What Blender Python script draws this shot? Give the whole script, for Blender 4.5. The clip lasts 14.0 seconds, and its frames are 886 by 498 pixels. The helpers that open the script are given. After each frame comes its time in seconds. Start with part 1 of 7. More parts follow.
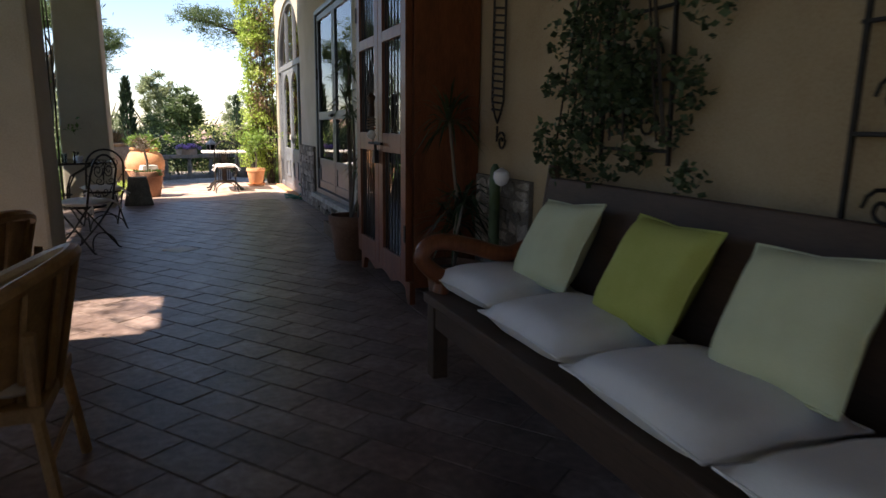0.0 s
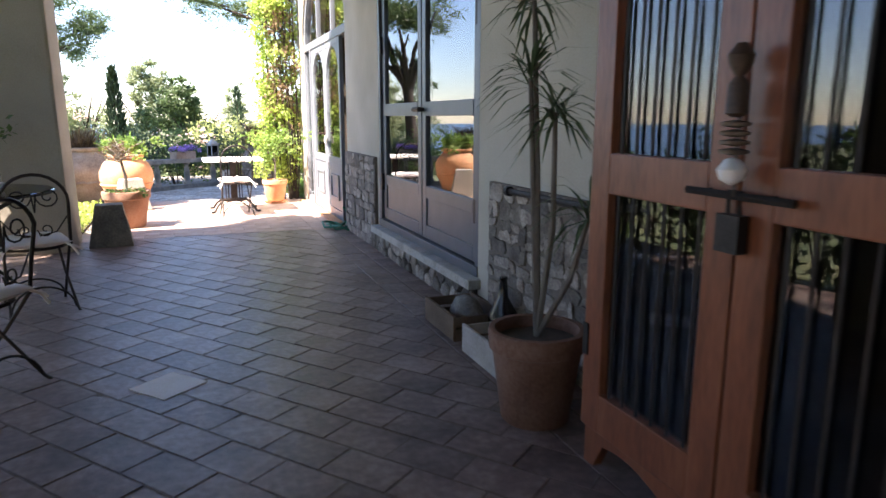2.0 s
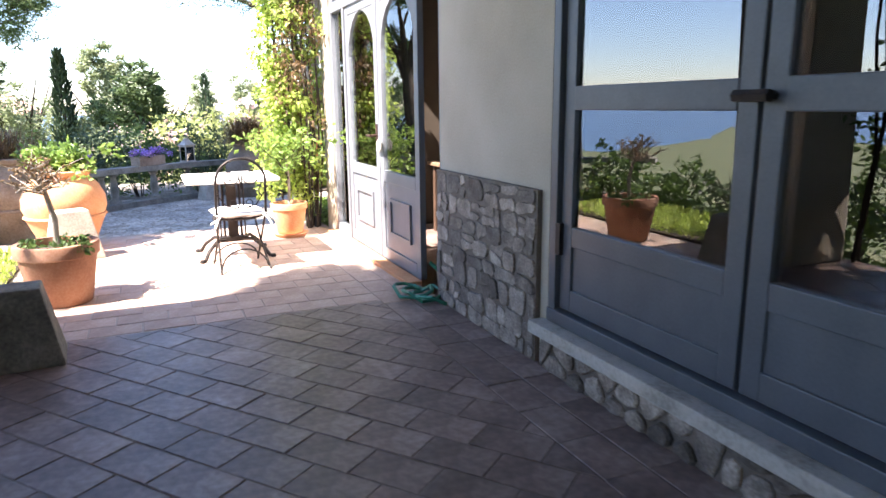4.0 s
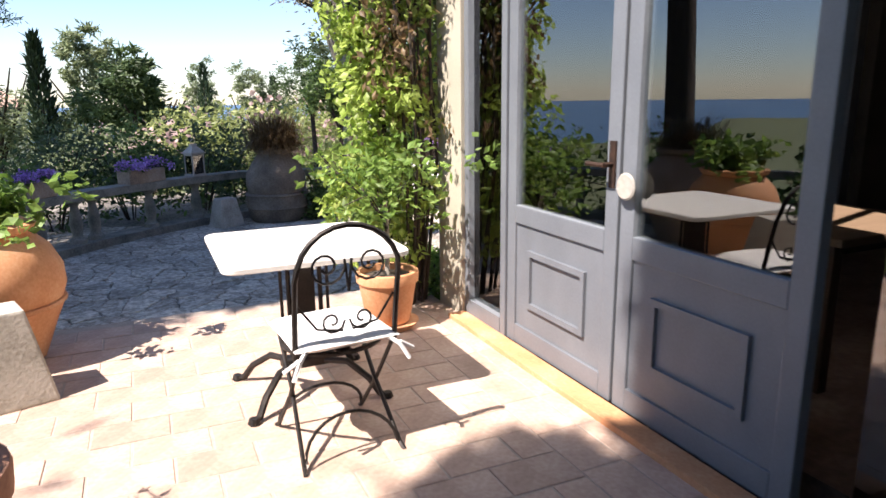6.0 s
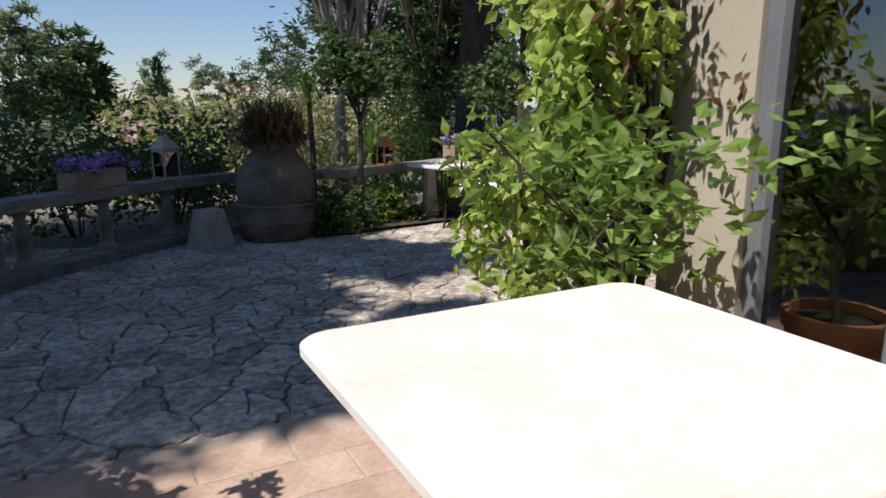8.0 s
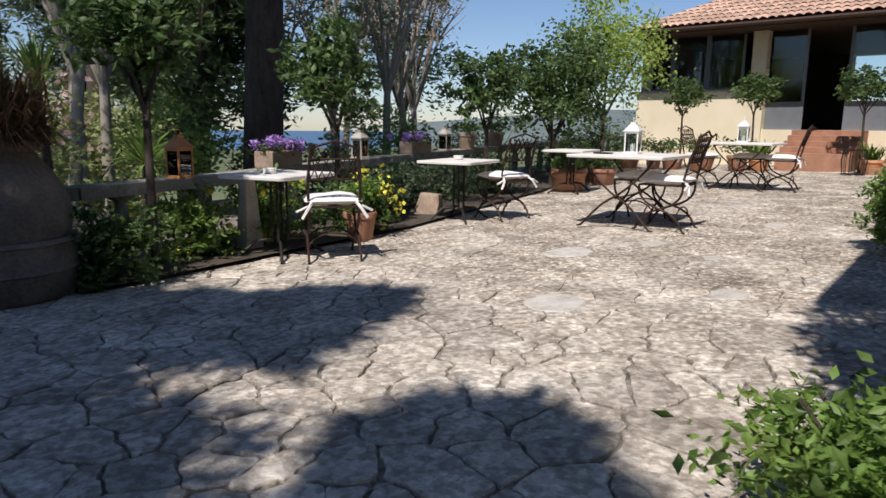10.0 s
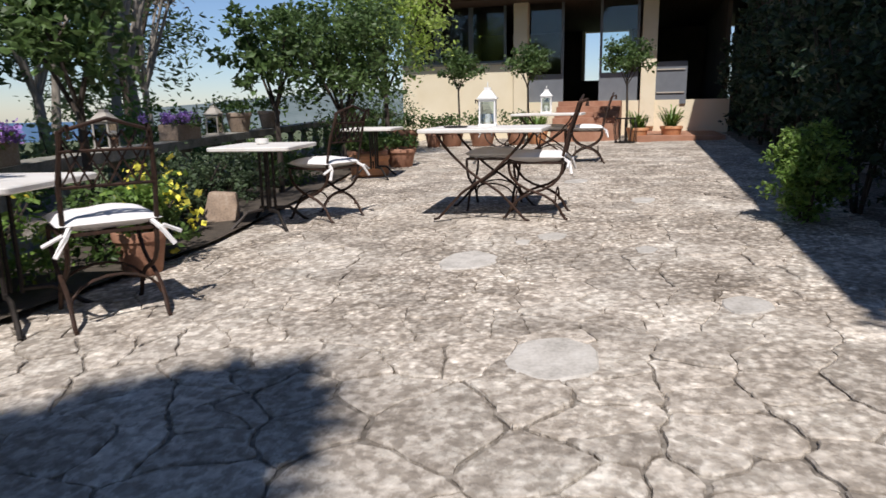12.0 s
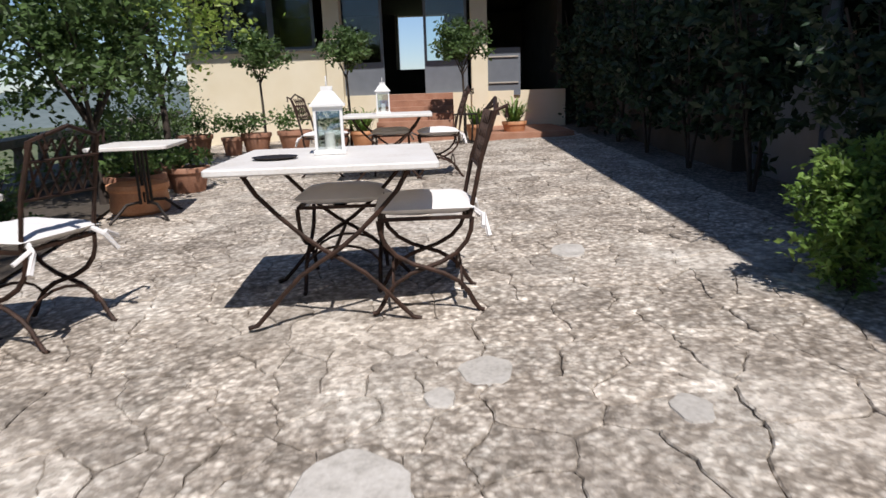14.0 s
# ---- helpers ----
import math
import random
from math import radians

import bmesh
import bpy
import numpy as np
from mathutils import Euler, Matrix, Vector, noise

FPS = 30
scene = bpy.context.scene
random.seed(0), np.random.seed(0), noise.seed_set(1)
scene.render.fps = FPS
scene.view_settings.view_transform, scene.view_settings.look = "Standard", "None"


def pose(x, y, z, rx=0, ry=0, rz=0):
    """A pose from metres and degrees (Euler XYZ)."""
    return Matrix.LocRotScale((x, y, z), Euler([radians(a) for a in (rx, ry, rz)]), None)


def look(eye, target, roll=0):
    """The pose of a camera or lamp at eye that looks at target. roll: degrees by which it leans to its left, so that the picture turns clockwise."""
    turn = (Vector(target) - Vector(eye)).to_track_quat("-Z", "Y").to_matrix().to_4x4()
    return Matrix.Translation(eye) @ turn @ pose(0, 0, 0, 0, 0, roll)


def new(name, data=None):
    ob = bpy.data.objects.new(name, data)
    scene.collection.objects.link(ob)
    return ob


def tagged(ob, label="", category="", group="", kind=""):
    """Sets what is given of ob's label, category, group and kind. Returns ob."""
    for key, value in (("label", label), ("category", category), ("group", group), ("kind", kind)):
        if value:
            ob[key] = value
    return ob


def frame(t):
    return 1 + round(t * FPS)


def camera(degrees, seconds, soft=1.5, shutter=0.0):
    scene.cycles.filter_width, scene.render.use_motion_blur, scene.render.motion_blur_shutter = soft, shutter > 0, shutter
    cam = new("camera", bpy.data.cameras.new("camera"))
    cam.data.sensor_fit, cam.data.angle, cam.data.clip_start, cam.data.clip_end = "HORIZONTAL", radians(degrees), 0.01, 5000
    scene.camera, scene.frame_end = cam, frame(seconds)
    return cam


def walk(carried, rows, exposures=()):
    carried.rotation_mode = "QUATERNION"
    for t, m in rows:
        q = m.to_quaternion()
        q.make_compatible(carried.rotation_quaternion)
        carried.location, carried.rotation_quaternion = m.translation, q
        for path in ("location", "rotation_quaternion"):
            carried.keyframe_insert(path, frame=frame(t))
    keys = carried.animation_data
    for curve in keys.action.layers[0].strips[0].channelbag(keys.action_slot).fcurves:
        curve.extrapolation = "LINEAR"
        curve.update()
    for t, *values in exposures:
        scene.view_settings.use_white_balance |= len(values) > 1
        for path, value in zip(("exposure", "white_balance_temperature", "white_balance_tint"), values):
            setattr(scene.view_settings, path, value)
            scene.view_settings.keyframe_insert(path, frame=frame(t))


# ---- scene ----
cam = camera(67.4, 14.0, shutter=0.22)
PATH = [
    (0, (0.775, -0.739, 1.257), (1.48, 1.097, 0.893), 0.6),
    (0.5, (0.849, 0.29, 1.316), (1.544, 2.125, 0.925), -0.6),
    (1, (0.855, 1.236, 1.327), (1.551, 3.07, 0.94), 0.1),
    (1.5, (0.839, 2.067, 1.33), (1.537, 3.9, 0.938), -0.1),
    (2, (0.815, 2.974, 1.319), (1.521, 4.804, 0.93), 0.1),
    (2.5, (0.806, 3.866, 1.337), (1.532, 5.687, 0.939), -0.2),
    (3, (0.749, 4.751, 1.35), (1.5, 6.56, 0.945), -0.3),
    (5.5, (0.802, 9.118, 1.385), (1.612, 10.89, 0.933), -1.0),
    (6, (0.802, 9.886, 1.395), (1.6, 11.664, 0.945), -0.7),
    (6.5, (0.789, 10.502, 1.4), (1.562, 12.289, 0.943), -0.9),
    (7, (0.776, 11.117, 1.323), (1.532, 12.912, 0.87), -0.6),
    (7.5, (0.731, 11.64, 1.231), (1.535, 13.414, 0.782), -0.5),
    (10, (1.077, 14.335, 0.852), (2.588, 15.593, 0.487), 0.6),
    (10.5, (1.205, 14.714, 0.773), (2.82, 15.832, 0.397), 0.0),
    (11, (1.387, 15.139, 0.715), (3.108, 16.081, 0.324), -0.3),
    (11.5, (1.642, 15.523, 0.727), (3.444, 16.292, 0.326), -0.6),
    (12, (2.028, 15.879, 0.752), (3.896, 16.458, 0.337), -1.0),
    (12.5, (2.481, 16.133, 0.762), (4.388, 16.562, 0.337), -1.2),
    (13, (3.04, 16.327, 0.78), (4.974, 16.589, 0.346), -1.5),
    (13.5, (3.591, 16.448, 0.819), (5.535, 16.574, 0.367), -1.8),
    (14, (4.189, 16.569, 0.863), (6.135, 16.597, 0.402), -2.0),
]
walk(cam, [(t, look(eye, target, roll)) for t, eye, target, roll in PATH],
     exposures=[(0.0, 1.6, 7200, 18), (0.5, 2.1, 7300, 19), (1.0, 2.25, 7200, 19), (2.0, 2.9, 6800, 20), (3.0, 3.0, 6600, 20), (5.5, 1.85, 6700, 18), (6.5, 0.8, 6400, 16), (7.5, 0.24, 6400, 14), (10.0, 0.07, 6300, 14), (14.0, 0.02, 6100, 14)])

# ---------------------------------------------------------------- world and sun
SUN_EL, SUN_ROT = radians(54.8), radians(253.3)
world = bpy.data.worlds.new("sky")
scene.world = world
world.use_nodes = True
wn = world.node_tree.nodes
sky = wn.new("ShaderNodeTexSky")
sky.sky_type, sky.sun_disc = "NISHITA", False
sky.sun_elevation, sky.sun_rotation = SUN_EL, SUN_ROT
sky.air_density, sky.dust_density, sky.ozone_density = 1.0, 0.15, 3.0
clear = wn.new("ShaderNodeMixRGB")
clear.blend_type = "MULTIPLY"
clear.inputs[0].default_value, clear.inputs[2].default_value = 1.0, (0.96, 1.0, 1.09, 1)
world.node_tree.links.new(sky.outputs[0], clear.inputs[1])
world.node_tree.links.new(clear.outputs[0], wn["Background"].inputs[0])
wn["Background"].inputs[1].default_value = 0.088
sun_data = bpy.data.lights.new("sun", "SUN")
sun_data.energy, sun_data.angle, sun_data.color = 5.0, radians(0.53), (1.0, 0.95, 0.87)
sun = new("sun", sun_data)
sun.matrix_world = look((-5, -1.5, 7.4), (0, 0, 0))


# ---------------------------------------------------------------- materials
def mat(name, cols, rough=0.7, metal=0.0, scale=6.0, fine=60.0, bump=0.3, spec=0.4, per_object=0.0, island=0.0, stretch=None, dist=0.01, mixf=0.4):
    """A surface of two or three colours mixed by coarse and fine noise, with relief."""
    m = bpy.data.materials.new(name)
    m.use_nodes = True
    nt = m.node_tree
    n, l = nt.nodes, nt.links
    b = n["Principled BSDF"]
    co = n.new("ShaderNodeTexCoord")
    mp = n.new("ShaderNodeMapping")
    l.new(co.outputs["Object"], mp.inputs[0])
    if stretch:
        mp.inputs["Scale"].default_value = stretch
    n1 = n.new("ShaderNodeTexNoise")
    n1.inputs["Scale"].default_value, n1.inputs["Detail"].default_value = scale, 5
    n2 = n.new("ShaderNodeTexNoise")
    n2.inputs["Scale"].default_value, n2.inputs["Detail"].default_value = fine, 4
    l.new(mp.outputs[0], n1.inputs[0])
    l.new(mp.outputs[0], n2.inputs[0])
    ramp = n.new("ShaderNodeValToRGB")
    e = ramp.color_ramp.elements
    cols = [tuple(c) + (1,) for c in cols]
    if len(cols) == 1:
        c = cols[0]
        cols = [tuple(v * 0.86 for v in c[:3]) + (1,), tuple(min(1, v * 1.1) for v in c[:3]) + (1,)]
    e[0].position, e[0].color = 0.33, cols[0]
    e[1].position, e[1].color = 0.67, cols[-1]
    if len(cols) > 2:
        x = e.new(0.5)
        x.color = cols[1]
    mixv = n.new("ShaderNodeMix")
    mixv.data_type = "FLOAT"
    mixv.inputs[0].default_value = mixf
    l.new(n1.outputs[0], mixv.inputs[2])
    l.new(n2.outputs[0], mixv.inputs[3])
    l.new(mixv.outputs[0], ramp.inputs[0])
    out = ramp.outputs[0]
    if per_object or island:
        hs = n.new("ShaderNodeHueSaturation")
        src = n.new("ShaderNodeObjectInfo").outputs["Random"] if per_object else n.new("ShaderNodeNewGeometry").outputs["Random Per Island"]
        k = per_object or island
        mr = n.new("ShaderNodeMapRange")
        mr.inputs["To Min"].default_value, mr.inputs["To Max"].default_value = 1 - k, 1 + k
        l.new(src, mr.inputs[0])
        l.new(mr.outputs[0], hs.inputs["Value"])
        l.new(out, hs.inputs["Color"])
        out = hs.outputs[0]
    l.new(out, b.inputs["Base Color"])
    b.inputs["Roughness"].default_value, b.inputs["Metallic"].default_value = rough, metal
    b.inputs["Specular IOR Level"].default_value = spec
    if bump:
        bp = n.new("ShaderNodeBump")
        bp.inputs["Strength"].default_value, bp.inputs["Distance"].default_value = bump, dist
        l.new(mixv.outputs[0], bp.inputs["Height"])
        l.new(bp.outputs[0], b.inputs["Normal"])
    return m


def leaf_mat(name, cols, scale=1.5, trans=0.35):
    m = mat(name, cols, rough=0.5, scale=scale, fine=9, bump=0, island=0.4)
    nt = m.node_tree
    n, l = nt.nodes, nt.links
    b = n["Principled BSDF"]
    tr = n.new("ShaderNodeBsdfTranslucent")
    src = b.inputs["Base Color"].links[0].from_socket
    hs = n.new("ShaderNodeHueSaturation")
    hs.inputs["Value"].default_value = 1.6
    l.new(src, hs.inputs["Color"])
    l.new(hs.outputs[0], tr.inputs[0])
    mx = n.new("ShaderNodeMixShader")
    mx.inputs[0].default_value = trans
    l.new(b.outputs[0], mx.inputs[1])
    l.new(tr.outputs[0], mx.inputs[2])
    l.new(mx.outputs[0], n["Material Output"].inputs[0])
    return m


def glass_mat(name, tint=(0.9, 0.95, 0.95), ior=2.6):
    m = bpy.data.materials.new(name)
    m.use_nodes = True
    n, l = m.node_tree.nodes, m.node_tree.links
    n.remove(n["Principled BSDF"])
    tr, gl = n.new("ShaderNodeBsdfTransparent"), n.new("ShaderNodeBsdfGlossy")
    tr.inputs[0].default_value = tint + (1,)
    gl.inputs["Roughness"].default_value = 0.0
    fr = n.new("ShaderNodeFresnel")
    fr.inputs[0].default_value = ior
    mx = n.new("ShaderNodeMixShader")
    l.new(fr.outputs[0], mx.inputs[0])
    l.new(tr.outputs[0], mx.inputs[1])
    l.new(gl.outputs[0], mx.inputs[2])
    l.new(mx.outputs[0], n["Material Output"].inputs[0])
    return m


PLASTER = mat("cream plaster", [(0.38, 0.335, 0.26), (0.44, 0.395, 0.31), (0.49, 0.445, 0.355)], 0.9, scale=2.2, fine=90, bump=0.25)
PLASTER_OCHRE = mat("ochre plaster", [(0.30, 0.20, 0.11), (0.37, 0.26, 0.15), (0.42, 0.305, 0.18)], 0.9, scale=2.2, fine=90, bump=0.25)
PLASTER_YELLOW = mat("yellow plaster", [(0.72, 0.62, 0.43), (0.79, 0.70, 0.52)], 0.9, scale=2.0, fine=80, bump=0.25)
# Plaster and boards with the shade put into their colour.
SHADED_PLASTER = mat("plaster with shade in its colour", [(0.05, 0.04, 0.03), (0.095, 0.075, 0.056)], 0.9, scale=2.0, fine=80, bump=0.25)
SHADED_BOARD = mat("eaves boards with shade in colour", [(0.04, 0.025, 0.016), (0.075, 0.045, 0.03)], 0.8, scale=3, fine=30, bump=0.3, stretch=(0.4, 4, 4))
CRATE = mat("dark crate wood", [(0.10, 0.065, 0.04), (0.19, 0.13, 0.085)], 0.85, scale=6, fine=60, bump=0.3)
# Weathered stone, made darker still by shade put into its colour.
STONE_DARK = mat("dark weathered stone, shade in colour", [(0.10, 0.095, 0.08), (0.20, 0.185, 0.155), (0.32, 0.30, 0.25)], 0.92, scale=5, fine=50, bump=0.6)
MORTAR = mat("mortar", [(0.11, 0.09, 0.07), (0.20, 0.165, 0.135)], 0.95, scale=12, fine=120, bump=0.6)
STONE_WALL = mat("rubble stone", [(0.10, 0.08, 0.065), (0.22, 0.185, 0.15), (0.40, 0.345, 0.285)], 0.9, scale=9, fine=70, bump=0.8, per_object=0.55, dist=0.02)
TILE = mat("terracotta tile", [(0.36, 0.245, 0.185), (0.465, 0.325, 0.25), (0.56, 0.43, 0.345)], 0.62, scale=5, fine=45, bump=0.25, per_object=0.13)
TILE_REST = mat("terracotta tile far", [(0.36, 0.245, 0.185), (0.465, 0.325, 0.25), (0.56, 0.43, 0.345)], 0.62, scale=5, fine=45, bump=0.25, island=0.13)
# Roof shade is put into these darker copies of tile and joint.
TILE_WORN_SHADE = mat("worn terracotta tile, shade in colour", [(0.105, 0.072, 0.06), (0.20, 0.142, 0.12), (0.33, 0.255, 0.215)], 0.42, scale=3, fine=22, bump=0.7, island=0.2)
TILE_SHADE = mat("worn terracotta tile near, shade in colour", [(0.105, 0.072, 0.06), (0.20, 0.142, 0.12), (0.33, 0.255, 0.215)], 0.42, scale=3, fine=22, bump=0.7, per_object=0.2)
JOINT_SHADE = mat("tile joint, roof shade in colour", [(0.12, 0.092, 0.075), (0.21, 0.165, 0.135)], 0.95, scale=14, fine=120, bump=0.4)
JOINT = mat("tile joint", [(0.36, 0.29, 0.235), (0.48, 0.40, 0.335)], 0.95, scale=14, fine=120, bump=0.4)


def flag_mat(name, per_object=0.0, island=0.0, dark=1.0):
    """Worn pale limestone: speckled, pitted, with lichen and dirt in the hollows."""
    m = mat(name, [(0.27 * dark, 0.235 * dark, 0.195 * dark), (0.42 * dark, 0.375 * dark, 0.32 * dark), (0.60 * dark, 0.56 * dark, 0.49 * dark)], 0.92, scale=3.2, fine=30, bump=0.8, per_object=per_object, island=island, dist=0.03, spec=0.2, mixf=0.5)
    n, l = m.node_tree.nodes, m.node_tree.links
    b = n["Principled BSDF"]
    vo = n.new("ShaderNodeTexVoronoi")
    vo.feature = "F1"
    vo.inputs["Scale"].default_value = 32.0
    co = n["Texture Coordinate"]
    wob = n.new("ShaderNodeTexNoise")
    wob.inputs["Scale"].default_value = 9.0
    l.new(co.outputs["Object"], wob.inputs[0])
    add = n.new("ShaderNodeMixRGB")
    add.blend_type = "LINEAR_LIGHT"
    add.inputs[0].default_value = 0.035
    l.new(co.outputs["Object"], add.inputs[1])
    l.new(wob.outputs["Color"], add.inputs[2])
    l.new(add.outputs[0], vo.inputs["Vector"])
    rp = n.new("ShaderNodeValToRGB")
    rp.color_ramp.elements[0].position, rp.color_ramp.elements[0].color = 0.2, (1.22, 1.21, 1.2, 1)
    rp.color_ramp.elements[1].position, rp.color_ramp.elements[1].color = 0.62, (0.66, 0.63, 0.60, 1)
    l.new(vo.outputs["Distance"], rp.inputs[0])
    src = b.inputs["Base Color"].links[0].from_socket
    peb = n.new("ShaderNodeMapRange")
    peb.inputs["To Min"].default_value, peb.inputs["To Max"].default_value = 0.68, 1.3
    l.new(vo.outputs["Color"], peb.inputs[0])
    tone = n.new("ShaderNodeMixRGB")
    tone.blend_type = "MULTIPLY"
    tone.inputs[0].default_value = 1.0
    l.new(rp.outputs[0], tone.inputs[1])
    l.new(peb.outputs[0], tone.inputs[2])
    blot = n.new("ShaderNodeTexNoise")
    blot.inputs["Scale"].default_value, blot.inputs["Detail"].default_value, blot.inputs["Roughness"].default_value = 19.0, 6, 0.62
    l.new(co.outputs["Object"], blot.inputs[0])
    br = n.new("ShaderNodeValToRGB")
    br.color_ramp.elements[0].position, br.color_ramp.elements[0].color = 0.45, (0.55, 0.515, 0.47, 1)
    br.color_ramp.elements[1].position, br.color_ramp.elements[1].color = 0.545, (1.25, 1.24, 1.22, 1)
    l.new(blot.outputs[0], br.inputs[0])
    lay = n.new("ShaderNodeMixRGB")
    lay.blend_type = "MULTIPLY"
    lay.inputs[0].default_value = 0.6
    l.new(src, lay.inputs[1])
    l.new(br.outputs[0], lay.inputs[2])
    src = lay.outputs[0]
    mul = n.new("ShaderNodeMixRGB")
    mul.blend_type = "MULTIPLY"
    big = n.new("ShaderNodeTexNoise")
    big.inputs["Scale"].default_value, big.inputs["Detail"].default_value = 1.1, 3
    l.new(co.outputs["Object"], big.inputs[0])
    mr = n.new("ShaderNodeMapRange")
    mr.inputs["From Min"].default_value, mr.inputs["From Max"].default_value = 0.3, 0.52
    l.new(big.outputs[0], mr.inputs[0])
    # Pebbly mortar takes over from the large slabs towards the middle of the terrace.
    xyz = n.new("ShaderNodeSeparateXYZ")
    l.new(co.outputs["Object"], xyz.inputs[0])
    part_x = n.new("ShaderNodeMapRange")
    part_x.inputs["From Min"].default_value, part_x.inputs["From Max"].default_value = 3.2, 5.2
    part_x.inputs["To Min"].default_value, part_x.inputs["To Max"].default_value = 0.22, 1.0
    l.new(xyz.outputs[0], part_x.inputs[0])
    pm = n.new("ShaderNodeMath")
    pm.operation = "MULTIPLY"
    l.new(mr.outputs[0], pm.inputs[0])
    l.new(part_x.outputs[0], pm.inputs[1])
    l.new(pm.outputs[0], mul.inputs[0])
    l.new(src, mul.inputs[1])
    l.new(tone.outputs[0], mul.inputs[2])
    l.new(mul.outputs[0], b.inputs["Base Color"])
    return m


FLAG = flag_mat("flagstone", per_object=0.2, dark=1.15)
FLAG_REST = flag_mat("flagstone far", island=0.2, dark=1.15)
FLAG_PALE = mat("pale smooth slab", [(0.33, 0.305, 0.265), (0.47, 0.435, 0.385), (0.57, 0.535, 0.48)], 0.9, scale=9, fine=60, bump=0.4, per_object=0.08, spec=0.2)
BED = flag_mat("paving bed", dark=0.55)
SOIL = mat("soil", [(0.05, 0.04, 0.03), (0.10, 0.08, 0.06)], 1.0, scale=15, fine=100, bump=1.0)
GRASS = mat("meadow ground", [(0.055, 0.075, 0.03), (0.10, 0.12, 0.05), (0.17, 0.16, 0.08)], 1.0, scale=0.25, fine=6, bump=0.6, dist=0.05)
FRAME = mat("grey green door paint", [(0.14, 0.15, 0.165), (0.175, 0.187, 0.203)], 0.45, scale=5, fine=80, bump=0.08)
# The door paint again, darkened for the shade on the french door.
FRAME_SHADE = mat("door paint, porch shade in colour", [(0.07, 0.08, 0.09), (0.10, 0.112, 0.124)], 0.4, scale=5, fine=80, bump=0.08)
GLASS = glass_mat("glass")
GLASS_THIN = glass_mat("single glass", ior=1.5)
GLASS_OLD = glass_mat("old cabinet glass", ior=1.75)
# Weathering, plus the deep shade of the corner put into the colour.
URN = mat("weathered urn, deep shade in colour", [(0.11, 0.085, 0.065), (0.18, 0.145, 0.11), (0.27, 0.22, 0.17)], 0.9, scale=5, fine=50, bump=0.5)
WOOD_RED = mat("red brown wood", [(0.11, 0.032, 0.014), (0.20, 0.06, 0.025), (0.26, 0.09, 0.04)], 0.38, scale=3, fine=30, bump=0.15, stretch=(3, 3, 0.5))
WOOD_DARK = mat("dark bench wood", [(0.048, 0.027, 0.017), (0.085, 0.05, 0.033)], 0.6, scale=4, fine=40, bump=0.2, stretch=(3, 0.5, 3))
WOOD_BOARD = mat("ceiling boards", [(0.16, 0.10, 0.06), (0.23, 0.15, 0.09)], 0.8, scale=3, fine=30, bump=0.3, stretch=(0.4, 4, 4))
IRON = mat("dark wrought iron", [(0.022, 0.02, 0.018), (0.05, 0.04, 0.035)], 0.55, 0.6, scale=20, fine=120, bump=0.2)
IRON_RUST = mat("rusty iron", [(0.022, 0.015, 0.012), (0.075, 0.038, 0.024)], 0.65, 0.4, scale=20, fine=120, bump=0.2)
CUSHION_WHITE = mat("off-white cloth", [(0.74, 0.70, 0.66), (0.82, 0.79, 0.76)], 0.95, scale=8, fine=220, bump=0.25, spec=0.1)
CUSHION_GREEN = mat("green cloth", [(0.40, 0.41, 0.10), (0.48, 0.49, 0.15)], 0.95, scale=8, fine=220, bump=0.25, spec=0.1)
CUSHION_PALE = mat("pale green cloth", [(0.57, 0.57, 0.36), (0.65, 0.65, 0.43)], 0.95, scale=8, fine=220, bump=0.25, spec=0.1)
TERRA = mat("terracotta pot", [(0.50, 0.22, 0.10), (0.60, 0.29, 0.14), (0.66, 0.38, 0.22)], 0.8, scale=5, fine=60, bump=0.2)
TERRA_DULL = mat("dull terracotta", [(0.27, 0.13, 0.08), (0.36, 0.18, 0.11), (0.42, 0.24, 0.16)], 0.85, scale=5, fine=60, bump=0.25)
TERRA_DARK = mat("dark brown terracotta", [(0.13, 0.062, 0.038), (0.20, 0.10, 0.062), (0.25, 0.145, 0.10)], 0.8, scale=5, fine=60, bump=0.25)
TERRA_OLD = mat("weathered terracotta", [(0.20, 0.15, 0.11), (0.34, 0.25, 0.18), (0.45, 0.37, 0.29)], 0.9, scale=5, fine=50, bump=0.5)
STONE = mat("grey carved stone", [(0.26, 0.24, 0.20), (0.42, 0.39, 0.33), (0.52, 0.48, 0.42)], 0.9, scale=6, fine=60, bump=0.5)
# Moss and the shade of the trees are both in this colour.
STONE_RAIL = mat("mossy rail stone, tree shade in colour", [(0.13, 0.125, 0.10), (0.25, 0.235, 0.195), (0.36, 0.335, 0.285)], 0.92, scale=6, fine=60, bump=0.6)
MARBLE = mat("pale tabletop stone", [(0.66, 0.61, 0.54), (0.74, 0.70, 0.64), (0.78, 0.75, 0.70)], 0.55, scale=5, fine=60, bump=0.1)
WICKER = mat("wicker cane", [(0.30, 0.17, 0.08), (0.50, 0.32, 0.15)], 0.5, scale=12, fine=90, bump=0.5)
BARK = mat("bark", [(0.03, 0.023, 0.018), (0.085, 0.065, 0.05)], 0.95, scale=6, fine=30, bump=1.0, stretch=(2, 2, 0.5), dist=0.03)
STALK = mat("grey brown stalk", [(0.11, 0.09, 0.07), (0.20, 0.17, 0.135)], 0.95, scale=6, fine=30, bump=0.6, stretch=(2, 2, 0.5))
BARK_PALE = mat("pale bark", [(0.22, 0.19, 0.15), (0.36, 0.32, 0.27)], 0.95, scale=6, fine=30, bump=0.6, stretch=(2, 2, 0.5))
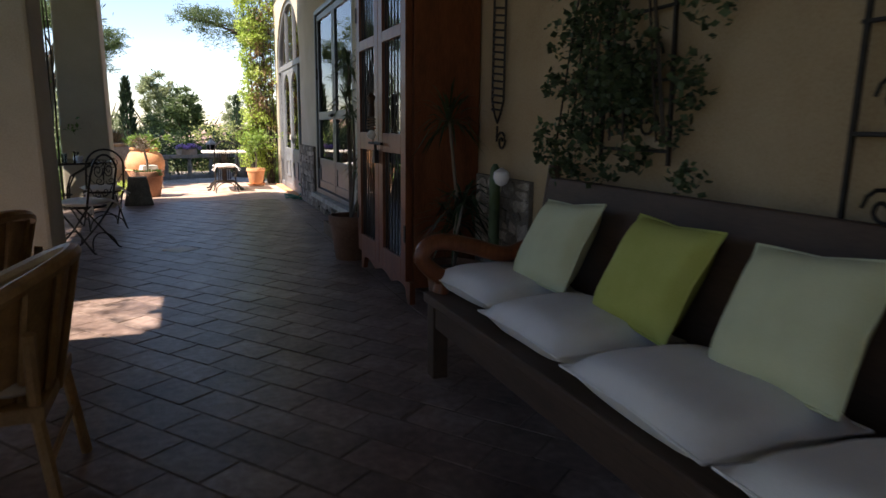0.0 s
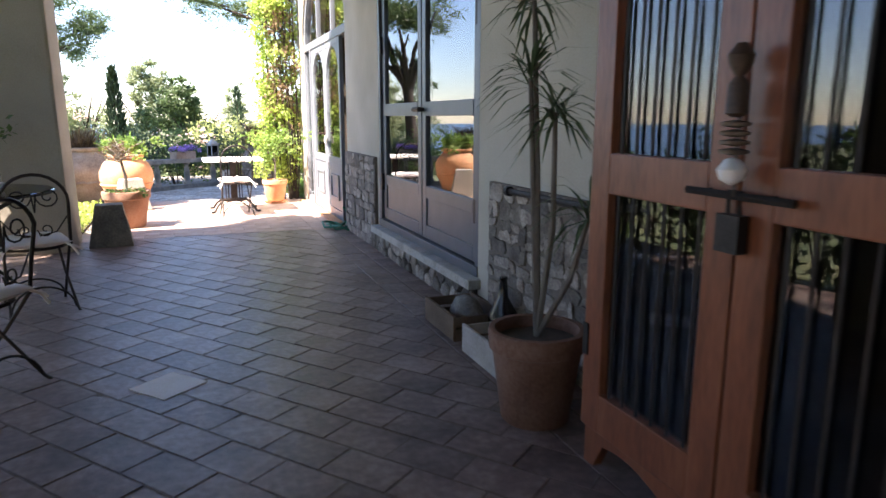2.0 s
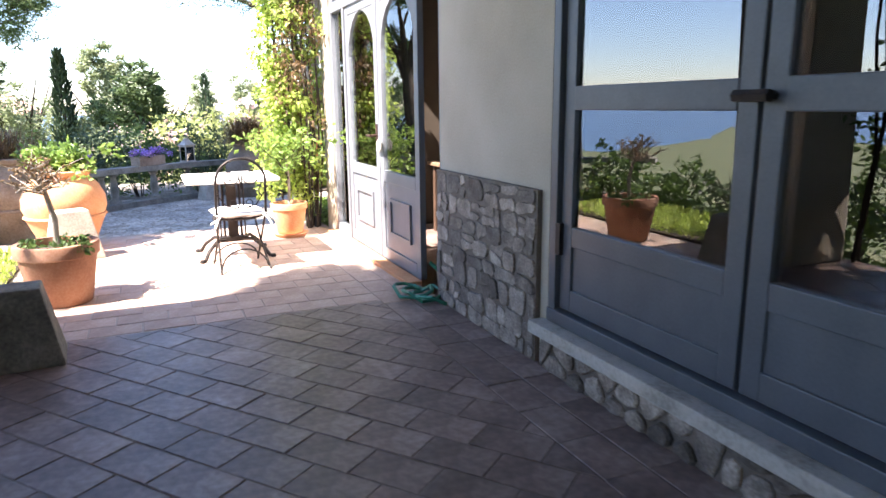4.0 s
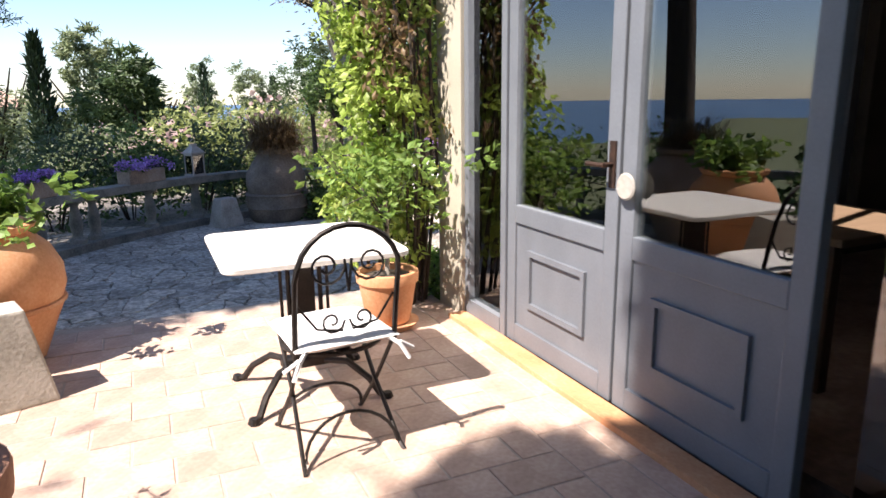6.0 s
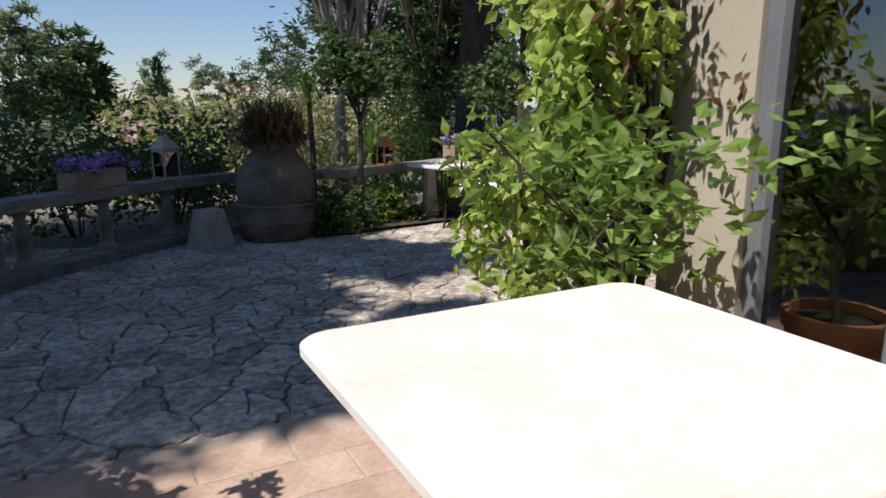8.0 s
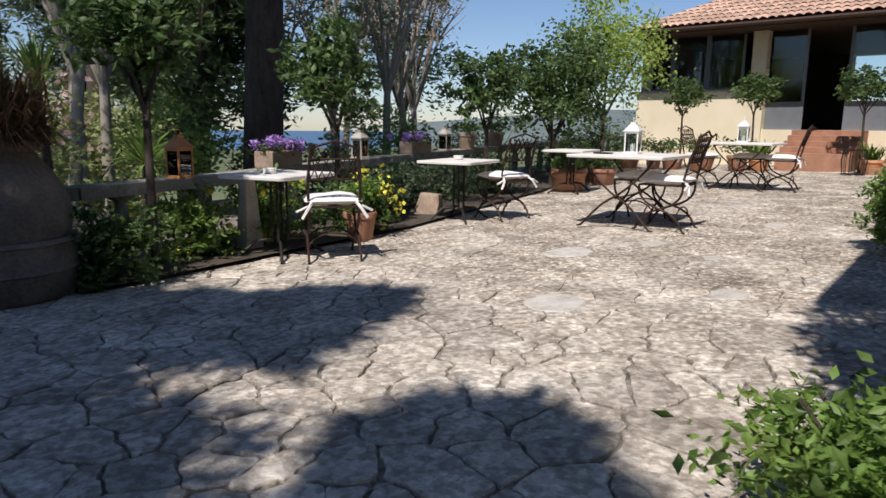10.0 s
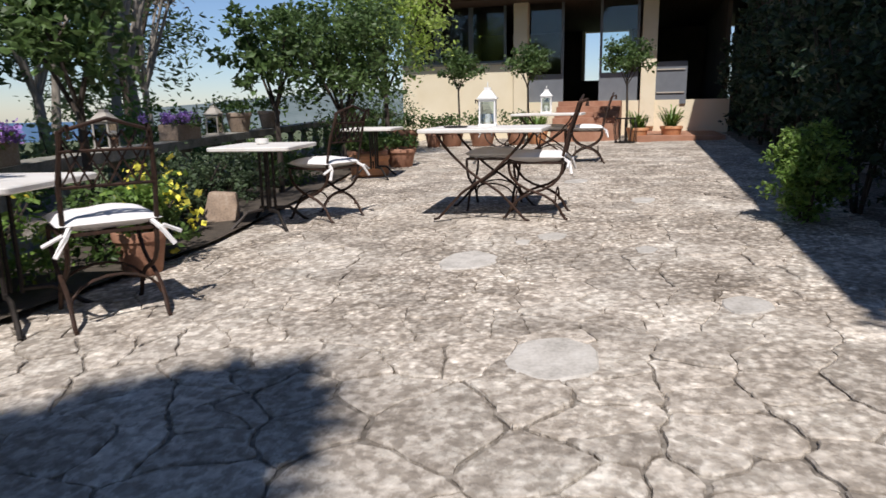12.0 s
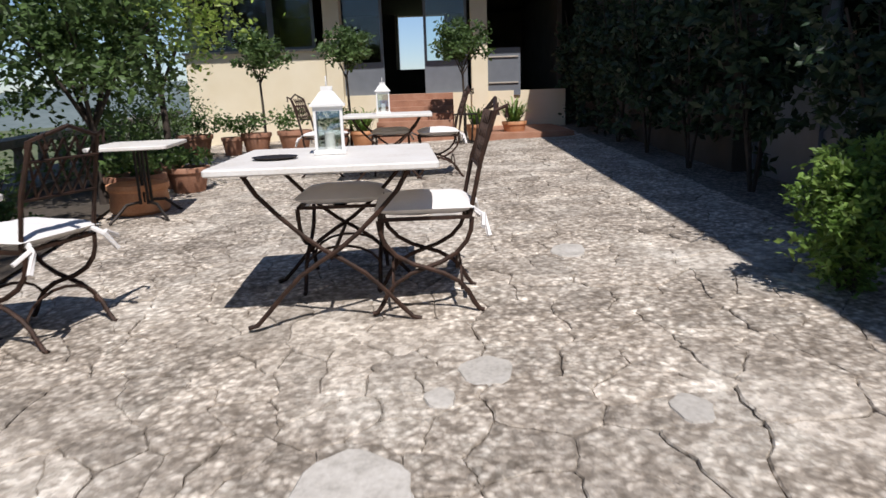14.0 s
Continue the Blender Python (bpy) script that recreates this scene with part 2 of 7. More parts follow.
L_PINE = leaf_mat("pine needles", [(0.055, 0.09, 0.032), (0.105, 0.15, 0.06)], trans=0.3)
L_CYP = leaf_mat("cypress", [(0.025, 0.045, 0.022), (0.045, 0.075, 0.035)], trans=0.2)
L_OLIVE = leaf_mat("grey green leaves", [(0.14, 0.175, 0.085), (0.24, 0.275, 0.15)])
L_LEMON = leaf_mat("citrus leaves", [(0.05, 0.09, 0.024), (0.115, 0.175, 0.055)])
HILLS = mat("hazy hills", [(0.10, 0.13, 0.12), (0.16, 0.19, 0.18)], 1.0, scale=0.01, fine=0.08, bump=0)
L_IVY = leaf_mat("climber leaves", [(0.07, 0.13, 0.02), (0.15, 0.24, 0.05), (0.22, 0.28, 0.07)], scale=4)
L_DARKIVY = leaf_mat("ivy leaves", [(0.04, 0.065, 0.03), (0.09, 0.125, 0.06)], scale=4)
L_CLIMB = leaf_mat("bright climber leaves", [(0.18, 0.26, 0.04), (0.30, 0.39, 0.08), (0.42, 0.47, 0.16)], scale=4, trans=0.42)
L_PALE = leaf_mat("pale shrub leaves", [(0.22, 0.26, 0.09), (0.35, 0.38, 0.15)])
L_BUSH = leaf_mat("shrub leaves", [(0.055, 0.10, 0.025), (0.11, 0.17, 0.045)])
L_BARE = leaf_mat("sparse pale brown leaves", [(0.20, 0.155, 0.10), (0.33, 0.27, 0.18)], trans=0.2)
L_DRY = leaf_mat("dry leaves", [(0.12, 0.075, 0.035), (0.20, 0.135, 0.07)])
PURPLE = leaf_mat("purple petals", [(0.26, 0.13, 0.42), (0.45, 0.29, 0.60)], scale=8, trans=0.2)
PINK = leaf_mat("pink petals", [(0.42, 0.27, 0.27), (0.52, 0.38, 0.34)], scale=4, trans=0.3)
YELLOW = leaf_mat("yellow petals", [(0.66, 0.58, 0.04), (0.78, 0.72, 0.12)], scale=8, trans=0.2)
WHITE = mat("white painted metal", [(0.72, 0.70, 0.66), (0.80, 0.79, 0.76)], 0.5, scale=8, fine=80, bump=0.1)
ORANGE = mat("orange wood", [(0.58, 0.22, 0.07), (0.68, 0.31, 0.11)], 0.6, scale=8, fine=60, bump=0.2)
GREYWOOD = mat("weathered wood", [(0.34, 0.30, 0.25), (0.50, 0.46, 0.40)], 0.85, scale=6, fine=60, bump=0.3)
ROOF = mat("roof tile", [(0.38, 0.22, 0.155), (0.48, 0.31, 0.225), (0.56, 0.40, 0.31)], 0.85, scale=7, fine=50, bump=0.4, island=0.25)
CURTAIN = mat("yellow curtain", [(0.62, 0.48, 0.16), (0.72, 0.60, 0.28)], 0.9, scale=3, fine=120, bump=0.2)
DARKROOM = mat("dim interior plaster", [(0.30, 0.25, 0.19), (0.38, 0.32, 0.25)], 0.9, scale=2, fine=60, bump=0.1)
HOSE = mat("green hose", [(0.02, 0.16, 0.09), (0.03, 0.22, 0.13)], 0.4, scale=20, fine=90, bump=0.05)
SEA = mat("sea", [(0.035, 0.085, 0.16), (0.05, 0.11, 0.20)], 0.35, scale=0.003, fine=0.05, bump=0.0)


# ---------------------------------------------------------------- mesh helpers
class M:
    """Vertices and faces that grow piece by piece."""

    def __init__(self):
        self.v, self.f = [], []

    def add(self, vs, fs):
        o = len(self.v)
        self.v += [tuple(p) for p in vs]
        self.f += [tuple(i + o for i in q) for q in fs]
        return self

    def box(self, x, y, z, sx, sy, sz, rz=0.0, taper=1.0):
        """A box standing on z, centred on x, y; taper shrinks its top."""
        c, s = math.cos(radians(rz)), math.sin(radians(rz))
        vs = []
        for k, t in ((0, 1.0), (1, taper)):
            for i, j in ((-1, -1), (1, -1), (1, 1), (-1, 1)):
                a, b = i * sx / 2 * t, j * sy / 2 * t
                vs.append((x + a * c - b * s, y + a * s + b * c, z + k * sz))
        return self.add(vs, [(3, 2, 1, 0), (4, 5, 6, 7), (0, 1, 5, 4), (1, 2, 6, 5), (2, 3, 7, 6), (3, 0, 4, 7)])

    def span(self, x0, y0, z0, x1, y1, z1):
        return self.box((x0 + x1) / 2, (y0 + y1) / 2, z0, x1 - x0, y1 - y0, z1 - z0)

    def tube(self, pts, r, seg=6, r1=None):
        pts = [Vector(p) for p in pts]
        n = len(pts)
        vs, fs = [], []
        up = Vector((0.13, 0.31, 0.94))
        for i, p in enumerate(pts):
            d = (pts[min(i + 1, n - 1)] - pts[max(i - 1, 0)]).normalized()
            a = d.cross(up)
            if a.length < 0.05:
                a = d.cross(Vector((1, 0, 0)))
            a.normalize()
            b = d.cross(a)
            rr = r if r1 is None else r + (r1 - r) * i / (n - 1)
            vs += [p + rr * (math.cos(2 * math.pi * k / seg) * a + math.sin(2 * math.pi * k / seg) * b) for k in range(seg)]
            if i:
                o = (i - 1) * seg
                fs += [(o + k, o + (k + 1) % seg, o + seg + (k + 1) % seg, o + seg + k) for k in range(seg)]
        fs += [tuple(range(seg - 1, -1, -1)), tuple(range((n - 1) * seg, n * seg))]
        return self.add(vs, fs)

    def lathe(self, prof, seg=24, at=(0, 0, 0), sx=1.0, sy=1.0):
        """A turned body from (radius, height) pairs."""
        vs, fs = [], []
        for i, (r, z) in enumerate(prof):
            vs += [(at[0] + sx * r * math.cos(2 * math.pi * k / seg), at[1] + sy * r * math.sin(2 * math.pi * k / seg), at[2] + z) for k in range(seg)]
            if i:
                o = (i - 1) * seg
                fs += [(o + k, o + (k + 1) % seg, o + seg + (k + 1) % seg, o + seg + k) for k in range(seg)]
        fs += [tuple(range(seg - 1, -1, -1)), tuple(range((len(prof) - 1) * seg, len(prof) * seg))]
        return self.add(vs, fs)

    def leaf(self, p, size, rng, aspect=0.5, droop=None):
        """One folded leaf of four faces at p."""
        d = Vector((rng.gauss(0, 1), rng.gauss(0, 1), rng.gauss(0, 0.7)))
        if droop is not None:
            d = Vector(droop) + 0.45 * d
        d.normalize()
        s = d.cross(Vector((rng.gauss(0, 1), rng.gauss(0, 1), rng.gauss(0, 1))))
        if s.length < 1e-3:
            s = d.orthogonal()
        s.normalize()
        nrm = d.cross(s)
        p = Vector(p)
        a, m, t = p, p + d * size * 0.5 - nrm * size * 0.06, p + d * size
        l, r = p + d * size * 0.45 + s * size * aspect / 2, p + d * size * 0.45 - s * size * aspect / 2
        return self.add([a, l, t, r, m], [(0, 4, 1), (1, 4, 2), (2, 4, 3), (3, 4, 0)])

    def blade(self, p, tip, w, bend=0.1):
        p, tip = Vector(p), Vector(tip)
        d = tip - p
        s = d.cross(Vector((0, 0, 1)))
        s = s.normalized() * w / 2 if s.length > 1e-4 else Vector((w / 2, 0, 0))
        m = p + d * 0.55 + Vector((0, 0, bend * d.length))
        return self.add([p - s * 0.5, p + s * 0.5, m + s, m - s, tip], [(0, 1, 2, 3), (3, 2, 4)])


def build(name, m, material, smooth=False, bevel=0.0):
    me = bpy.data.meshes.new(name)
    me.from_pydata(m.v, [], m.f)
    if bevel:
        bm = bmesh.new()
        bm.from_mesh(me)
        bmesh.ops.bevel(bm, geom=bm.edges[:], offset=bevel, segments=2, affect="EDGES", profile=0.6)
        bm.to_mesh(me)
        bm.free()
    if smooth:
        me.polygons.foreach_set("use_smooth", [True] * len(me.polygons))
        me.set_sharp_from_angle(angle=radians(42))
    me.materials.append(material)
    me.update()
    return me


def part(name, m, material, parent=None, label="", smooth=False, bevel=0.0):
    """One mesh object, under a thing or a part where parent is given."""
    ob = new(name, build(name, m, material, smooth, bevel))
    if parent:
        ob.parent = parent
    if label:
        tagged(ob, label)
    return ob


def thing(name, label, category, at=(0, 0, 0), rz=0.0, group="", kind=""):
    ob = new(name)
    ob.empty_display_size = 0.1
    ob.matrix_basis = pose(*at, 0, 0, rz)
    return tagged(ob, label, category, group, kind)


def structure(name, m, material, label, category, smooth=False, bevel=0.0):
    return tagged(part(name, m, material, None, "", smooth, bevel), label, category, kind="structure")


def ground_z(x, y):
    """Height of the stone terrace."""
    return -0.05 + 0.02 * (min(max(x, 3.0), 19.0) - 7.0) - 0.025 * (min(y, 22.0) - 15.3)


def arc(cx, cz, r, a0, a1, n=10, y=0.0):
    return [(cx + r * math.cos(radians(a0 + (a1 - a0) * i / n)), y, cz + r * math.sin(radians(a0 + (a1 - a0) * i / n))) for i in range(n + 1)]


# ---------------------------------------------------------------- large structure
FLOOR_L, FLOOR_END, WALL = -1.0, 14.45, 2.6
structure("floor", M().span(FLOOR_L, -5.0, -0.3, WALL + 0.0, FLOOR_END, -0.0026), JOINT, "terracotta tiled floor of a covered terrace", "floor")

# House wall with two glazed openings.
ARCH_Y, ARCH_R, ARCH_Z = 12.16, 1.44, 2.36
w = M()
structure("wall_west_near", M().span(WALL + 0.12, -5.3, -0.3, 2.95, 4.3, 4.3), PLASTER_OCHRE, "ochre plastered house wall behind the bench", "wall")
w.span(WALL, 4.3, -0.3, 2.95, 6.95, 4.3)
w.span(WALL, 6.95, -0.3, 2.95, 9.35, 0.26)
w.span(WALL, 6.95, 2.86, 2.95, 9.35, 4.3)
w.span(WALL, 9.35, -0.3, 2.95, ARCH_Y - ARCH_R, 4.3)
w.span(WALL, ARCH_Y + ARCH_R, -0.3, 2.95, 13.95, 4.3)
steps = 18
for i in range(steps):
    a0, a1 = math.pi * i / steps, math.pi * (i + 1) / steps
    y0, y1 = ARCH_Y - ARCH_R * math.cos(a0), ARCH_Y - ARCH_R * math.cos(a1)
    z0, z1 = ARCH_Z + 1.12 * math.sin(a0), ARCH_Z + 1.12 * math.sin(a1)
    vs = [(x, y, z) for x in (WALL, 2.95) for y, z in ((y0, z0), (y1, z1), (y1, 4.3), (y0, 4.3))]
    w.add(vs, [(0, 3, 2, 1), (4, 5, 6, 7), (0, 1, 5, 4), (3, 7, 6, 2), (0, 4, 7, 3), (1, 2, 6, 5)])
wall_west = structure("wall_west", w, PLASTER, "cream plastered house wall with stone base panels", "wall")
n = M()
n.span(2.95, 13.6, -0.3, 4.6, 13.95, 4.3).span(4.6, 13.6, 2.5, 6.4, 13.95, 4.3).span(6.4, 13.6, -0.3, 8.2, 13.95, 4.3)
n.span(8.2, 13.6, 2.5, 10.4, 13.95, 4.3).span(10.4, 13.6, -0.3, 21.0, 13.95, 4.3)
# The near-black colour stands for the shade on this wall.
structure("wall_north", n, SHADED_PLASTER, "plastered house wall, deep shade put into its colour", "wall")
structure("wall_south", M().span(-3.2, -5.5, -0.3, 2.6, -5.2, 3.6), PLASTER, "plastered end wall of the covered terrace", "wall")
# Rooms behind the glass.
r = M().span(2.95, 5.4, -0.3, 7.2, 13.6, 0.0)
structure("interior_floor", r, TILE_WORN_SHADE, "terracotta floor inside the house", "floor")
structure("interior_wall", M().span(7.2, 5.2, -0.3, 7.4, 13.6, 4.0).span(2.95, 5.2, -0.3, 7.2, 5.4, 4.0), DARKROOM, "plastered walls of the dim dining room", "wall")
structure("interior_ceiling", M().span(2.95, 5.2, 3.6, 7.4, 13.6, 3.75), DARKROOM, "plastered ceiling of the dining room", "ceiling")

# Roof of the covered terrace and of the house.
# Overhang and its notch are unseen, shaped to shade all but one sun patch.
c = M().span(-2.9, -5.5, 3.62, 2.6, 2.75, 3.8).span(-1.9, 2.75, 3.62, 2.6, 3.75, 3.8).span(-2.9, 3.75, 3.62, 2.6, 10.7, 3.8)
for k in range(34):
    c.span(-1.9, -5.2 + k * 0.47, 3.5, 2.6, -5.12 + k * 0.47, 3.62)
structure("ceiling", c, WOOD_BOARD, "dark boarded ceiling with rafters over the terrace", "ceiling")
h = M()
h.add([(2.3, 10.7, 4.3), (2.3, 14.2, 4.05), (21, 14.45, 4.05), (21, 8, 6.2), (6, 8, 6.2), (2.3, -5.5, 4.3), (6, -5.5, 6.2), (21, -5.5, 6.2)],
      [(0, 1, 4), (1, 2, 3, 4), (0, 4, 6, 5), (4, 3, 7, 6)])
h.add([(x, y, z) for z in (3.95, 4.045) for x, y in ((2.3, 13.96), (21, 13.96), (21, 14.44), (2.3, 14.19))], [(3, 2, 1, 0), (4, 5, 6, 7), (0, 1, 5, 4), (1, 2, 6, 5), (2, 3, 7, 6), (3, 0, 4, 7)])
structure("house_roof", h, ROOF, "terracotta roof over the house", "roof")

# Out of view; added to cut the skylight that enters between the columns.
structure("beam", M().span(-0.76, -5.2, 2.98, -0.44, 10.9, 3.615), PLASTER, "unseen plastered beam over the columns, added to block skylight", "beam", bevel=0.01)

# Columns of the covered terrace.
def column(y):
    t = thing("terrace_column", "thick square plastered column between terrace and garden", "column", (-0.6, y, 0), kind="structure")
    part("shaft", M().box(0, 0, 0, 0.66, 0.66, 3.62, taper=0.86), PLASTER, t, bevel=0.03)
    return t


for y in (10.6, 5.62, 0.9, -3.6):
    column(y)

# Stone terrace: bed, then flagstones at the end of the file.
g = M()
NX, NY = 46, 20
gx = [-1.0 + 21.0 * i / NX for i in range(NX + 1)]
gy = [13.6 + 9.4 * j / NY for j in range(NY + 1)]
g.add([(x, y, ground_z(x, y) - 0.012) for y in gy for x in gx],
      [(j * (NX + 1) + i, j * (NX + 1) + i + 1, (j + 1) * (NX + 1) + i + 1, (j + 1) * (NX + 1) + i) for j in range(NY) for i in range(NX)])
terrace = structure("pavement", g, BED, "irregular flagstone terrace with pebbly mortar", "pavement")

# Hillside that falls away to a coastal plain and the sea.
def land_z(x, y):
    out = max(0.0, y - 20.5 - 0.18 * max(0.0, min(x, 18))) + max(0.0, -1.2 - x)
    z = -0.35 - 0.16 * min(out, 30) - 0.045 * max(0.0, min(out - 30, 900))
    return z + (0.5 * noise.noise(Vector((x * 0.05, y * 0.05, 0))) * min(1, out / 6) + 9 * noise.noise(Vector((x * 0.004, y * 0.004, 3))) * min(1, out / 300))


rings = [0, 2, 4, 6, 8, 10, 12, 15, 18, 22, 26, 30, 36, 44, 54, 68, 86, 110, 150, 210, 300, 430, 620, 900, 1300]
SEG = 96
g = M()
vs = [(4 + rr * math.cos(2 * math.pi * k / SEG), 12 + rr * math.sin(2 * math.pi * k / SEG)) for rr in rings[1:] for k in range(SEG)]
g.add([(4, 12, -0.4)] + [(x, y, land_z(x, y)) for x, y in vs],
      [(0, 1 + k, 1 + (k + 1) % SEG) for k in range(SEG)] + [(1 + i * SEG + k, 1 + (i + 1) * SEG + k, 1 + (i + 1) * SEG + (k + 1) % SEG, 1 + i * SEG + (k + 1) % SEG)
       for i in range(len(rings) - 2) for k in range(SEG)])
structure("ground", g, GRASS, "wooded hillside falling away to a plain", "ground", smooth=True)
s = M()
s.add([(4 + 4800 * math.cos(2 * math.pi * k / 64), 12 + 4800 * math.sin(2 * math.pi * k / 64), -44) for k in range(64)], [tuple(range(64))])
hm = M()
HN = 60
row = []
for i in range(HN + 1):
    a = radians(-70 + 114 * i / HN)
    k = min(1.0, (HN - i) / 9, i / 6)
    tops = 4 + k * (44 + 26 * noise.noise(Vector((i * 0.16, 0, 5))) + 8 * noise.noise(Vector((i * 0.7, 2, 5))))
    row.append([(4 + rr * math.cos(a), 12 + rr * math.sin(a), z) for rr, z in ((1150, -44), (1500, tops * 0.55 - 10), (1900, tops), (2300, -44))])
hm.add([p for r0 in row for p in r0], [(4 * i + j, 4 * i + 4 + j, 4 * i + 5 + j, 4 * i + 1 + j) for i in range(HN) for j in range(3)])
structure("distant_hills", hm, HILLS, "hazy wooded hills along the horizon", "hills", smooth=True)
structure("water", s, SEA, "blue sea on the horizon", "sea")


# ---------------------------------------------------------------- glazed doors
def glazed_leaf(name, parent, y0, y1, z0, z1, rail, arch=False, panel=True, swing=0.0, x=WALL + 0.06, paint=FRAME):
    """A door leaf in the house wall: frame, one or two panes, and a wooden panel below."""
    d = new(name)
    d.parent = parent
    d.matrix_basis = pose(x, y0, 0, 0, 0, swing)
    W = y1 - y0
    st = 0.085
    f = M().span(-0.025, 0, z0, 0.025, st, z1).span(-0.025, W - st, z0, 0.025, W, z1)
    f.span(-0.025, st, z0, 0.025, W - st, z0 + 0.11).span(-0.025, st, rail - 0.05, 0.025, W - st, rail + 0.05).span(-0.025, st, z1 - 0.08, 0.025, W - st, z1)
    part("frame", f, paint, d, bevel=0.006)
    if arch:
        a = M()
        k = 10
        cy, rad, zc = W / 2, W / 2 - st, z1 - 0.08 - (W / 2 - st)
        for i in range(k):
            a0, a1 = math.pi * i / k, math.pi * (i + 1) / k
            q = [(cy - rad * math.cos(t), zc + rad * math.sin(t)) for t in (a0, a1)]
            v = [(xx, yy, zz) for xx in (-0.02, 0.02) for yy, zz in (q[0], q[1], (q[1][0], z1 - 0.075), (q[0][0], z1 - 0.075))]
            a.add(v, [(0, 3, 2, 1), (4, 5, 6, 7), (0, 1, 5, 4), (2, 3, 7, 6)])
        part("arched_head", a, paint, d)
    pane = part("pane", M().span(-0.004, st, rail + 0.05, 0.004, W - st, z1 - 0.08), GLASS, d)
    pane.visible_shadow = False
    if panel:
        part("panel", M().span(-0.012, st, z0 + 0.11, 0.012, W - st, rail - 0.05), paint, d)
        m = 0.13 if rail - z0 > 0.5 else 0.045
        a, b, e, g = st + m, W - st - m, z0 + 0.11 + m, rail - 0.05 - m
        mold = M().span(-0.03, a, e, -0.012, b, e + 0.03).span(-0.03, a, g - 0.03, -0.012, b, g).span(-0.03, a, e + 0.03, -0.012, a + 0.03, g - 0.03).span(-0.03, b - 0.03, e + 0.03, -0.012, b, g - 0.03)
        if rail - z0 > 0.5:
            part("panel_moulding", mold, paint, d)
    return d


# Door group under the arch: sidelight, two leaves, an open gap, second sidelight.
gd = tagged(new("door_1"), "grey painted glazed double door under an arched fanlight, one leaf open", "door", kind="structure")
fr = M().span(WALL + 0.02, ARCH_Y - ARCH_R, 2.28, WALL + 0.14, ARCH_Y + ARCH_R, 2.38)
for y in (ARCH_Y - ARCH_R + 0.035, 13.11, ARCH_Y + ARCH_R - 0.03):
    fr.span(WALL + 0.02, y - 0.028, 0, WALL + 0.14, y + 0.028, 2.28)
part("door_frame", fr, FRAME, gd, bevel=0.006)
ring = M()
for i in range(steps):
    a0, a1 = math.pi * i / steps, math.pi * (i + 1) / steps
    q = [(ARCH_Y - s * ARCH_R * math.cos(a), ARCH_Z + 0.02 + s * 1.1 * math.sin(a)) for s in (1.0, 0.93) for a in (a0, a1)]
    v = [(xx, yy, zz) for xx in (WALL + 0.03, WALL + 0.1) for yy, zz in (q[0], q[1], q[3], q[2])]
    ring.add(v, [(0, 3, 2, 1), (4, 5, 6, 7), (0, 1, 5, 4), (2, 3, 7, 6)])
for y in (11.66, 12.6):
    ring.span(WALL + 0.04, y - 0.025, 2.38, WALL + 0.09, y + 0.025, 3.35)
part("fanlight_frame", ring, FRAME, gd)
fan = M()
v = [(WALL + 0.07, ARCH_Y - 0.97 * ARCH_R * math.cos(math.pi * i / 24), ARCH_Z + 1.06 * math.sin(math.pi * i / 24)) for i in range(25)]
fan.add(v, [tuple(range(25))])
p = part("fanlight_pane", fan, GLASS, gd)
p.visible_shadow = False
p = part("sidelight_pane", M().span(WALL + 0.06, 13.16, 0.12, WALL + 0.068, 13.54, 2.28), GLASS, gd)
p.visible_shadow = False
part("sidelight_sill", M().span(WALL + 0.02, 13.14, 0.0, WALL + 0.12, 13.54, 0.12), FRAME, gd)
leaf_a = glazed_leaf("leaf", gd, 12.14, 13.08, 0.02, 2.28, 0.76, arch=True)
leaf_b = glazed_leaf("leaf", gd, 11.2, 12.12, 0.02, 2.28, 0.76, arch=True)
hd = M().tube([(-0.03, 0.04, 1.1), (-0.09, 0.04, 1.1)], 0.012).tube([(-0.09, 0.02, 1.1), (-0.09, 0.14, 1.1)], 0.011)
hd.span(-0.034, 0.02, 1.0, -0.025, 0.06, 1.2)
part("door_handle", hd, IRON_RUST, leaf_a, "dark lever handle")
part("door_tag", M().lathe([(0.055, 0), (0.058, 0.004), (0.05, 0.01), (0.01, 0.01)], 20), GREYWOOD, leaf_b, "round white plate hanging from the handle").matrix_basis = pose(-0.05, 0.86, 1.02, 0, -88, 0)
p = part("gap_pane", M().span(WALL + 0.2, 10.82, 0.1, WALL + 0.208, 11.1, 2.28), GLASS, gd)
p.visible_shadow = False

structure("threshold", M().span(WALL - 0.1, 11.15, -0.01, WALL + 0.02, 13.6, 0.03), TERRA, "terracotta edged threshold along the glazed door", "threshold", bevel=0.006)

# French door of two leaves on a raised sill.
fd = tagged(new("door_2"), "grey painted double french door with large panes above a raised sill", "door", kind="structure")
fr = M().span(WALL - 0.01, 6.95, 0.26, WALL + 0.12, 9.35, 0.33).span(WALL + 0.0, 6.95, 2.8, WALL + 0.12, 9.35, 2.86)
fr.span(WALL, 6.95, 0.33, WALL + 0.12, 7.01, 2.8).span(WALL, 9.29, 0.33, WALL + 0.12, 9.35, 2.8)
part("door_frame", fr, FRAME_SHADE, fd, bevel=0.006)
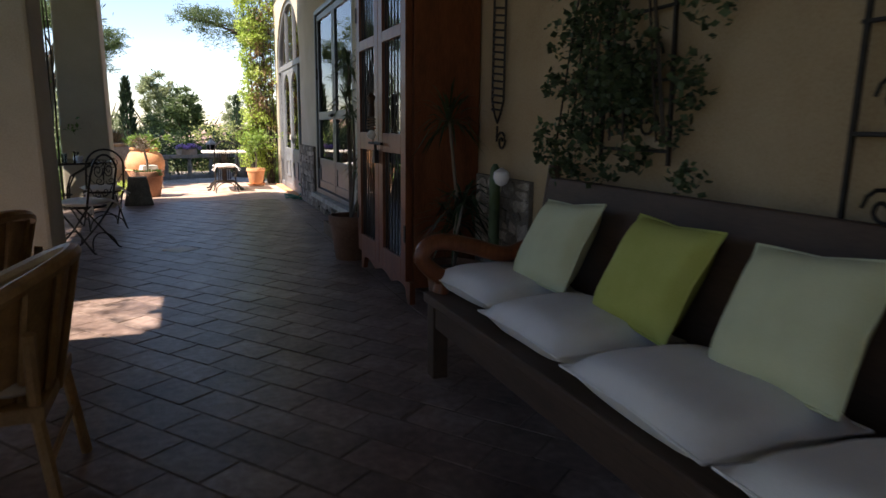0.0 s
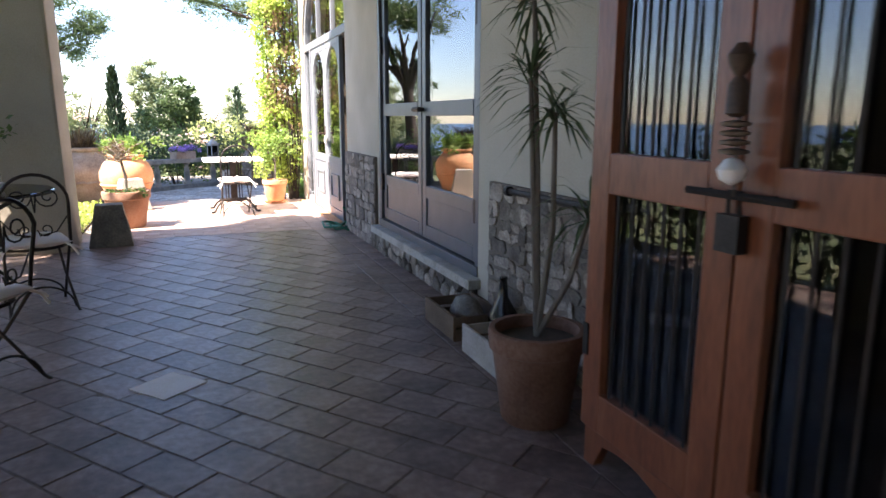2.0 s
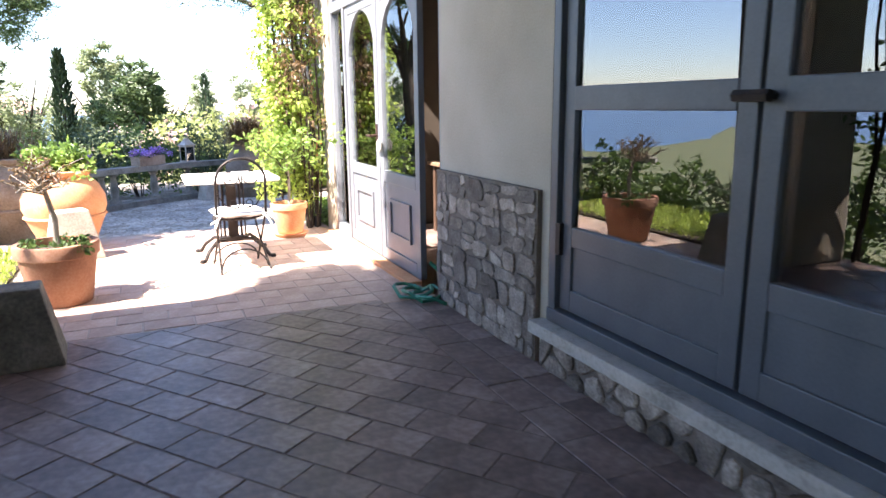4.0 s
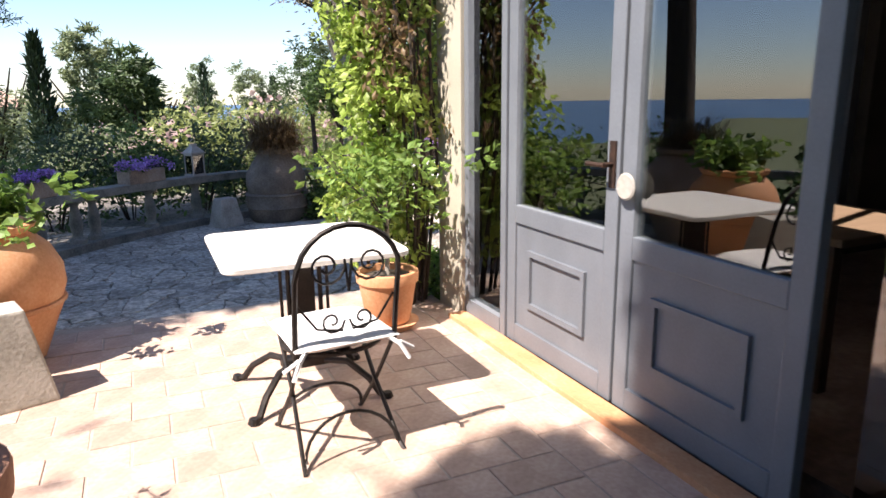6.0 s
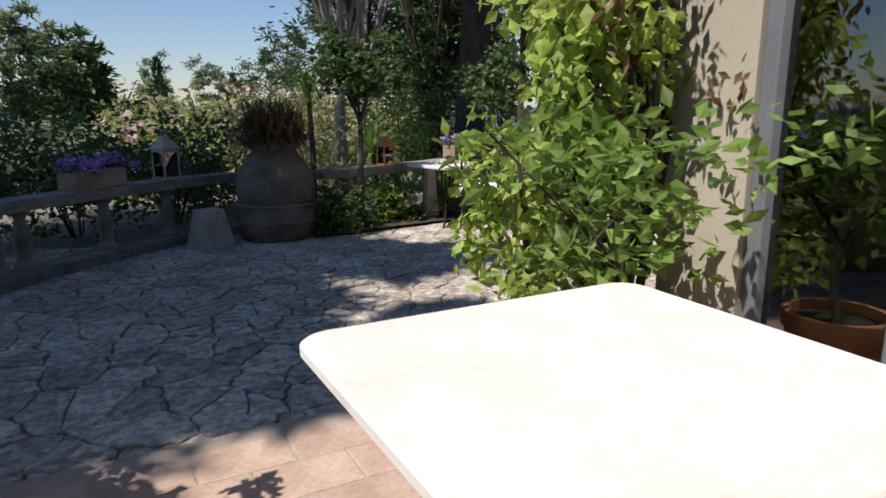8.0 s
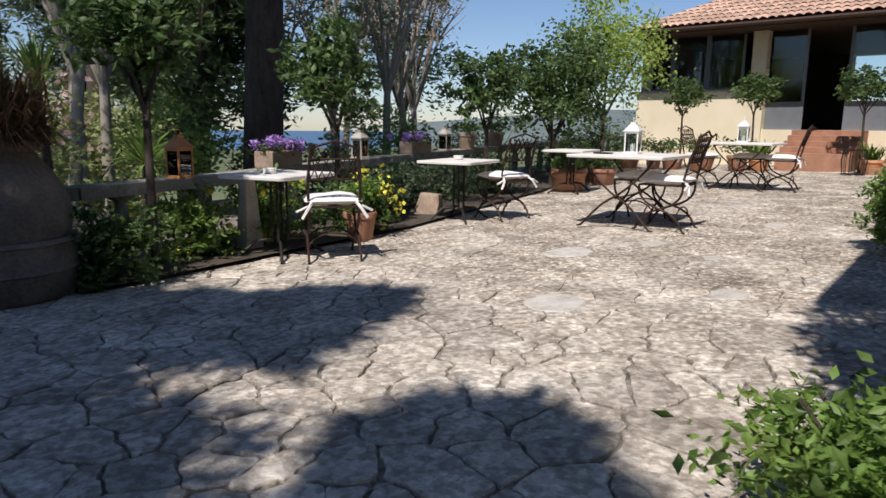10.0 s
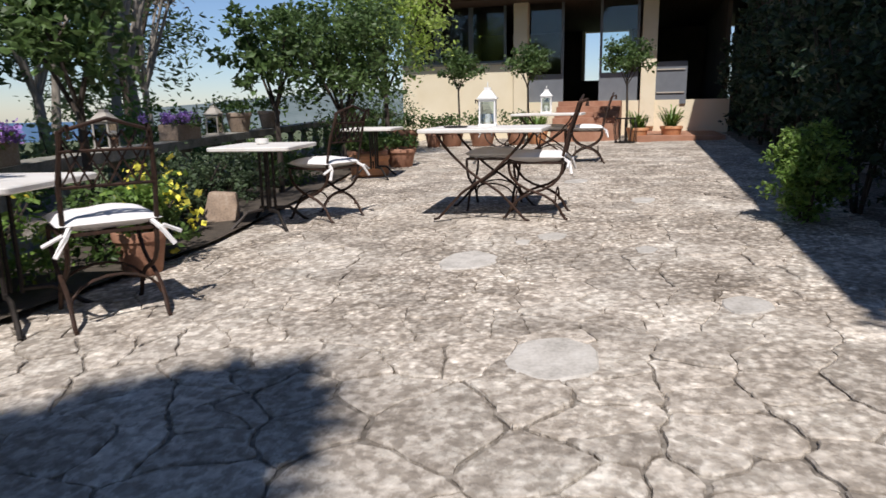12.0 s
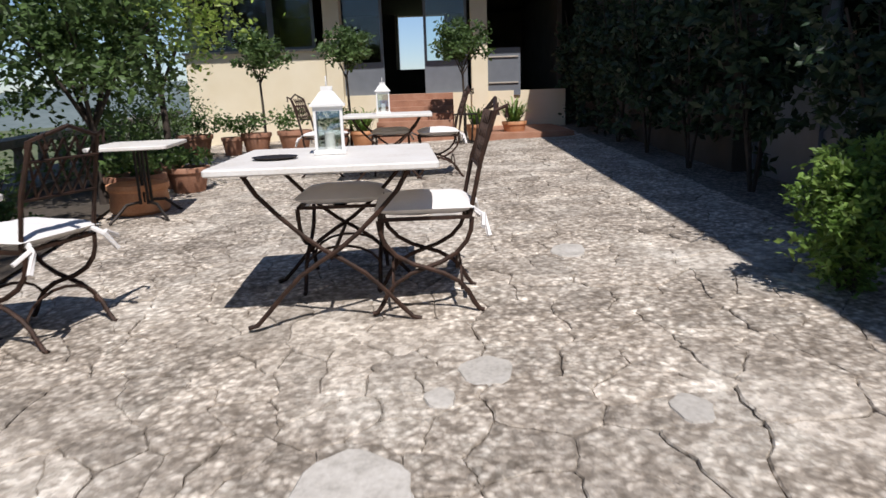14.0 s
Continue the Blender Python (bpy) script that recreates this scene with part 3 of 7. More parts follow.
for y0, y1 in ((7.02, 8.14), (8.16, 9.28)):
    lf = glazed_leaf("leaf", fd, y0, y1, 0.34, 2.79, 0.72, x=WALL + 0.05, paint=FRAME_SHADE)
    part("mid_rail", M().span(-0.03, 0.085, 1.33, 0.03, y1 - y0 - 0.085, 1.44), FRAME_SHADE, lf, bevel=0.006)
    for z in (0.62, 1.9):
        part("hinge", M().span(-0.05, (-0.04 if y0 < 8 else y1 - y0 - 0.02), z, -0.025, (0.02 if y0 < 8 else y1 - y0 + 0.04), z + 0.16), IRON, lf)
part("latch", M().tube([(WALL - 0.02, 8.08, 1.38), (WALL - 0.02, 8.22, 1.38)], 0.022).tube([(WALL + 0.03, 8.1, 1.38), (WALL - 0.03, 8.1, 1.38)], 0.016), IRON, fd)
structure("window_sill_1", M().span(WALL - 0.09, 6.9, 0.19, WALL + 0.02, 9.4, 0.257), STONE, "pale stone sill under the french door", "sill", bevel=0.008)

# Doors of the shaded house wall.
for k, (x0, x1) in enumerate(((4.6, 6.4), (8.2, 10.4))):
    d = tagged(new(f"door_{k + 3}"), "grey painted glazed door in the shaded wall", "door", kind="structure")
    f = M().span(x0, 13.7, 0, x0 + 0.1, 13.8, 2.5).span(x1 - 0.1, 13.7, 0, x1, 13.8, 2.5).span(x0 + 0.1, 13.7, 2.4, x1 - 0.1, 13.8, 2.5).span((x0 + x1) / 2 - 0.06, 13.7, 0, (x0 + x1) / 2 + 0.06, 13.8, 2.4)
    part("door_frame", f, FRAME, d)
    part("panel", M().span(x0 + 0.1, 13.73, -0.1, x1 - 0.1, 13.77, 0.85), FRAME, d)
    p = part("pane", M().span(x0 + 0.1, 13.745, 0.85, x1 - 0.1, 13.753, 2.4), GLASS, d)
    p.visible_shadow = False


# ---------------------------------------------------------------- building at the end of the stone terrace
BX, BFLOOR = 19.3, 0.84
pav = tagged(new("pavilion"), "cream walled pavilion with glazed front, columns and tiled hip roof", "building", kind="structure")
PS = 0.85
pav.matrix_basis = pose(4.19 * (1 - PS), 16.57 * (1 - PS), 0.863 * (1 - PS))
pav.scale = (PS, PS, PS)
pw = ((BX, 19.17, -0.2, BX + 0.3, 22.3, 1.82), (BX + 0.3, 22.0, -0.2, 27, 22.3, 3.5), (BX + 0.05, 13.95, -0.3, BX + 0.3, 15.1, 0.84),
      (26.7, 13.95, -0.2, 27, 19.0, 1.6), (26.7, 13.95, 1.6, 27, 16.6, 3.5), (26.7, 18.1, 1.6, 27, 22.0, 3.5), (26.7, 19.0, -0.2, 27, 22.0, 1.6))
for a in pw:
    part("wall", M().span(*a), PLASTER_YELLOW, pav)
part("plinth", M().span(BX - 0.02, 15.1, -0.2, BX + 0.6, 19.17, BFLOOR), PLASTER_YELLOW, pav)
# Floor, ceiling and added lining are coloured dark as the room's shade.
part("interior_floor", M().span(BX + 0.6, 14.0, 0.6, 26.7, 22.0, BFLOOR), SHADED_PLASTER, pav)
part("interior_ceiling", M().span(BX - 0.95, 13.2, 3.3, 27, 22.3, 3.4), SHADED_BOARD, pav)
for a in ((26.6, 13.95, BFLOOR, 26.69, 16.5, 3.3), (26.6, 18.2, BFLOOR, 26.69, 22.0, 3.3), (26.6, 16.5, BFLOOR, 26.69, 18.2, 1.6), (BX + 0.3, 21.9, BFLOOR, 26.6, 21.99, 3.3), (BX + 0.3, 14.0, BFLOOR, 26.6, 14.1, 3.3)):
    part("shade_lining", M().span(*a), SHADED_PLASTER, pav)
for y in (15.85, 19.02):
    part("column", M().box(BX + 0.05, y, 0.2 if y < 16 else 0.2, 0.36, 0.36, 3.2), PLASTER_YELLOW, pav, bevel=0.015)
part("wall_cap", M().span(BX - 0.04, 19.4, 1.82, BX + 0.34, 22.34, 1.87), STONE, pav)
# Glazed front with a central open door.
for y0, y1, z0 in ((19.45, 20.4, 1.87), (20.4, 21.35, 1.87), (21.35, 22.25, 1.87), (17.95, 19.0, BFLOOR), (16.1, 17.05, BFLOOR)):
    wd = new("window")
    wd.parent = pav
    f = M().span(BX + 0.14, y0, z0, BX + 0.2, y0 + 0.06, 3.42).span(BX + 0.14, y1 - 0.06, z0, BX + 0.2, y1, 3.42)
    f.span(BX + 0.14, y0 + 0.06, z0, BX + 0.2, y1 - 0.06, z0 + 0.06).span(BX + 0.14, y0 + 0.06, 3.3, BX + 0.2, y1 - 0.06, 3.42)
    part("window_frame", f, FRAME, wd)
    if z0 < 1:
        part("panel", M().span(BX + 0.15, y0 + 0.06, z0 + 0.06, BX + 0.19, y1 - 0.06, z0 + 0.7), FRAME, wd)
    p = part("pane", M().span(BX + 0.165, y0 + 0.06, z0 + 0.06 + (0.64 if z0 < 1 else 0), BX + 0.172, y1 - 0.06, 3.3), GLASS_THIN, wd)
    p.visible_shadow = False
part("shutter_door", M().span(BX + 0.0, 14.95, BFLOOR - 0.1, BX + 0.05, 15.7, 1.75), FRAME, pav, "blue grey painted half door")
part("shutter_rail", M().span(BX - 0.03, 15.0, 1.55, BX, 15.65, 1.58).span(BX - 0.03, 15.0, 1.0, BX, 15.65, 1.03), GREYWOOD, pav)
# Steps of terracotta.
for k in range(5):
    part("step", M().span(17.2 + k * 0.33, 16.45, -0.3, 17.2 + (k + 1) * 0.33 if k < 4 else BX, 17.95, 0.2 + 0.128 * (k + 1)), TERRA_DULL, pav, bevel=0.01)
# Roof tiles in courses.
def tiled_slope(name, parent, p00, p10, p01, p11, rows, cols, flat=0.05):
    """Rows of curved tiles over a sloping quad, each row overlapping the next."""
    m = M()
    p00, p10, p01, p11 = map(Vector, (p00, p10, p01, p11))
    nrm = (p10 - p00).cross(p01 - p00).normalized()
    if nrm.z < 0:
        nrm = -nrm
    for r0 in range(rows):
        for c0 in range(cols):
            q = []
            for rr, lift in ((r0 / rows, 0.045), ((r0 + 1.15) / rows, 0.015)):
                for k in range(5):
                    cc = (c0 + k / 4) / cols
                    base = p00.lerp(p10, cc).lerp(p01.lerp(p11, cc), min(rr, 1.02))
                    q.append(base + nrm * (lift + flat * math.sin(math.pi * k / 4)))
            m.add(q, [(k, k + 1, 6 + k, 5 + k) for k in range(4)])
    ob = part(name, m, ROOF, parent)
    tagged(ob, kind="stuff")
    return ob


E0, EZ = 18.3, 3.42
part("roof_deck", M().add([(E0, 22.2, EZ), (E0, 12.0, EZ), (23, 12.0, 5.5), (23, 18.3, 5.5), (27.7, 22.2, EZ), (27.7, 12, EZ), (E0, 22.2, EZ - 0.09), (E0, 12.0, EZ - 0.09), (27.7, 22.2, EZ - 0.09), (27.7, 12, EZ - 0.09)],
     [(1, 0, 3, 2), (0, 4, 3), (4, 5, 2, 3), (0, 1, 7, 6), (4, 0, 6, 8), (6, 7, 9, 8), (5, 4, 8, 9)]), ROOF, pav)
tiled_slope("roof_tiles", pav, (E0 - 0.06, 22.2, EZ), (E0 - 0.06, 12.0, EZ), (23, 18.3, 5.5), (23, 12.0, 5.5), 16, 52)
part("gutter", M().tube([(E0 - 0.1, 22.25, EZ - 0.06), (E0 - 0.1, 12.0, EZ - 0.06)], 0.06, 8), IRON_RUST, pav)


# ---------------------------------------------------------------- furniture of the covered terrace
def cushion_mesh(w, d, t, pinch=0.0, seed=0):
    """A soft square pillow, w by d, t thick, with drawn-out corners and creases."""
    m = M()
    n = 14
    rows = []
    for side in (1, -1):
        for j in range(n + 1):
            for i in range(n + 1):
                u, v = 2 * i / n - 1, 2 * j / n - 1
                e = max(0.0, (1 - abs(u) ** 3.2)) * max(0.0, (1 - abs(v) ** 3.2))
                k = 1 - pinch * (1 - abs(u * v)) * (abs(u) ** 6 + abs(v) ** 6) * 0.5
                wob = 0.012 * noise.noise(Vector((u * 1.7 + seed, v * 1.7, side)))
                rows.append((u * w / 2 * k, v * d / 2 * k, side * (t / 2) * e ** 0.55 + wob * e))
    o = (n + 1) * (n + 1)
    fs = []
    for j in range(n):
        for i in range(n):
            a = j * (n + 1) + i
            fs += [(a, a + 1, a + n + 2, a + n + 1), (o + a + n + 1, o + a + n + 2, o + a + 1, o + a)]
    return m.add(rows, fs)


def piping(w, d, pinch, r=0.006):
    pts = []
    for a in range(41):
        t = (a % 40) / 10
        s = 2 * (t % 1) - 1
        u, v = ((s, -1), (1, s), (-s, 1), (-1, -s))[int(t)]
        k = 1 - pinch * (1 - abs(u * v)) * (abs(u) ** 6 + abs(v) ** 6) * 0.5
        pts.append((u * w / 2 * k, v * d / 2 * k, 0))
    return M().tube(pts, r, 5)


def bent(pts, n=5):
    """A smooth curve through the points."""
    v = [Vector(p) for p in pts]
    v = [2 * v[0] - v[1]] + v + [2 * v[-1] - v[-2]]
    out = []
    for a, b, c, d in zip(v, v[1:], v[2:], v[3:]):
        for i in range(n):
            u = i / n
            out.append(0.5 * (2 * b + (c - a) * u + (2 * a - 5 * b + 4 * c - d) * u * u + (3 * b - a - 3 * c + d) * u ** 3))
    return out + [v[-2]]


bench = thing("bench", "long dark wooden bench with high back against the plaster wall", "bench", (2.2, 1.0, 0))
part("seat", M().span(-0.34, -1.75, 0.38, 0.28, 1.36, 0.43), WOOD_DARK, bench, bevel=0.01)
part("front_rail", M().span(-0.32, -1.7, 0.27, -0.28, 1.32, 0.38), WOOD_DARK, bench)
bk = M()
bk.add([(0.24, -1.75, 0.43), (0.24, 1.3, 0.43), (0.33, 1.3, 1.0), (0.33, -1.75, 1.0), (0.29, -1.75, 0.43), (0.29, 1.3, 0.43), (0.38, 1.3, 1.0), (0.38, -1.75, 1.0)],
       [(0, 3, 2, 1), (4, 5, 6, 7), (0, 1, 5, 4), (2, 3, 7, 6), (0, 4, 7, 3), (1, 2, 6, 5)])
part("backrest", bk, WOOD_DARK, bench, bevel=0.008)
for x in (-0.29, 0.24):
    for y in (-1.68, 1.28):
        part("leg", M().box(x, y, 0, 0.08, 0.09, 0.38), WOOD_DARK, bench, bevel=0.008)
arm = M().tube(bent([(-0.27, 1.3, 0.43), (-0.26, 1.3, 0.5), (-0.33, 1.3, 0.56), (-0.37, 1.3, 0.62), (-0.33, 1.3, 0.68), (-0.24, 1.3, 0.69), (-0.1, 1.3, 0.66), (0.1, 1.3, 0.61), (0.3, 1.3, 0.68)]), 0.042, 10)
part("armrest", arm, WOOD_RED, bench, "scrolled wooden armrest", smooth=True)
part("post", M().tube([(0.28, 1.31, 0.43), (0.37, 1.31, 1.06)], 0.035, 8), WOOD_DARK, bench, smooth=True)
for k, (y, x, w, d) in enumerate(((2.08, 2.17, 0.5, 0.62), (1.39, 2.14, 0.53, 0.62), (0.68, 2.11, 0.53, 0.66), (-0.02, 2.08, 0.53, 0.66))):
    c = thing("seat_cushion", "off-white square seat cushion lying on the dark bench", "cushion", (x, y, 0.505), 4 - 3 * k, "seat cushions of the bench")
    part("cover", cushion_mesh(w, d, 0.17, 0.14, k), CUSHION_WHITE, c, smooth=True)
    part("seam", piping(w, d, 0.14, 0.005), CUSHION_WHITE, c)
for k, (y, mt, lab) in enumerate(((1.86, CUSHION_PALE, "pale green pillow leaning on the bench back"), (1.18, CUSHION_GREEN, "bright olive green pillow leaning on the bench back"), (0.57, CUSHION_PALE, "pale green pillow with piped edge leaning on the bench back"), (-0.22, CUSHION_PALE, "pale green pillow leaning on the bench back"))):
    c = thing("throw_pillow", lab, "pillow", (2.33, y, 0.76), 0, "pillows of the bench")
    c.matrix_basis = pose(2.32, y, 0.735) @ pose(0, 0, 0, 0, -60, 0) @ pose(0, 0, 0, 0, 0, 4 - 5 * (k % 2))
    part("cover", cushion_mesh(0.43, 0.45, 0.17, 0.18, k + 9), mt, c, smooth=True)
    part("piping", piping(0.43, 0.45, 0.18), mt, c)


def spiral(cx, cz, r, turns, a0, sgn=1, n=16, y=0.0):
    return [(cx + sgn * r * (1 - 0.8 * i / n) * math.cos(a0 + 2 * math.pi * turns * i / n), y, cz + r * (1 - 0.8 * i / n) * math.sin(a0 + 2 * math.pi * turns * i / n)) for i in range(n + 1)]


# Wardrobe with two barred and glazed doors.
wd = thing("wardrobe", "tall red-brown wooden wardrobe with two barred doors, closed", "wardrobe", (2.36, 4.32, 0))
for nm, a in (("side_panel", (-0.13, -0.7, 0.12, 0.35, -0.66, 2.42)), ("side_panel", (-0.13, 0.66, 0.12, 0.2, 0.7, 2.42)), ("back_panel", (0.17, -0.66, 0.12, 0.2, 0.66, 2.42)), ("bottom_board", (-0.13, -0.66, 0.12, 0.17, 0.66, 0.16)), ("cornice", (-0.17, -0.72, 2.42, 0.21, 0.72, 2.5))):
    part(nm, M().span(*a), WOOD_RED, wd, bevel=0.004)
ap = M()
ys = [-0.7 + 1.4 * i / 24 for i in range(25)]
zs = [0.07 + 0.05 * abs(math.sin(3 * math.pi * (y + 0.7) / 1.4)) if abs(y) < 0.62 else 0.0 for y in ys]
ap.add([(x, y, z) for y, zb in zip(ys, zs) for x, z in ((-0.16, zb), (-0.16, 0.16), (-0.12, 0.16), (-0.12, zb))],
       [(4 * i + a, 4 * i + 4 + a, 4 * i + 4 + (a + 1) % 4, 4 * i + (a + 1) % 4) for i in range(24) for a in range(4)] + [(0, 1, 2, 3), (99, 98, 97, 96)])
part("apron", ap, WOOD_RED, wd, "scalloped wooden apron")
for y in (-0.66, 0.66):
    part("foot", M().box(0.15, y, 0, 0.07, 0.07, 0.12), WOOD_RED, wd)
for s, y0 in ((0, -0.69), (1, 0.005)):
    d = new("door")
    d.parent = wd
    d.matrix_basis = pose(-0.16, y0, 0)
    W = 0.685
    part("door_frame", M().span(-0.03, 0, 0.17, 0.02, 0.11, 2.4).span(-0.03, W - 0.11, 0.17, 0.02, W, 2.4).span(-0.03, 0.11, 0.17, 0.02, W - 0.11, 0.32).span(-0.03, 0.11, 1.06, 0.02, W - 0.11, 1.2).span(-0.03, 0.11, 1.86, 0.02, W - 0.11, 1.94).span(-0.03, 0.11, 2.28, 0.02, W - 0.11, 2.4), WOOD_RED, d, bevel=0.005)
    for z0, z1 in ((0.32, 1.06), (1.2, 1.86), (1.94, 2.28)):
        p = part("pane", M().span(0.0, 0.11, z0, 0.005, W - 0.11, z1), GLASS_OLD, d)
        p.visible_shadow = False
        for k in range(6):
            y = 0.11 + (W - 0.22) * (k + 0.5) / 6
            part("bar", M().tube([(-0.012, y, z0), (-0.012, y, z1)], 0.006, 5), IRON, d)
    for z in (0.45, 2.1):
        part("hinge", M().span(-0.036, 0.0 if s == 0 else W - 0.03, z, -0.028, 0.03 if s == 0 else W, z + 0.12), IRON, d)
part("bolt", M().tube([(-0.22, -0.2, 1.12), (-0.22, 0.16, 1.12)], 0.012, 6).tube([(-0.19, -0.12, 1.12), (-0.22, -0.12, 1.12)], 0.01).tube([(-0.19, 0.1, 1.12), (-0.22, 0.1, 1.12)], 0.01), IRON, wd, "dark iron sliding bolt")
part("padlock", M().span(-0.235, -0.05, 0.97, -0.2, 0.03, 1.07).tube([(-0.215, -0.03, 1.07), (-0.215, -0.03, 1.13), (-0.215, 0.01, 1.13), (-0.215, 0.01, 1.07)], 0.007), IRON, wd, "old iron padlock", bevel=0.0)

orn = thing("hanging_ornament", "string of wooden beads and a pale shell hanging on the wardrobe", "ornament", (2.12, 4.3, 1.12))
part("cord", M().tube([(0, -0.01, 0.0), (0, -0.01, 0.36)], 0.004, 5), BARK, orn)
part("shell", M().lathe([(0.004, 0.03), (0.03, 0.045), (0.038, 0.07), (0.02, 0.095), (0.004, 0.1)], 12, (-0.012, -0.01, 0)), CUSHION_WHITE, orn, smooth=True)
for k in range(4):
    part("bead", M().lathe([(0.006, 0.0), (0.036, 0.006), (0.036, 0.014), (0.006, 0.02)], 14, (-0.012, -0.01, 0.105 + 0.023 * k)), CRATE, orn, smooth=True)
part("carved_body", M().lathe([(0.01, 0.2), (0.028, 0.21), (0.026, 0.28), (0.012, 0.3), (0.03, 0.33), (0.034, 0.35), (0.012, 0.38)], 12, (-0.012, -0.01, 0)), WOOD_DARK, orn, smooth=True)


def pot(name, x, y, z, r, h, label, material=TERRA, saucer=False, soil=True, group=""):
    """A terracotta flower pot with a thick rim."""
    t = thing(name, label, "plant pot", (x, y, z), 0, group)
    b = 0.04 if saucer else 0.0
    prof = [(r * 0.68, b), (r * 0.72, b + 0.01), (r * 0.93, b + h * 0.78), (r * 1.0, b + h * 0.8), (r * 1.02, b + h * 0.97), (r, b + h), (r * 0.88, b + h), (r * 0.86, b + h * 0.86)]
    part("body", M().lathe(prof, 28), material, t, smooth=True)
    if soil:
        part("soil", M().lathe([(r * 0.86, b + h * 0.8), (r * 0.86, b + h * 0.87), (r * 0.4, b + h * 0.9), (0.005, b + h * 0.9)], 20), SOIL, t)
    if saucer:
        part("saucer", M().lathe([(r * 0.8, 0), (r * 0.98, 0.035), (r * 1.0, 0.04), (r * 0.95, 0.04), (r * 0.7, 0.03)], 24), material, t, smooth=True)
    return t


def stalk_plant(t, base, tips, rng, nl=46, ll=0.29, w=0.016, material=L_DARKIVY, bark=STALK):
    """Dracaena-like: bare stems with a tuft of strap leaves at each tip."""
    for tip in tips:
        b, e = Vector(base), Vector(tip)
        mid = b.lerp(e, 0.5) + Vector((rng.uniform(-0.04, 0.04), rng.uniform(-0.04, 0.04), 0))
        part("stem", M().tube([b, mid, e], 0.015, 6, 0.01), bark, t, smooth=True)
        lf = M()
        for i in range(nl):
            a, el = rng.uniform(0, 2 * math.pi), rng.uniform(-0.7, 1.1)
            L = ll * rng.uniform(0.7, 1.1)
            d = Vector((math.cos(a) * math.cos(el), math.sin(a) * math.cos(el), math.sin(el)))
            s = e + Vector((0, 0, rng.uniform(-0.05, 0.05)))
            lf.blade(s, s + d * L + Vector((0, 0, -0.3 * L)), w, 0.14)
        part("leaf_tuft", lf, material, t)


rng = random.Random(5)
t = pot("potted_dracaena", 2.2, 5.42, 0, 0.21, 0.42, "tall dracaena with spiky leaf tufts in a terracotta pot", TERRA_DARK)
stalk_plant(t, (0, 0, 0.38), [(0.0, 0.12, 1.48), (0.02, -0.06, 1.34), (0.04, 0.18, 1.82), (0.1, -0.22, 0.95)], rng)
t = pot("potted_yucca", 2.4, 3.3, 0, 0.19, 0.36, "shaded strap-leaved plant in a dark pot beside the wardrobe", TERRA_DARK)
stalk_plant(t, (0, 0, 0.3), [(-0.02, 0.05, 1.3), (0.03, -0.1, 0.8), (0.05, 0.1, 0.62)], rng, 60, 0.36, 0.018, L_CYP)

# Crates by the wall, with a dark bottle.
def crate(x, y, w, d, h, label, wood):
    t = thing("wooden_crate", label, "crate", (x, y, 0))
    for sx in (-1, 1):
        part("end_board", M().box(sx * (w / 2 - 0.008), 0, 0.01, 0.016, d, h), wood, t)
    for sy in (-1, 1):
        for k in range(2):
            part("side_slat", M().box(0, sy * (d / 2 - 0.005), 0.015 + k * h * 0.52, w - 0.032, 0.01, h * 0.4), wood, t)
    part("bottom_board", M().box(0, 0, 0, w - 0.02, d - 0.02, 0.01), wood, t)
    return t


crate(2.4, 6.72, 0.34, 0.5, 0.15, "old dark wooden fruit crate with clutter by the wall", CRATE)
crate(2.4, 6.0, 0.36, 0.62, 0.16, "pale wooden fruit crate beside the dracaena pot", GREYWOOD)
clutter = thing("driftwood", "grey lump of driftwood lying in the crate", "wood", (2.42, 6.72, 0.012))
part("body", M().lathe([(0.02, 0), (0.09, 0.04), (0.1, 0.1), (0.07, 0.17), (0.02, 0.2)], 9, sx=1.0, sy=1.6), STONE_DARK, clutter, smooth=True)
bt = thing("bottle", "dark glass bottle standing by the crates", "bottle", (2.48, 6.32, 0.0))
part("body", M().lathe([(0.07, 0), (0.085, 0.02), (0.085, 0.2), (0.03, 0.3), (0.022, 0.4), (0.026, 0.41), (0.02, 0.42)], 16), mat("dark glass", [(0.015, 0.012, 0.01)], 0.15, spec=0.6, bump=0), bt, smooth=True)

# Trellis and wall ornaments over the bench.
def wall_trellis(y, z0, z1, w, label):
    t = thing("iron_trellis", label, "trellis", (2.68, y, 0))
    for s in (-1, 1):
        part("upright", M().tube([(0, s * w / 2, z0), (0, s * w / 2 * 0.92, (z0 + z1) / 2), (0, s * w / 2, z1)], 0.011, 5), IRON, t)
    for k in range(5):
        z = z0 + (z1 - z0) * (k + 0.2) / 5
        part("crossbar", M().tube([(0, -w / 2, z), (0, w / 2, z)], 0.008, 5), IRON, t)
        for s in (-1, 1):
            part("scroll", M().tube([(p[1], p[0], p[2]) for p in spiral(s * w / 5, z + 0.11, 0.07, 1.4, 0, s)], 0.007, 5), IRON, t)
    return t


wall_trellis(0.52, 0.85, 2.5, 0.46, "rusty wrought iron trellis with scrolls on the wall")
wall_trellis(1.82, 1.1, 2.6, 0.5, "wrought iron trellis overgrown with ivy on the wall")
sp = thing("wall_ornament", "wrought iron coil and scroll ornament hanging on the wall", "ornament", (2.69, 3.28, 0))
co = M()
for k in range(15):
    co.tube([(0, -0.07, 1.36 + k * 0.045), (-0.04, 0, 1.37 + k * 0.045), (0, 0.07, 1.36 + k * 0.045)], 0.007, 5)
part("coil", co, IRON, sp)
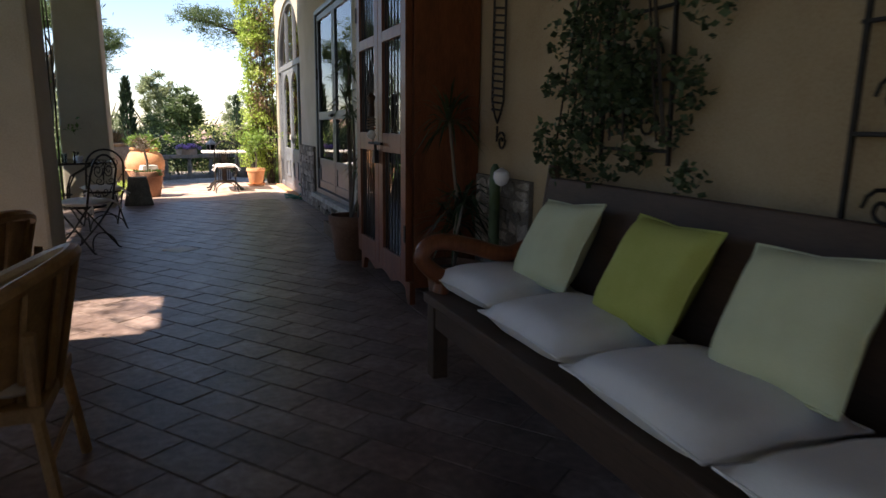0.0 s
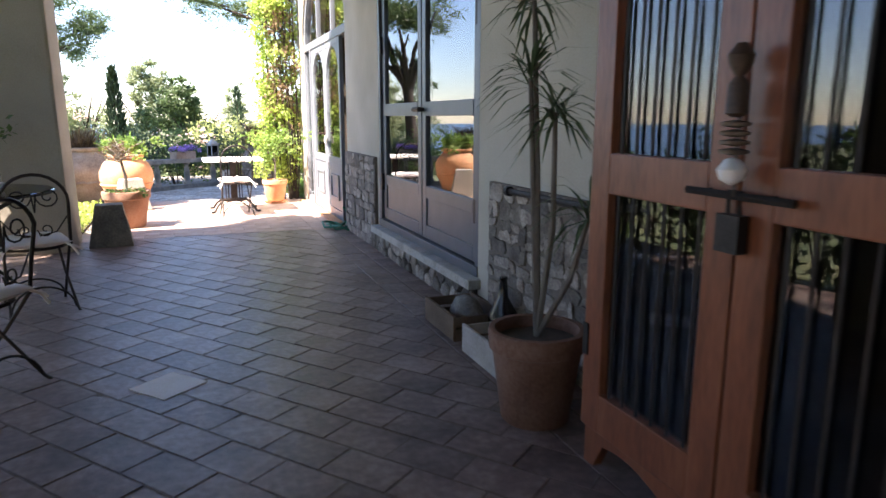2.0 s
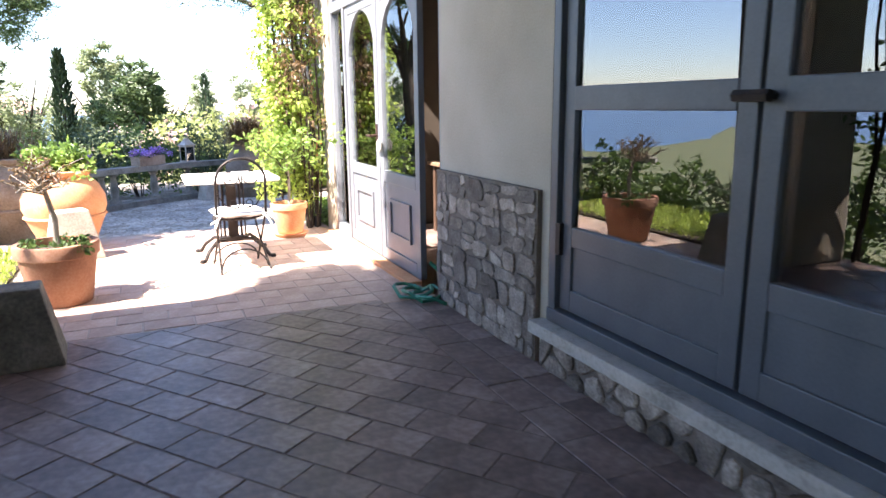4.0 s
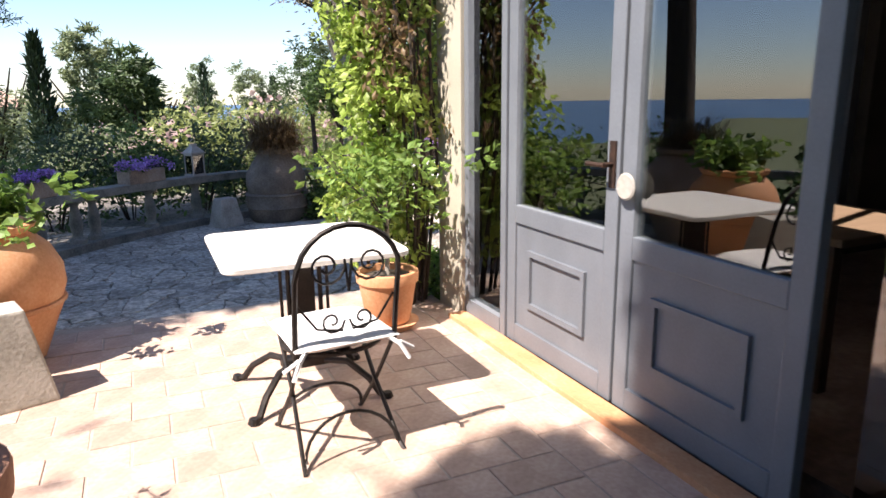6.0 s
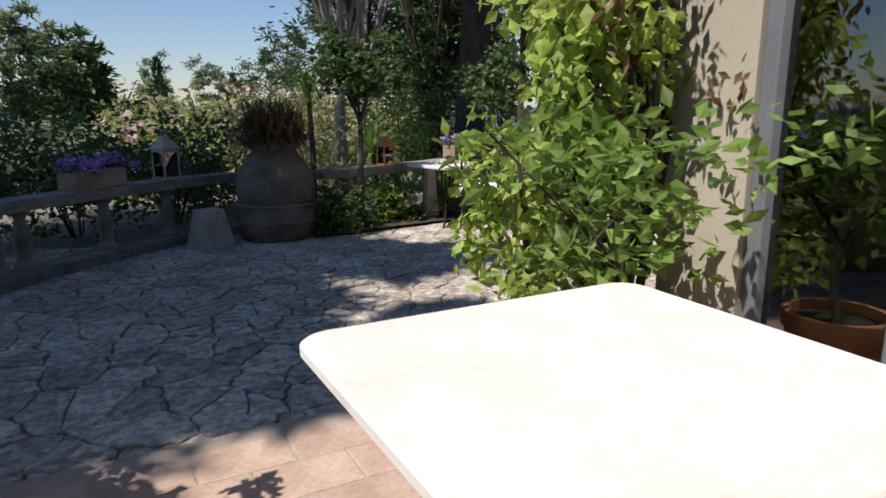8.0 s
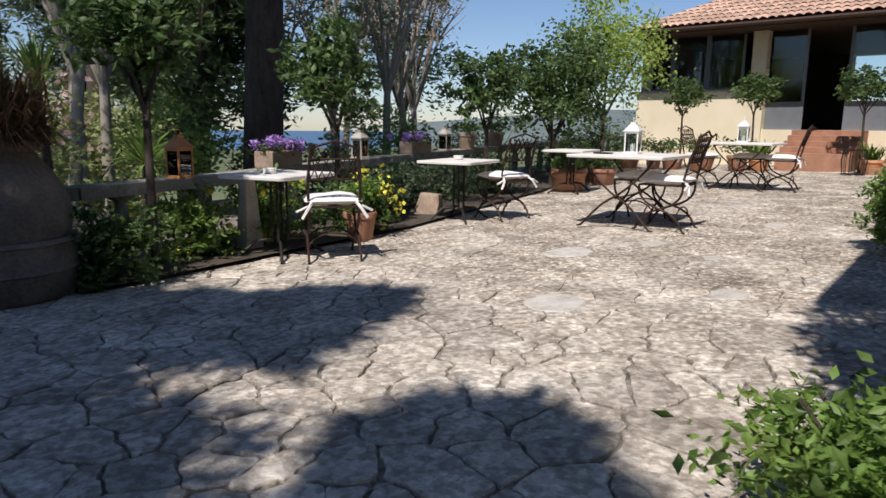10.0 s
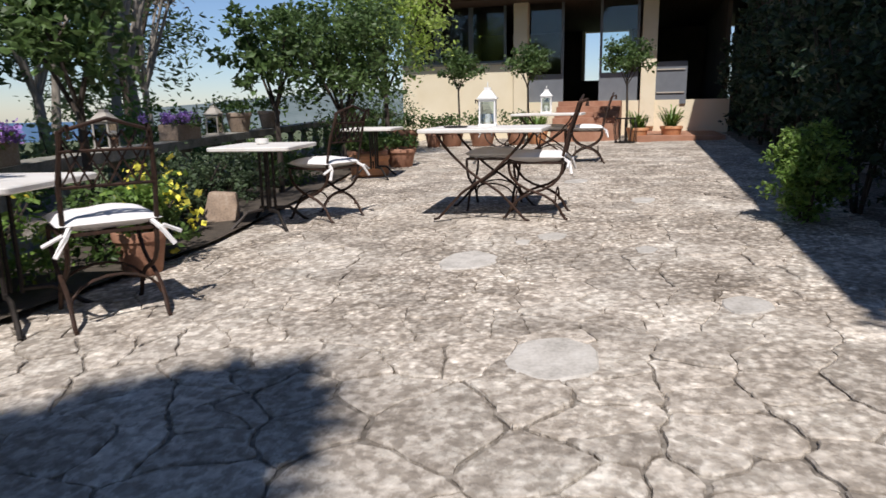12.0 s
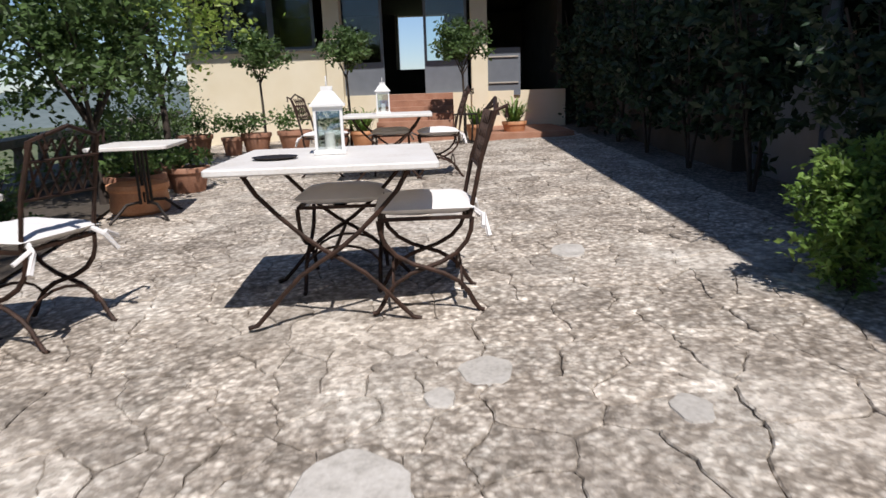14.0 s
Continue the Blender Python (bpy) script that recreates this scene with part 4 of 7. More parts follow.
for s in (-1, 1):
    part("upright", M().tube([(0, s * 0.085, 2.4), (0, s * 0.085, 1.42), (0, s * 0.04, 1.33), (0, 0.0, 1.28)], 0.008, 5), IRON, sp)
part("scroll", M().tube([(0, 0, 1.26)] + [(0, p[0], p[2]) for p in spiral(-0.07, 1.16, 0.07, 1.5, 0, 1)], 0.008, 5), IRON, sp)


def leaf_mass(name, pts, n, size, rng, material, parent, aspect=0.6, spread=0.06, droop=None, label=""):
    """Many leaves scattered round given centres (x, y, z, radius)."""
    m = M()
    for i in range(n):
        x, y, z, r = pts[rng.randrange(len(pts))]
        d = Vector((rng.gauss(0, 1), rng.gauss(0, 1), rng.gauss(0, 1)))
        d *= r * rng.uniform(0.5, 1.0) / max(d.length, 1e-3)
        m.leaf((x + d.x, y + d.y, z + d.z), size * rng.uniform(0.6, 1.25), rng, aspect, droop)
    return part(name, m, material, parent, label)


hv = thing("hanging_ivy", "trailing ivy hanging over the trellis above the bench", "plant", (2.62, 1.85, 0))
cl = [(rng.uniform(-0.12, 0.03), rng.gauss(0, 0.24), rng.uniform(1.4, 2.6), 0.12) for _ in range(50)] + [(rng.uniform(-0.08, 0.04), rng.uniform(-0.5, 0.62), rng.uniform(1.0, 1.5), 0.08) for _ in range(30)]
leaf_mass("leaves", cl, 4600, 0.04, rng, L_DARKIVY, hv, 0.75)
for k in range(9):
    y = rng.uniform(-0.4, 0.5)
    part("vine", M().tube([(0, y * 0.4, 2.4), (-0.04, y * 0.7, 1.8), (-0.03, y, 1.2)], 0.005, 4), BARK, hv)
ca = thing("potted_cactus", "shaded column cactus with a pale bloom behind the bench", "plant", (2.56, 3.02, 0))
part("stem", M().lathe([(0.03, 0.3), (0.034, 0.5), (0.034, 0.94), (0.028, 1.0), (0.012, 1.03)], 14), L_DARKIVY, ca, smooth=True)
part("bloom", M().lathe([(0.01, 0.9), (0.035, 0.915), (0.05, 0.95), (0.045, 0.985), (0.01, 1.01)], 16, (0, -0.09, 0)), CUSHION_WHITE, ca, smooth=True)
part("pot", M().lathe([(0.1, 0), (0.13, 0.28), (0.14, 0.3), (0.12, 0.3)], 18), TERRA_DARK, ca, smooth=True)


# Wicker armchairs and table by the first column.
def wicker_chair(x, y, rz, label):
    t = thing("wicker_armchair", label, "armchair", (x, y, 0), rz, "wicker armchairs")
    part("seat", cushion_mesh(0.52, 0.5, 0.1, 0.05, 3), CUSHION_WHITE, t, smooth=True).matrix_basis = pose(0.02, 0, 0.45)
    part("seat_frame", M().box(0, 0, 0.36, 0.54, 0.54, 0.05), WICKER, t, bevel=0.012)
    rim = [(0.34 * math.cos(radians(a)), 0.35 * math.sin(radians(a)), 0.66 + 0.17 * max(0, -math.cos(radians(a)))) for a in range(-300 + 360, 301, 10)]
    part("back_rim", M().tube(rim, 0.028, 8), WICKER, t, "bent cane rim", smooth=True)
    sh = M()
    v = []
    for a in range(70, 291, 10):
        c, s = math.cos(radians(a)), math.sin(radians(a))
        top = 0.65 + 0.17 * max(0, -c)
        v += [(0.255 * c, 0.27 * s, 0.38), (0.335 * c, 0.345 * s, top), (0.325 * c, 0.335 * s, top), (0.247 * c, 0.262 * s, 0.38)]
    k = len(v) // 4
    sh.add(v, [(4 * i + j, 4 * i + (j + 1) % 4, 4 * i + 4 + (j + 1) % 4, 4 * i + 4 + j) for i in range(k - 1) for j in range(4)])
    part("woven_back", sh, WICKER, t)
    for a in range(70, 291, 22):
        c, s = math.cos(radians(a)), math.sin(radians(a))
        part("cane", M().tube([(0.265 * c, 0.28 * s, 0.37), (0.35 * c, 0.36 * s, 0.65 + 0.17 * max(0, -c))], 0.013, 6), WICKER, t, smooth=True)
    for sx in (-1, 1):
        for sy in (-1, 1):
            part("leg", M().tube([(sx * 0.29, sy * 0.27, 0), (sx * 0.24, sy * 0.24, 0.4), (sx * 0.25, sy * 0.27, 0.64 if sx < 0 else 0.6)], 0.02, 7), WICKER, t, smooth=True)
        part("stretcher", M().tube([(sx * 0.26, -0.25, 0.2), (sx * 0.26, 0.25, 0.2)], 0.012, 6), WICKER, t)
    return t


wicker_chair(0.06, 1.72, 180, "cane and wicker armchair with pale cushion beside a table")
wicker_chair(-0.3, 2.95, 150, "cane and wicker armchair at the far side of the table")
wt = thing("patio_table", "square table with a thick pale top by the column", "table", (-1.05, 2.2, 0))
part("tabletop", M().box(0, 0, 0.7, 0.9, 0.9, 0.05), STONE, wt, bevel=0.012)
for sx in (-1, 1):
    for sy in (-1, 1):
        part("leg", M().box(sx * 0.38, sy * 0.38, 0, 0.07, 0.07, 0.7), WOOD_DARK, wt)


# ---------------------------------------------------------------- iron chairs and tables
def scroll_chair(x, y, z, rz, label, group, cushion=True, frame_mat=IRON):
    """Folding iron chair: hooped back with scrolls, crossed legs, arched stretchers; it faces +y."""
    t = thing("iron_chair", label, "chair", (x, y, z), rz, group)
    hoop = [(-0.2, -0.17, 0.45), (-0.2, -0.2, 0.62), (-0.2, -0.23, 0.76)] + [(0.2 * math.cos(radians(a)), -0.245, 0.76 + 0.19 * math.sin(radians(a))) for a in range(165, 0, -15)] + [(0.2, -0.23, 0.76), (0.2, -0.2, 0.62), (0.2, -0.17, 0.45)]
    part("back_hoop", M().tube(hoop, 0.011, 6), frame_mat, t, smooth=True)
    sc = M()
    for s in (-1, 1):
        sc.tube([(0, -0.23, 0.7)] + spiral(s * 0.085, 0.8, 0.075, 1.5, math.pi * 0.9, s, 18, -0.235), 0.0055, 5)
        sc.tube([(s * 0.19, -0.2, 0.66), (s * 0.12, -0.2, 0.56), (s * 0.02, -0.2, 0.54)] + spiral(s * 0.06, 0.58, 0.05, 1.3, math.pi, s, 14, -0.2), 0.005, 5)
    part("back_scroll", sc, frame_mat, t)
    ringp = [(0.2 * math.cos(radians(a)), 0.19 * math.sin(radians(a)), 0.445) for a in range(0, 361, 20)]
    part("seat_ring", M().tube(ringp, 0.011, 6), frame_mat, t)
    part("seat_slat", M().span(-0.19, -0.03, 0.44, 0.19, 0.03, 0.446).span(-0.03, -0.18, 0.436, 0.03, 0.18, 0.442), frame_mat, t)
    for s in (-1, 1):
        part("leg", M().tube([(s * 0.19, -0.17, 0.45), (s * 0.185, -0.02, 0.25), (s * 0.19, 0.2, 0.02), (s * 0.195, 0.235, 0.0)], 0.0095, 6), frame_mat, t)
        part("leg", M().tube([(s * 0.17, 0.17, 0.44), (s * 0.175, 0.0, 0.25), (s * 0.2, -0.2, 0.02), (s * 0.205, -0.235, 0.0)], 0.0095, 6), frame_mat, t)
    for yy in (0.2, -0.2):
        part("stretcher", M().tube([(0.19 * math.cos(radians(a)), yy * (1 - 0.25 * math.sin(radians(a))), 0.03 + 0.15 * math.sin(radians(a))) for a in range(0, 181, 15)], 0.0075, 5), frame_mat, t)
    if cushion:
        c = thing("chair_cushion", "white padded seat cushion with ties on an iron chair", "cushion", (x, y, z + 0.485), rz, "chair cushions")
        part("cover", cushion_mesh(0.42, 0.42, 0.075, 0.03, int(x * 7)), CUSHION_WHITE, c, smooth=True)
        for s in (-1, 1):
            part("tie", M().tube([(s * 0.16, -0.19, 0.0), (s * 0.2, -0.23, -0.03), (s * 0.23, -0.25, -0.09)], 0.009, 5).tube([(s * 0.2, -0.23, -0.02), (s * 0.26, -0.22, -0.06)], 0.008, 5), CUSHION_WHITE, c)
    return t


SET_A = "iron chairs round the glass table"
scroll_chair(-0.2, 6.62, 0, 62, "black wrought iron chair with hooped scroll back and pale cushion", SET_A)
scroll_chair(-0.2, 8.18, 0, 18, "black wrought iron chair with hooped scroll back and pale cushion", SET_A)
scroll_chair(-1.42, 8.9, 0, -85, "black wrought iron chair with hooped scroll back and pale cushion", SET_A)
rt = thing("round_table", "round glass topped table on wrought iron legs beside the column", "table", (-0.72, 8.72, 0))
part("tabletop", M().lathe([(0.01, 0.772), (0.585, 0.772), (0.59, 0.777), (0.585, 0.782), (0.01, 0.782)], 48), GLASS, rt, "clear glass top", smooth=True).visible_shadow = False
part("rim", M().tube([(0.592 * math.cos(radians(a)), 0.592 * math.sin(radians(a)), 0.765) for a in range(0, 361, 9)], 0.008, 6), IRON, rt, "thin iron rim")
for k in range(4):
    a = radians(90 * k + 45)
    c, s = math.cos(a), math.sin(a)
    part("leg", M().tube([(0.58 * c, 0.58 * s, 0.762), (0.2 * c, 0.2 * s, 0.6), (0.12 * c, 0.12 * s, 0.45), (0.1 * c, 0.1 * s, 0.25), (0.34 * c, 0.34 * s, 0.0)], 0.012, 6), IRON, rt)
part("leg_ring", M().tube([(0.12 * math.cos(radians(a)), 0.12 * math.sin(radians(a)), 0.36) for a in range(0, 361, 30)], 0.009, 5), IRON, rt)
for x, y, k in ((-0.62, 8.5, 1.0), (-0.9, 8.75, 0.9), (-0.55, 8.95, 1.1)):
    gl = thing("drinking_glass", "clear drinking glass standing on the glass table", "glass", (x, y, 0.782), 0, "glasses on the table")
    part("bowl", M().lathe([(0.03 * k, 0), (0.036 * k, 0.1 * k), (0.033 * k, 0.1 * k), (0.028 * k, 0.005)], 14), GLASS, gl)
for x, y in ((-0.8, 8.45), (-0.48, 8.7)):
    cp = thing("cup", "small white cup on the glass table", "cup", (x, y, 0.782), 0, "cups on the table")
    part("bowl", M().lathe([(0.025, 0), (0.035, 0.01), (0.045, 0.06), (0.04, 0.06), (0.03, 0.012)], 16), WHITE, cp, smooth=True)


def rounded_top(w, d, r, z0, z1, k=6):
    pts = []
    for cx, cy, a0 in ((w / 2 - r, d / 2 - r, 0), (-w / 2 + r, d / 2 - r, 90), (-w / 2 + r, -d / 2 + r, 180), (w / 2 - r, -d / 2 + r, 270)):
        pts += [(cx + r * math.cos(radians(a0 + 90 * i / k)), cy + r * math.sin(radians(a0 + 90 * i / k))) for i in range(k + 1)]
    n = len(pts)
    e = 0.006
    lay = [(1 - 2 * e / w, z0), (1, z0 + e), (1, z1 - e), (1 - 2 * e / w, z1)]
    vs = [(x * s, y * s, z) for s, z in lay for x, y in pts]
    fs = [(j * n + i, j * n + (i + 1) % n, (j + 1) * n + (i + 1) % n, (j + 1) * n + i) for j in range(3) for i in range(n)]
    fs += [tuple(range(n - 1, -1, -1)), tuple(range(3 * n, 4 * n))]
    return M().add(vs, fs)


st = thing("bistro_table", "square pale stone table on a cast iron pedestal, in full sun", "table", (1.44, 12.92, 0))
part("tabletop", rounded_top(0.8, 0.79, 0.06, 0.712, 0.74), MARBLE, st)
part("top_plate", M().box(0, 0, 0.69, 0.34, 0.2, 0.022), IRON, st)
part("pedestal", M().box(0, 0, 0.16, 0.09, 0.05, 0.53), IRON, st, bevel=0.006)
for s in (-1, 1):
    part("pedestal_bar", M().tube([(s * 0.075, 0, 0.17), (s * 0.075, 0, 0.69)], 0.011, 6), IRON, st)
    part("pedestal_bar", M().tube([(s * 0.11, 0, 0.17), (s * 0.11, 0, 0.69)], 0.008, 6), IRON, st)
part("collar", M().box(0, 0, 0.13, 0.26, 0.09, 0.05), IRON, st, bevel=0.008)
for sx in (-1, 1):
    for sy in (-1, 1):
        part("leg", M().tube([(sx * 0.06, sy * 0.02, 0.15), (sx * 0.16, sy * 0.12, 0.16), (sx * 0.24, sy * 0.2, 0.09), (sx * 0.28, sy * 0.24, 0.02), (sx * 0.31, sy * 0.26, 0.014)], 0.017, 7), IRON, st, smooth=True)
        part("foot", M().lathe([(0.02, 0), (0.028, 0.008), (0.02, 0.03)], 10, (sx * 0.31, sy * 0.26, 0)), IRON, st)
scroll_chair(1.43, 12.4, 0, 4, "hooped wrought iron chair with white cushion at the sunny table", "iron chairs at the sunny table")


# ---------------------------------------------------------------- pots and jars of the sunny end
def stone_block(x, y, z, rz, label, s=1.0, material=STONE):
    t = thing("stone_weight", label, "stone block", (x, y, z), rz, "concrete umbrella weights")
    part("body", M().box(0, 0, 0, 0.42 * s, 0.34 * s, 0.43 * s, taper=0.62), material, t, bevel=0.012)
    return t


# A darker copy of STONE puts shade into this weight's colour.
stone_block(0.04, 10.62, 0, 4, "tapered concrete weight beside the column, shade put in its colour", material=STONE_DARK)
stone_block(0.07, 13.42, 0, 18, "tapered concrete weight beside the orange jar, in sun", 1.05)
stone_block(1.72, 18.75, ground_z(1.72, 18.75), 25, "tapered concrete weight beside the weathered urn", 0.85)

t = pot("potted_tree", 0.12, 11.85, 0, 0.27, 0.44, "small bare-branched standard tree in a terracotta pot", TERRA_DULL)
part("trunk", M().tube([(0, 0, 0.38), (0.01, 0.02, 0.6), (-0.03, 0, 0.82)], 0.022, 7, 0.017), BARK_PALE, t, smooth=True)
tw, lf = M(), M()
for i in range(46):
    a, el, L = rng.uniform(0, 6.28), rng.uniform(0.0, 1.2), rng.uniform(0.15, 0.34)
    p0 = Vector((-0.03, 0, 0.8 + rng.uniform(-0.03, 0.05)))
    p1 = p0 + Vector((math.cos(a) * math.cos(el), math.sin(a) * math.cos(el), math.sin(el))) * L * 0.6
    p2 = p1 + Vector((rng.gauss(0, 0.08), rng.gauss(0, 0.08), 0.07))
    tw.tube([p0, p1, p2], 0.006, 4, 0.003)
    for j in range(7):
        lf.leaf(p1.lerp(p2, rng.random()), 0.035, rng)
part("branches", tw, BARK_PALE, t)
part("dry_leaves", lf, L_DRY, t)
leaf_mass("undergrowth", [(rng.uniform(-0.2, 0.2), rng.uniform(-0.2, 0.2), 0.42, 0.05) for _ in range(12)], 260, 0.05, rng, L_BUSH, t)


def jar(x, y, z, s, label, material, band):
    """A large round-bellied oil jar."""
    t = thing("terracotta_jar", label, "jar", (x, y, z), 0)
    pr = [(0.2, 0), (0.23, 0.02), (0.31, 0.22), (0.345, 0.3), (0.355, 0.32), (0.345, 0.335), (0.375, 0.42), (0.37, 0.52), (0.32, 0.63), (0.25, 0.7), (0.235, 0.72), (0.27, 0.735), (0.275, 0.765), (0.25, 0.775), (0.21, 0.77), (0.2, 0.72)]
    part("body", M().lathe([(r * s, h * s) for r, h in pr], 40), material, t, smooth=True)
    if band:
        part("band", M().lathe([(0.36 * s, 0.325 * s), (0.37 * s, 0.33 * s), (0.365 * s, 0.345 * s), (0.352 * s, 0.35 * s)], 40), material, t, smooth=True)
    part("soil", M().lathe([(0.2 * s, 0.7 * s), (0.2 * s, 0.735 * s), (0.01, 0.75 * s)], 20), SOIL, t)
    return t


t = jar(-0.02, 13.98, 0.0, 1.0, "big orange terracotta jar planted with green leaves, in sun", TERRA, True)
leaf_mass("leaves", [(rng.gauss(0, 0.16), rng.gauss(0, 0.16), 0.86 + rng.uniform(-0.08, 0.1), 0.1) for _ in range(30)], 1100, 0.07, rng, L_IVY, t, 0.7)
t = jar(-0.72, 15.2, ground_z(-0.7, 15.2), 1.25, "pale weathered terracotta jar with dry ornamental grass", TERRA_OLD, True)
gr = M()
for i in range(900):
    a, L = rng.uniform(0, 6.28), rng.uniform(0.25, 0.55)
    p = Vector((rng.gauss(0, 0.12), rng.gauss(0, 0.12), 0.9))
    gr.blade(p, p + Vector((math.cos(a) * L * 0.8, math.sin(a) * L * 0.8, L * rng.uniform(0.1, 0.9))), 0.008, 0.25)
part("grass", gr, L_DRY, t)

t = pot("potted_lemon", 2.1, 13.62, 0, 0.19, 0.32, "young lemon tree in a terracotta pot with saucer by the wall", saucer=True)
part("trunk", M().tube([(0, 0, 0.3), (0.02, 0.03, 0.55), (0, 0, 0.78)], 0.015, 6), BARK_PALE, t, smooth=True)
for i in range(12):
    a = rng.uniform(0, 6.28)
    part("branch", M().tube([(0, 0, 0.6 + 0.01 * i), (0.18 * math.cos(a), 0.18 * math.sin(a), 0.85), (0.36 * math.cos(a) - 0.05, 0.36 * math.sin(a), 0.8 + rng.uniform(0, 0.35))], 0.006, 4, 0.003), BARK, t)
leaf_mass("leaves", [(rng.gauss(-0.06, 0.2), rng.gauss(0.05, 0.18), rng.uniform(0.62, 1.08), 0.13) for _ in range(40)], 700, 0.074, rng, L_IVY, t, 0.5)

hs = thing("garden_hose", "green garden hose lying in a loose heap by the door", "hose", (2.42, 10.95, 0.0))
pts = [(0.12 * math.cos(a * 0.7) + 0.02 * a * 0.2, 0.16 * math.sin(a * 0.7) - 0.01 * a, 0.02 + 0.012 * (a % 5) + (0.25 if a > 26 else 0) * (a - 26) / 4) for a in range(30)]
part("coil", M().tube(pts, 0.014, 6), HOSE, hs, smooth=True)
# Dining table and chairs inside.
it = thing("dining_table", "brown wooden dining table inside behind the glass", "table", (4.0, 12.5, 0))
part("tabletop", M().box(0, 0, 0.72, 0.9, 1.5, 0.04), WOOD_BOARD, it, bevel=0.008)
for sx in (-1, 1):
    for sy in (-1, 1):
        part("leg", M().box(sx * 0.38, sy * 0.66, 0, 0.06, 0.06, 0.72), WOOD_DARK, it)
it2 = thing("dining_table", "dark wooden dining table inside behind the glass", "table", (4.3, 9.0, 0), 90)
part("tabletop", M().box(0, 0, 0.72, 0.9, 1.5, 0.04), WOOD_DARK, it2, bevel=0.008)
for sx in (-1, 1):
    for sy in (-1, 1):
        part("leg", M().box(sx * 0.38, sy * 0.66, 0, 0.06, 0.06, 0.72), WOOD_DARK, it2)
cu = thing("curtain", "yellow curtain gathered beside the glass door", "curtain", (2.9, 13.3, 0), 62)
cm = M()
v = [(0.04 * math.sin(i * 1.9) + 0.05, -0.16 + 0.32 * i / 16, z) for z in (0.05, 2.25) for i in range(17)]
cm.add(v, [(i, i + 1, 18 + i, 17 + i) for i in range(16)])
part("cloth", cm, CURTAIN, cu, smooth=True)
# Iron pipe along the top of the rubble base.
pp = thing("iron_pipe", "grey iron pipe fixed along the rubble stone base", "pipe", (2.53, 6.36, 0.905))
part("rod", M().tube([(0, 0.02, 0), (0, -1.2, 0.012)], 0.017, 8), IRON, pp, smooth=True)
part("flange", M().tube([(0, 0.03, 0), (0, 0.0, 0)], 0.03, 10), IRON, pp)
for y in (-0.1, -1.1):
    part("bracket", M().tube([(0, y, 0), (0.05, y, 0)], 0.009, 6), IRON, pp)


# ---------------------------------------------------------------- balustrade
RAIL = [(-2.6, 14.6), (-1.4, 16.0), (-0.35, 17.25), (0.24, 18.05), (0.82, 18.62), (1.38, 19.1), (2.0, 19.5), (2.95, 19.2), (4.3, 19.42), (5.6, 19.95), (7.6, 20.45), (9.8, 20.95), (12.5, 21.5), (15.5, 22.0), (18.9, 22.45)]


def rail_top(x, y):
    return ground_z(x, y) + 0.64


bal = thing("balustrade", "weathered stone balustrade with turned balusters round the terrace", "balustrade", (0, 0, 0), kind="structure")
for (x0, y0), (x1, y1) in zip(RAIL, RAIL[1:]):
    L, rz = math.hypot(x1 - x0, y1 - y0), math.degrees(math.atan2(y1 - y0, x1 - x0))
    za, zb = rail_top(x0, y0), rail_top(x1, y1)
    dx, dy = (x1 - x0) / L, (y1 - y0) / L
    for nm, wid, top, bot in (("handrail", 0.24, 0.0, -0.085), ("base_course", 0.26, -0.55, -0.72)):
        q = M()
        e = 0.02
        v = []
        for x, y, z, s in ((x0, y0, za, -e), (x1, y1, zb, e)):
            for a, b in ((-1, bot), (1, bot), (1, top), (-1, top)):
                v.append((x + dx * s - a * wid / 2 * dy, y + dy * s + a * wid / 2 * dx, z + b))
        q.add(v, [(0, 1, 2, 3), (7, 6, 5, 4), (0, 4, 5, 1), (1, 5, 6, 2), (2, 6, 7, 3), (3, 7, 4, 0)])
        part(nm, q, STONE_DARK if nm == "base_course" else STONE_RAIL, bal)
bprof = [(0.085, 0), (0.085, 0.05), (0.06, 0.07), (0.05, 0.1), (0.062, 0.16), (0.066, 0.22), (0.05, 0.34), (0.04, 0.4), (0.05, 0.425), (0.08, 0.44), (0.08, 0.47)]
bmesh_data = build("baluster", M().lathe(bprof, 12), STONE_RAIL, smooth=True)
d = 0.0
for (x0, y0), (x1, y1) in zip(RAIL, RAIL[1:]):
    L = math.hypot(x1 - x0, y1 - y0)
    k = max(1, round(L / 0.66))
    for i in range(k):
        f = (i + 0.5) / k if k > 1 else 0.0
        if k == 1:
            f = 0.02
        x, y = x0 + (x1 - x0) * f, y0 + (y1 - y0) * f
        b = new("baluster", bmesh_data)
        b.parent = bal
        b.location = (x, y, rail_top(x, y) - 0.555)


def flower_box(x, y, z, rz, label, petals=PURPLE, w=0.55):
    t = thing("flower_box", label, "flower pot", (x, y, z), rz, "flower boxes on the balustrade")
    part("box", M().box(0, 0, 0, w, 0.2, 0.16), TERRA_OLD, t, bevel=0.012)
    leaf_mass("leaves", [(rng.uniform(-w / 2, w / 2), rng.gauss(0, 0.07), 0.18, 0.06) for _ in range(20)], 260, 0.05, rng, L_BUSH, t)
    leaf_mass("blossoms", [(rng.uniform(-w / 2, w / 2), rng.gauss(0, 0.1), 0.21 + rng.uniform(-0.03, 0.04), 0.05) for _ in range(26)], 620, 0.035, rng, petals, t, 0.9)
    return t


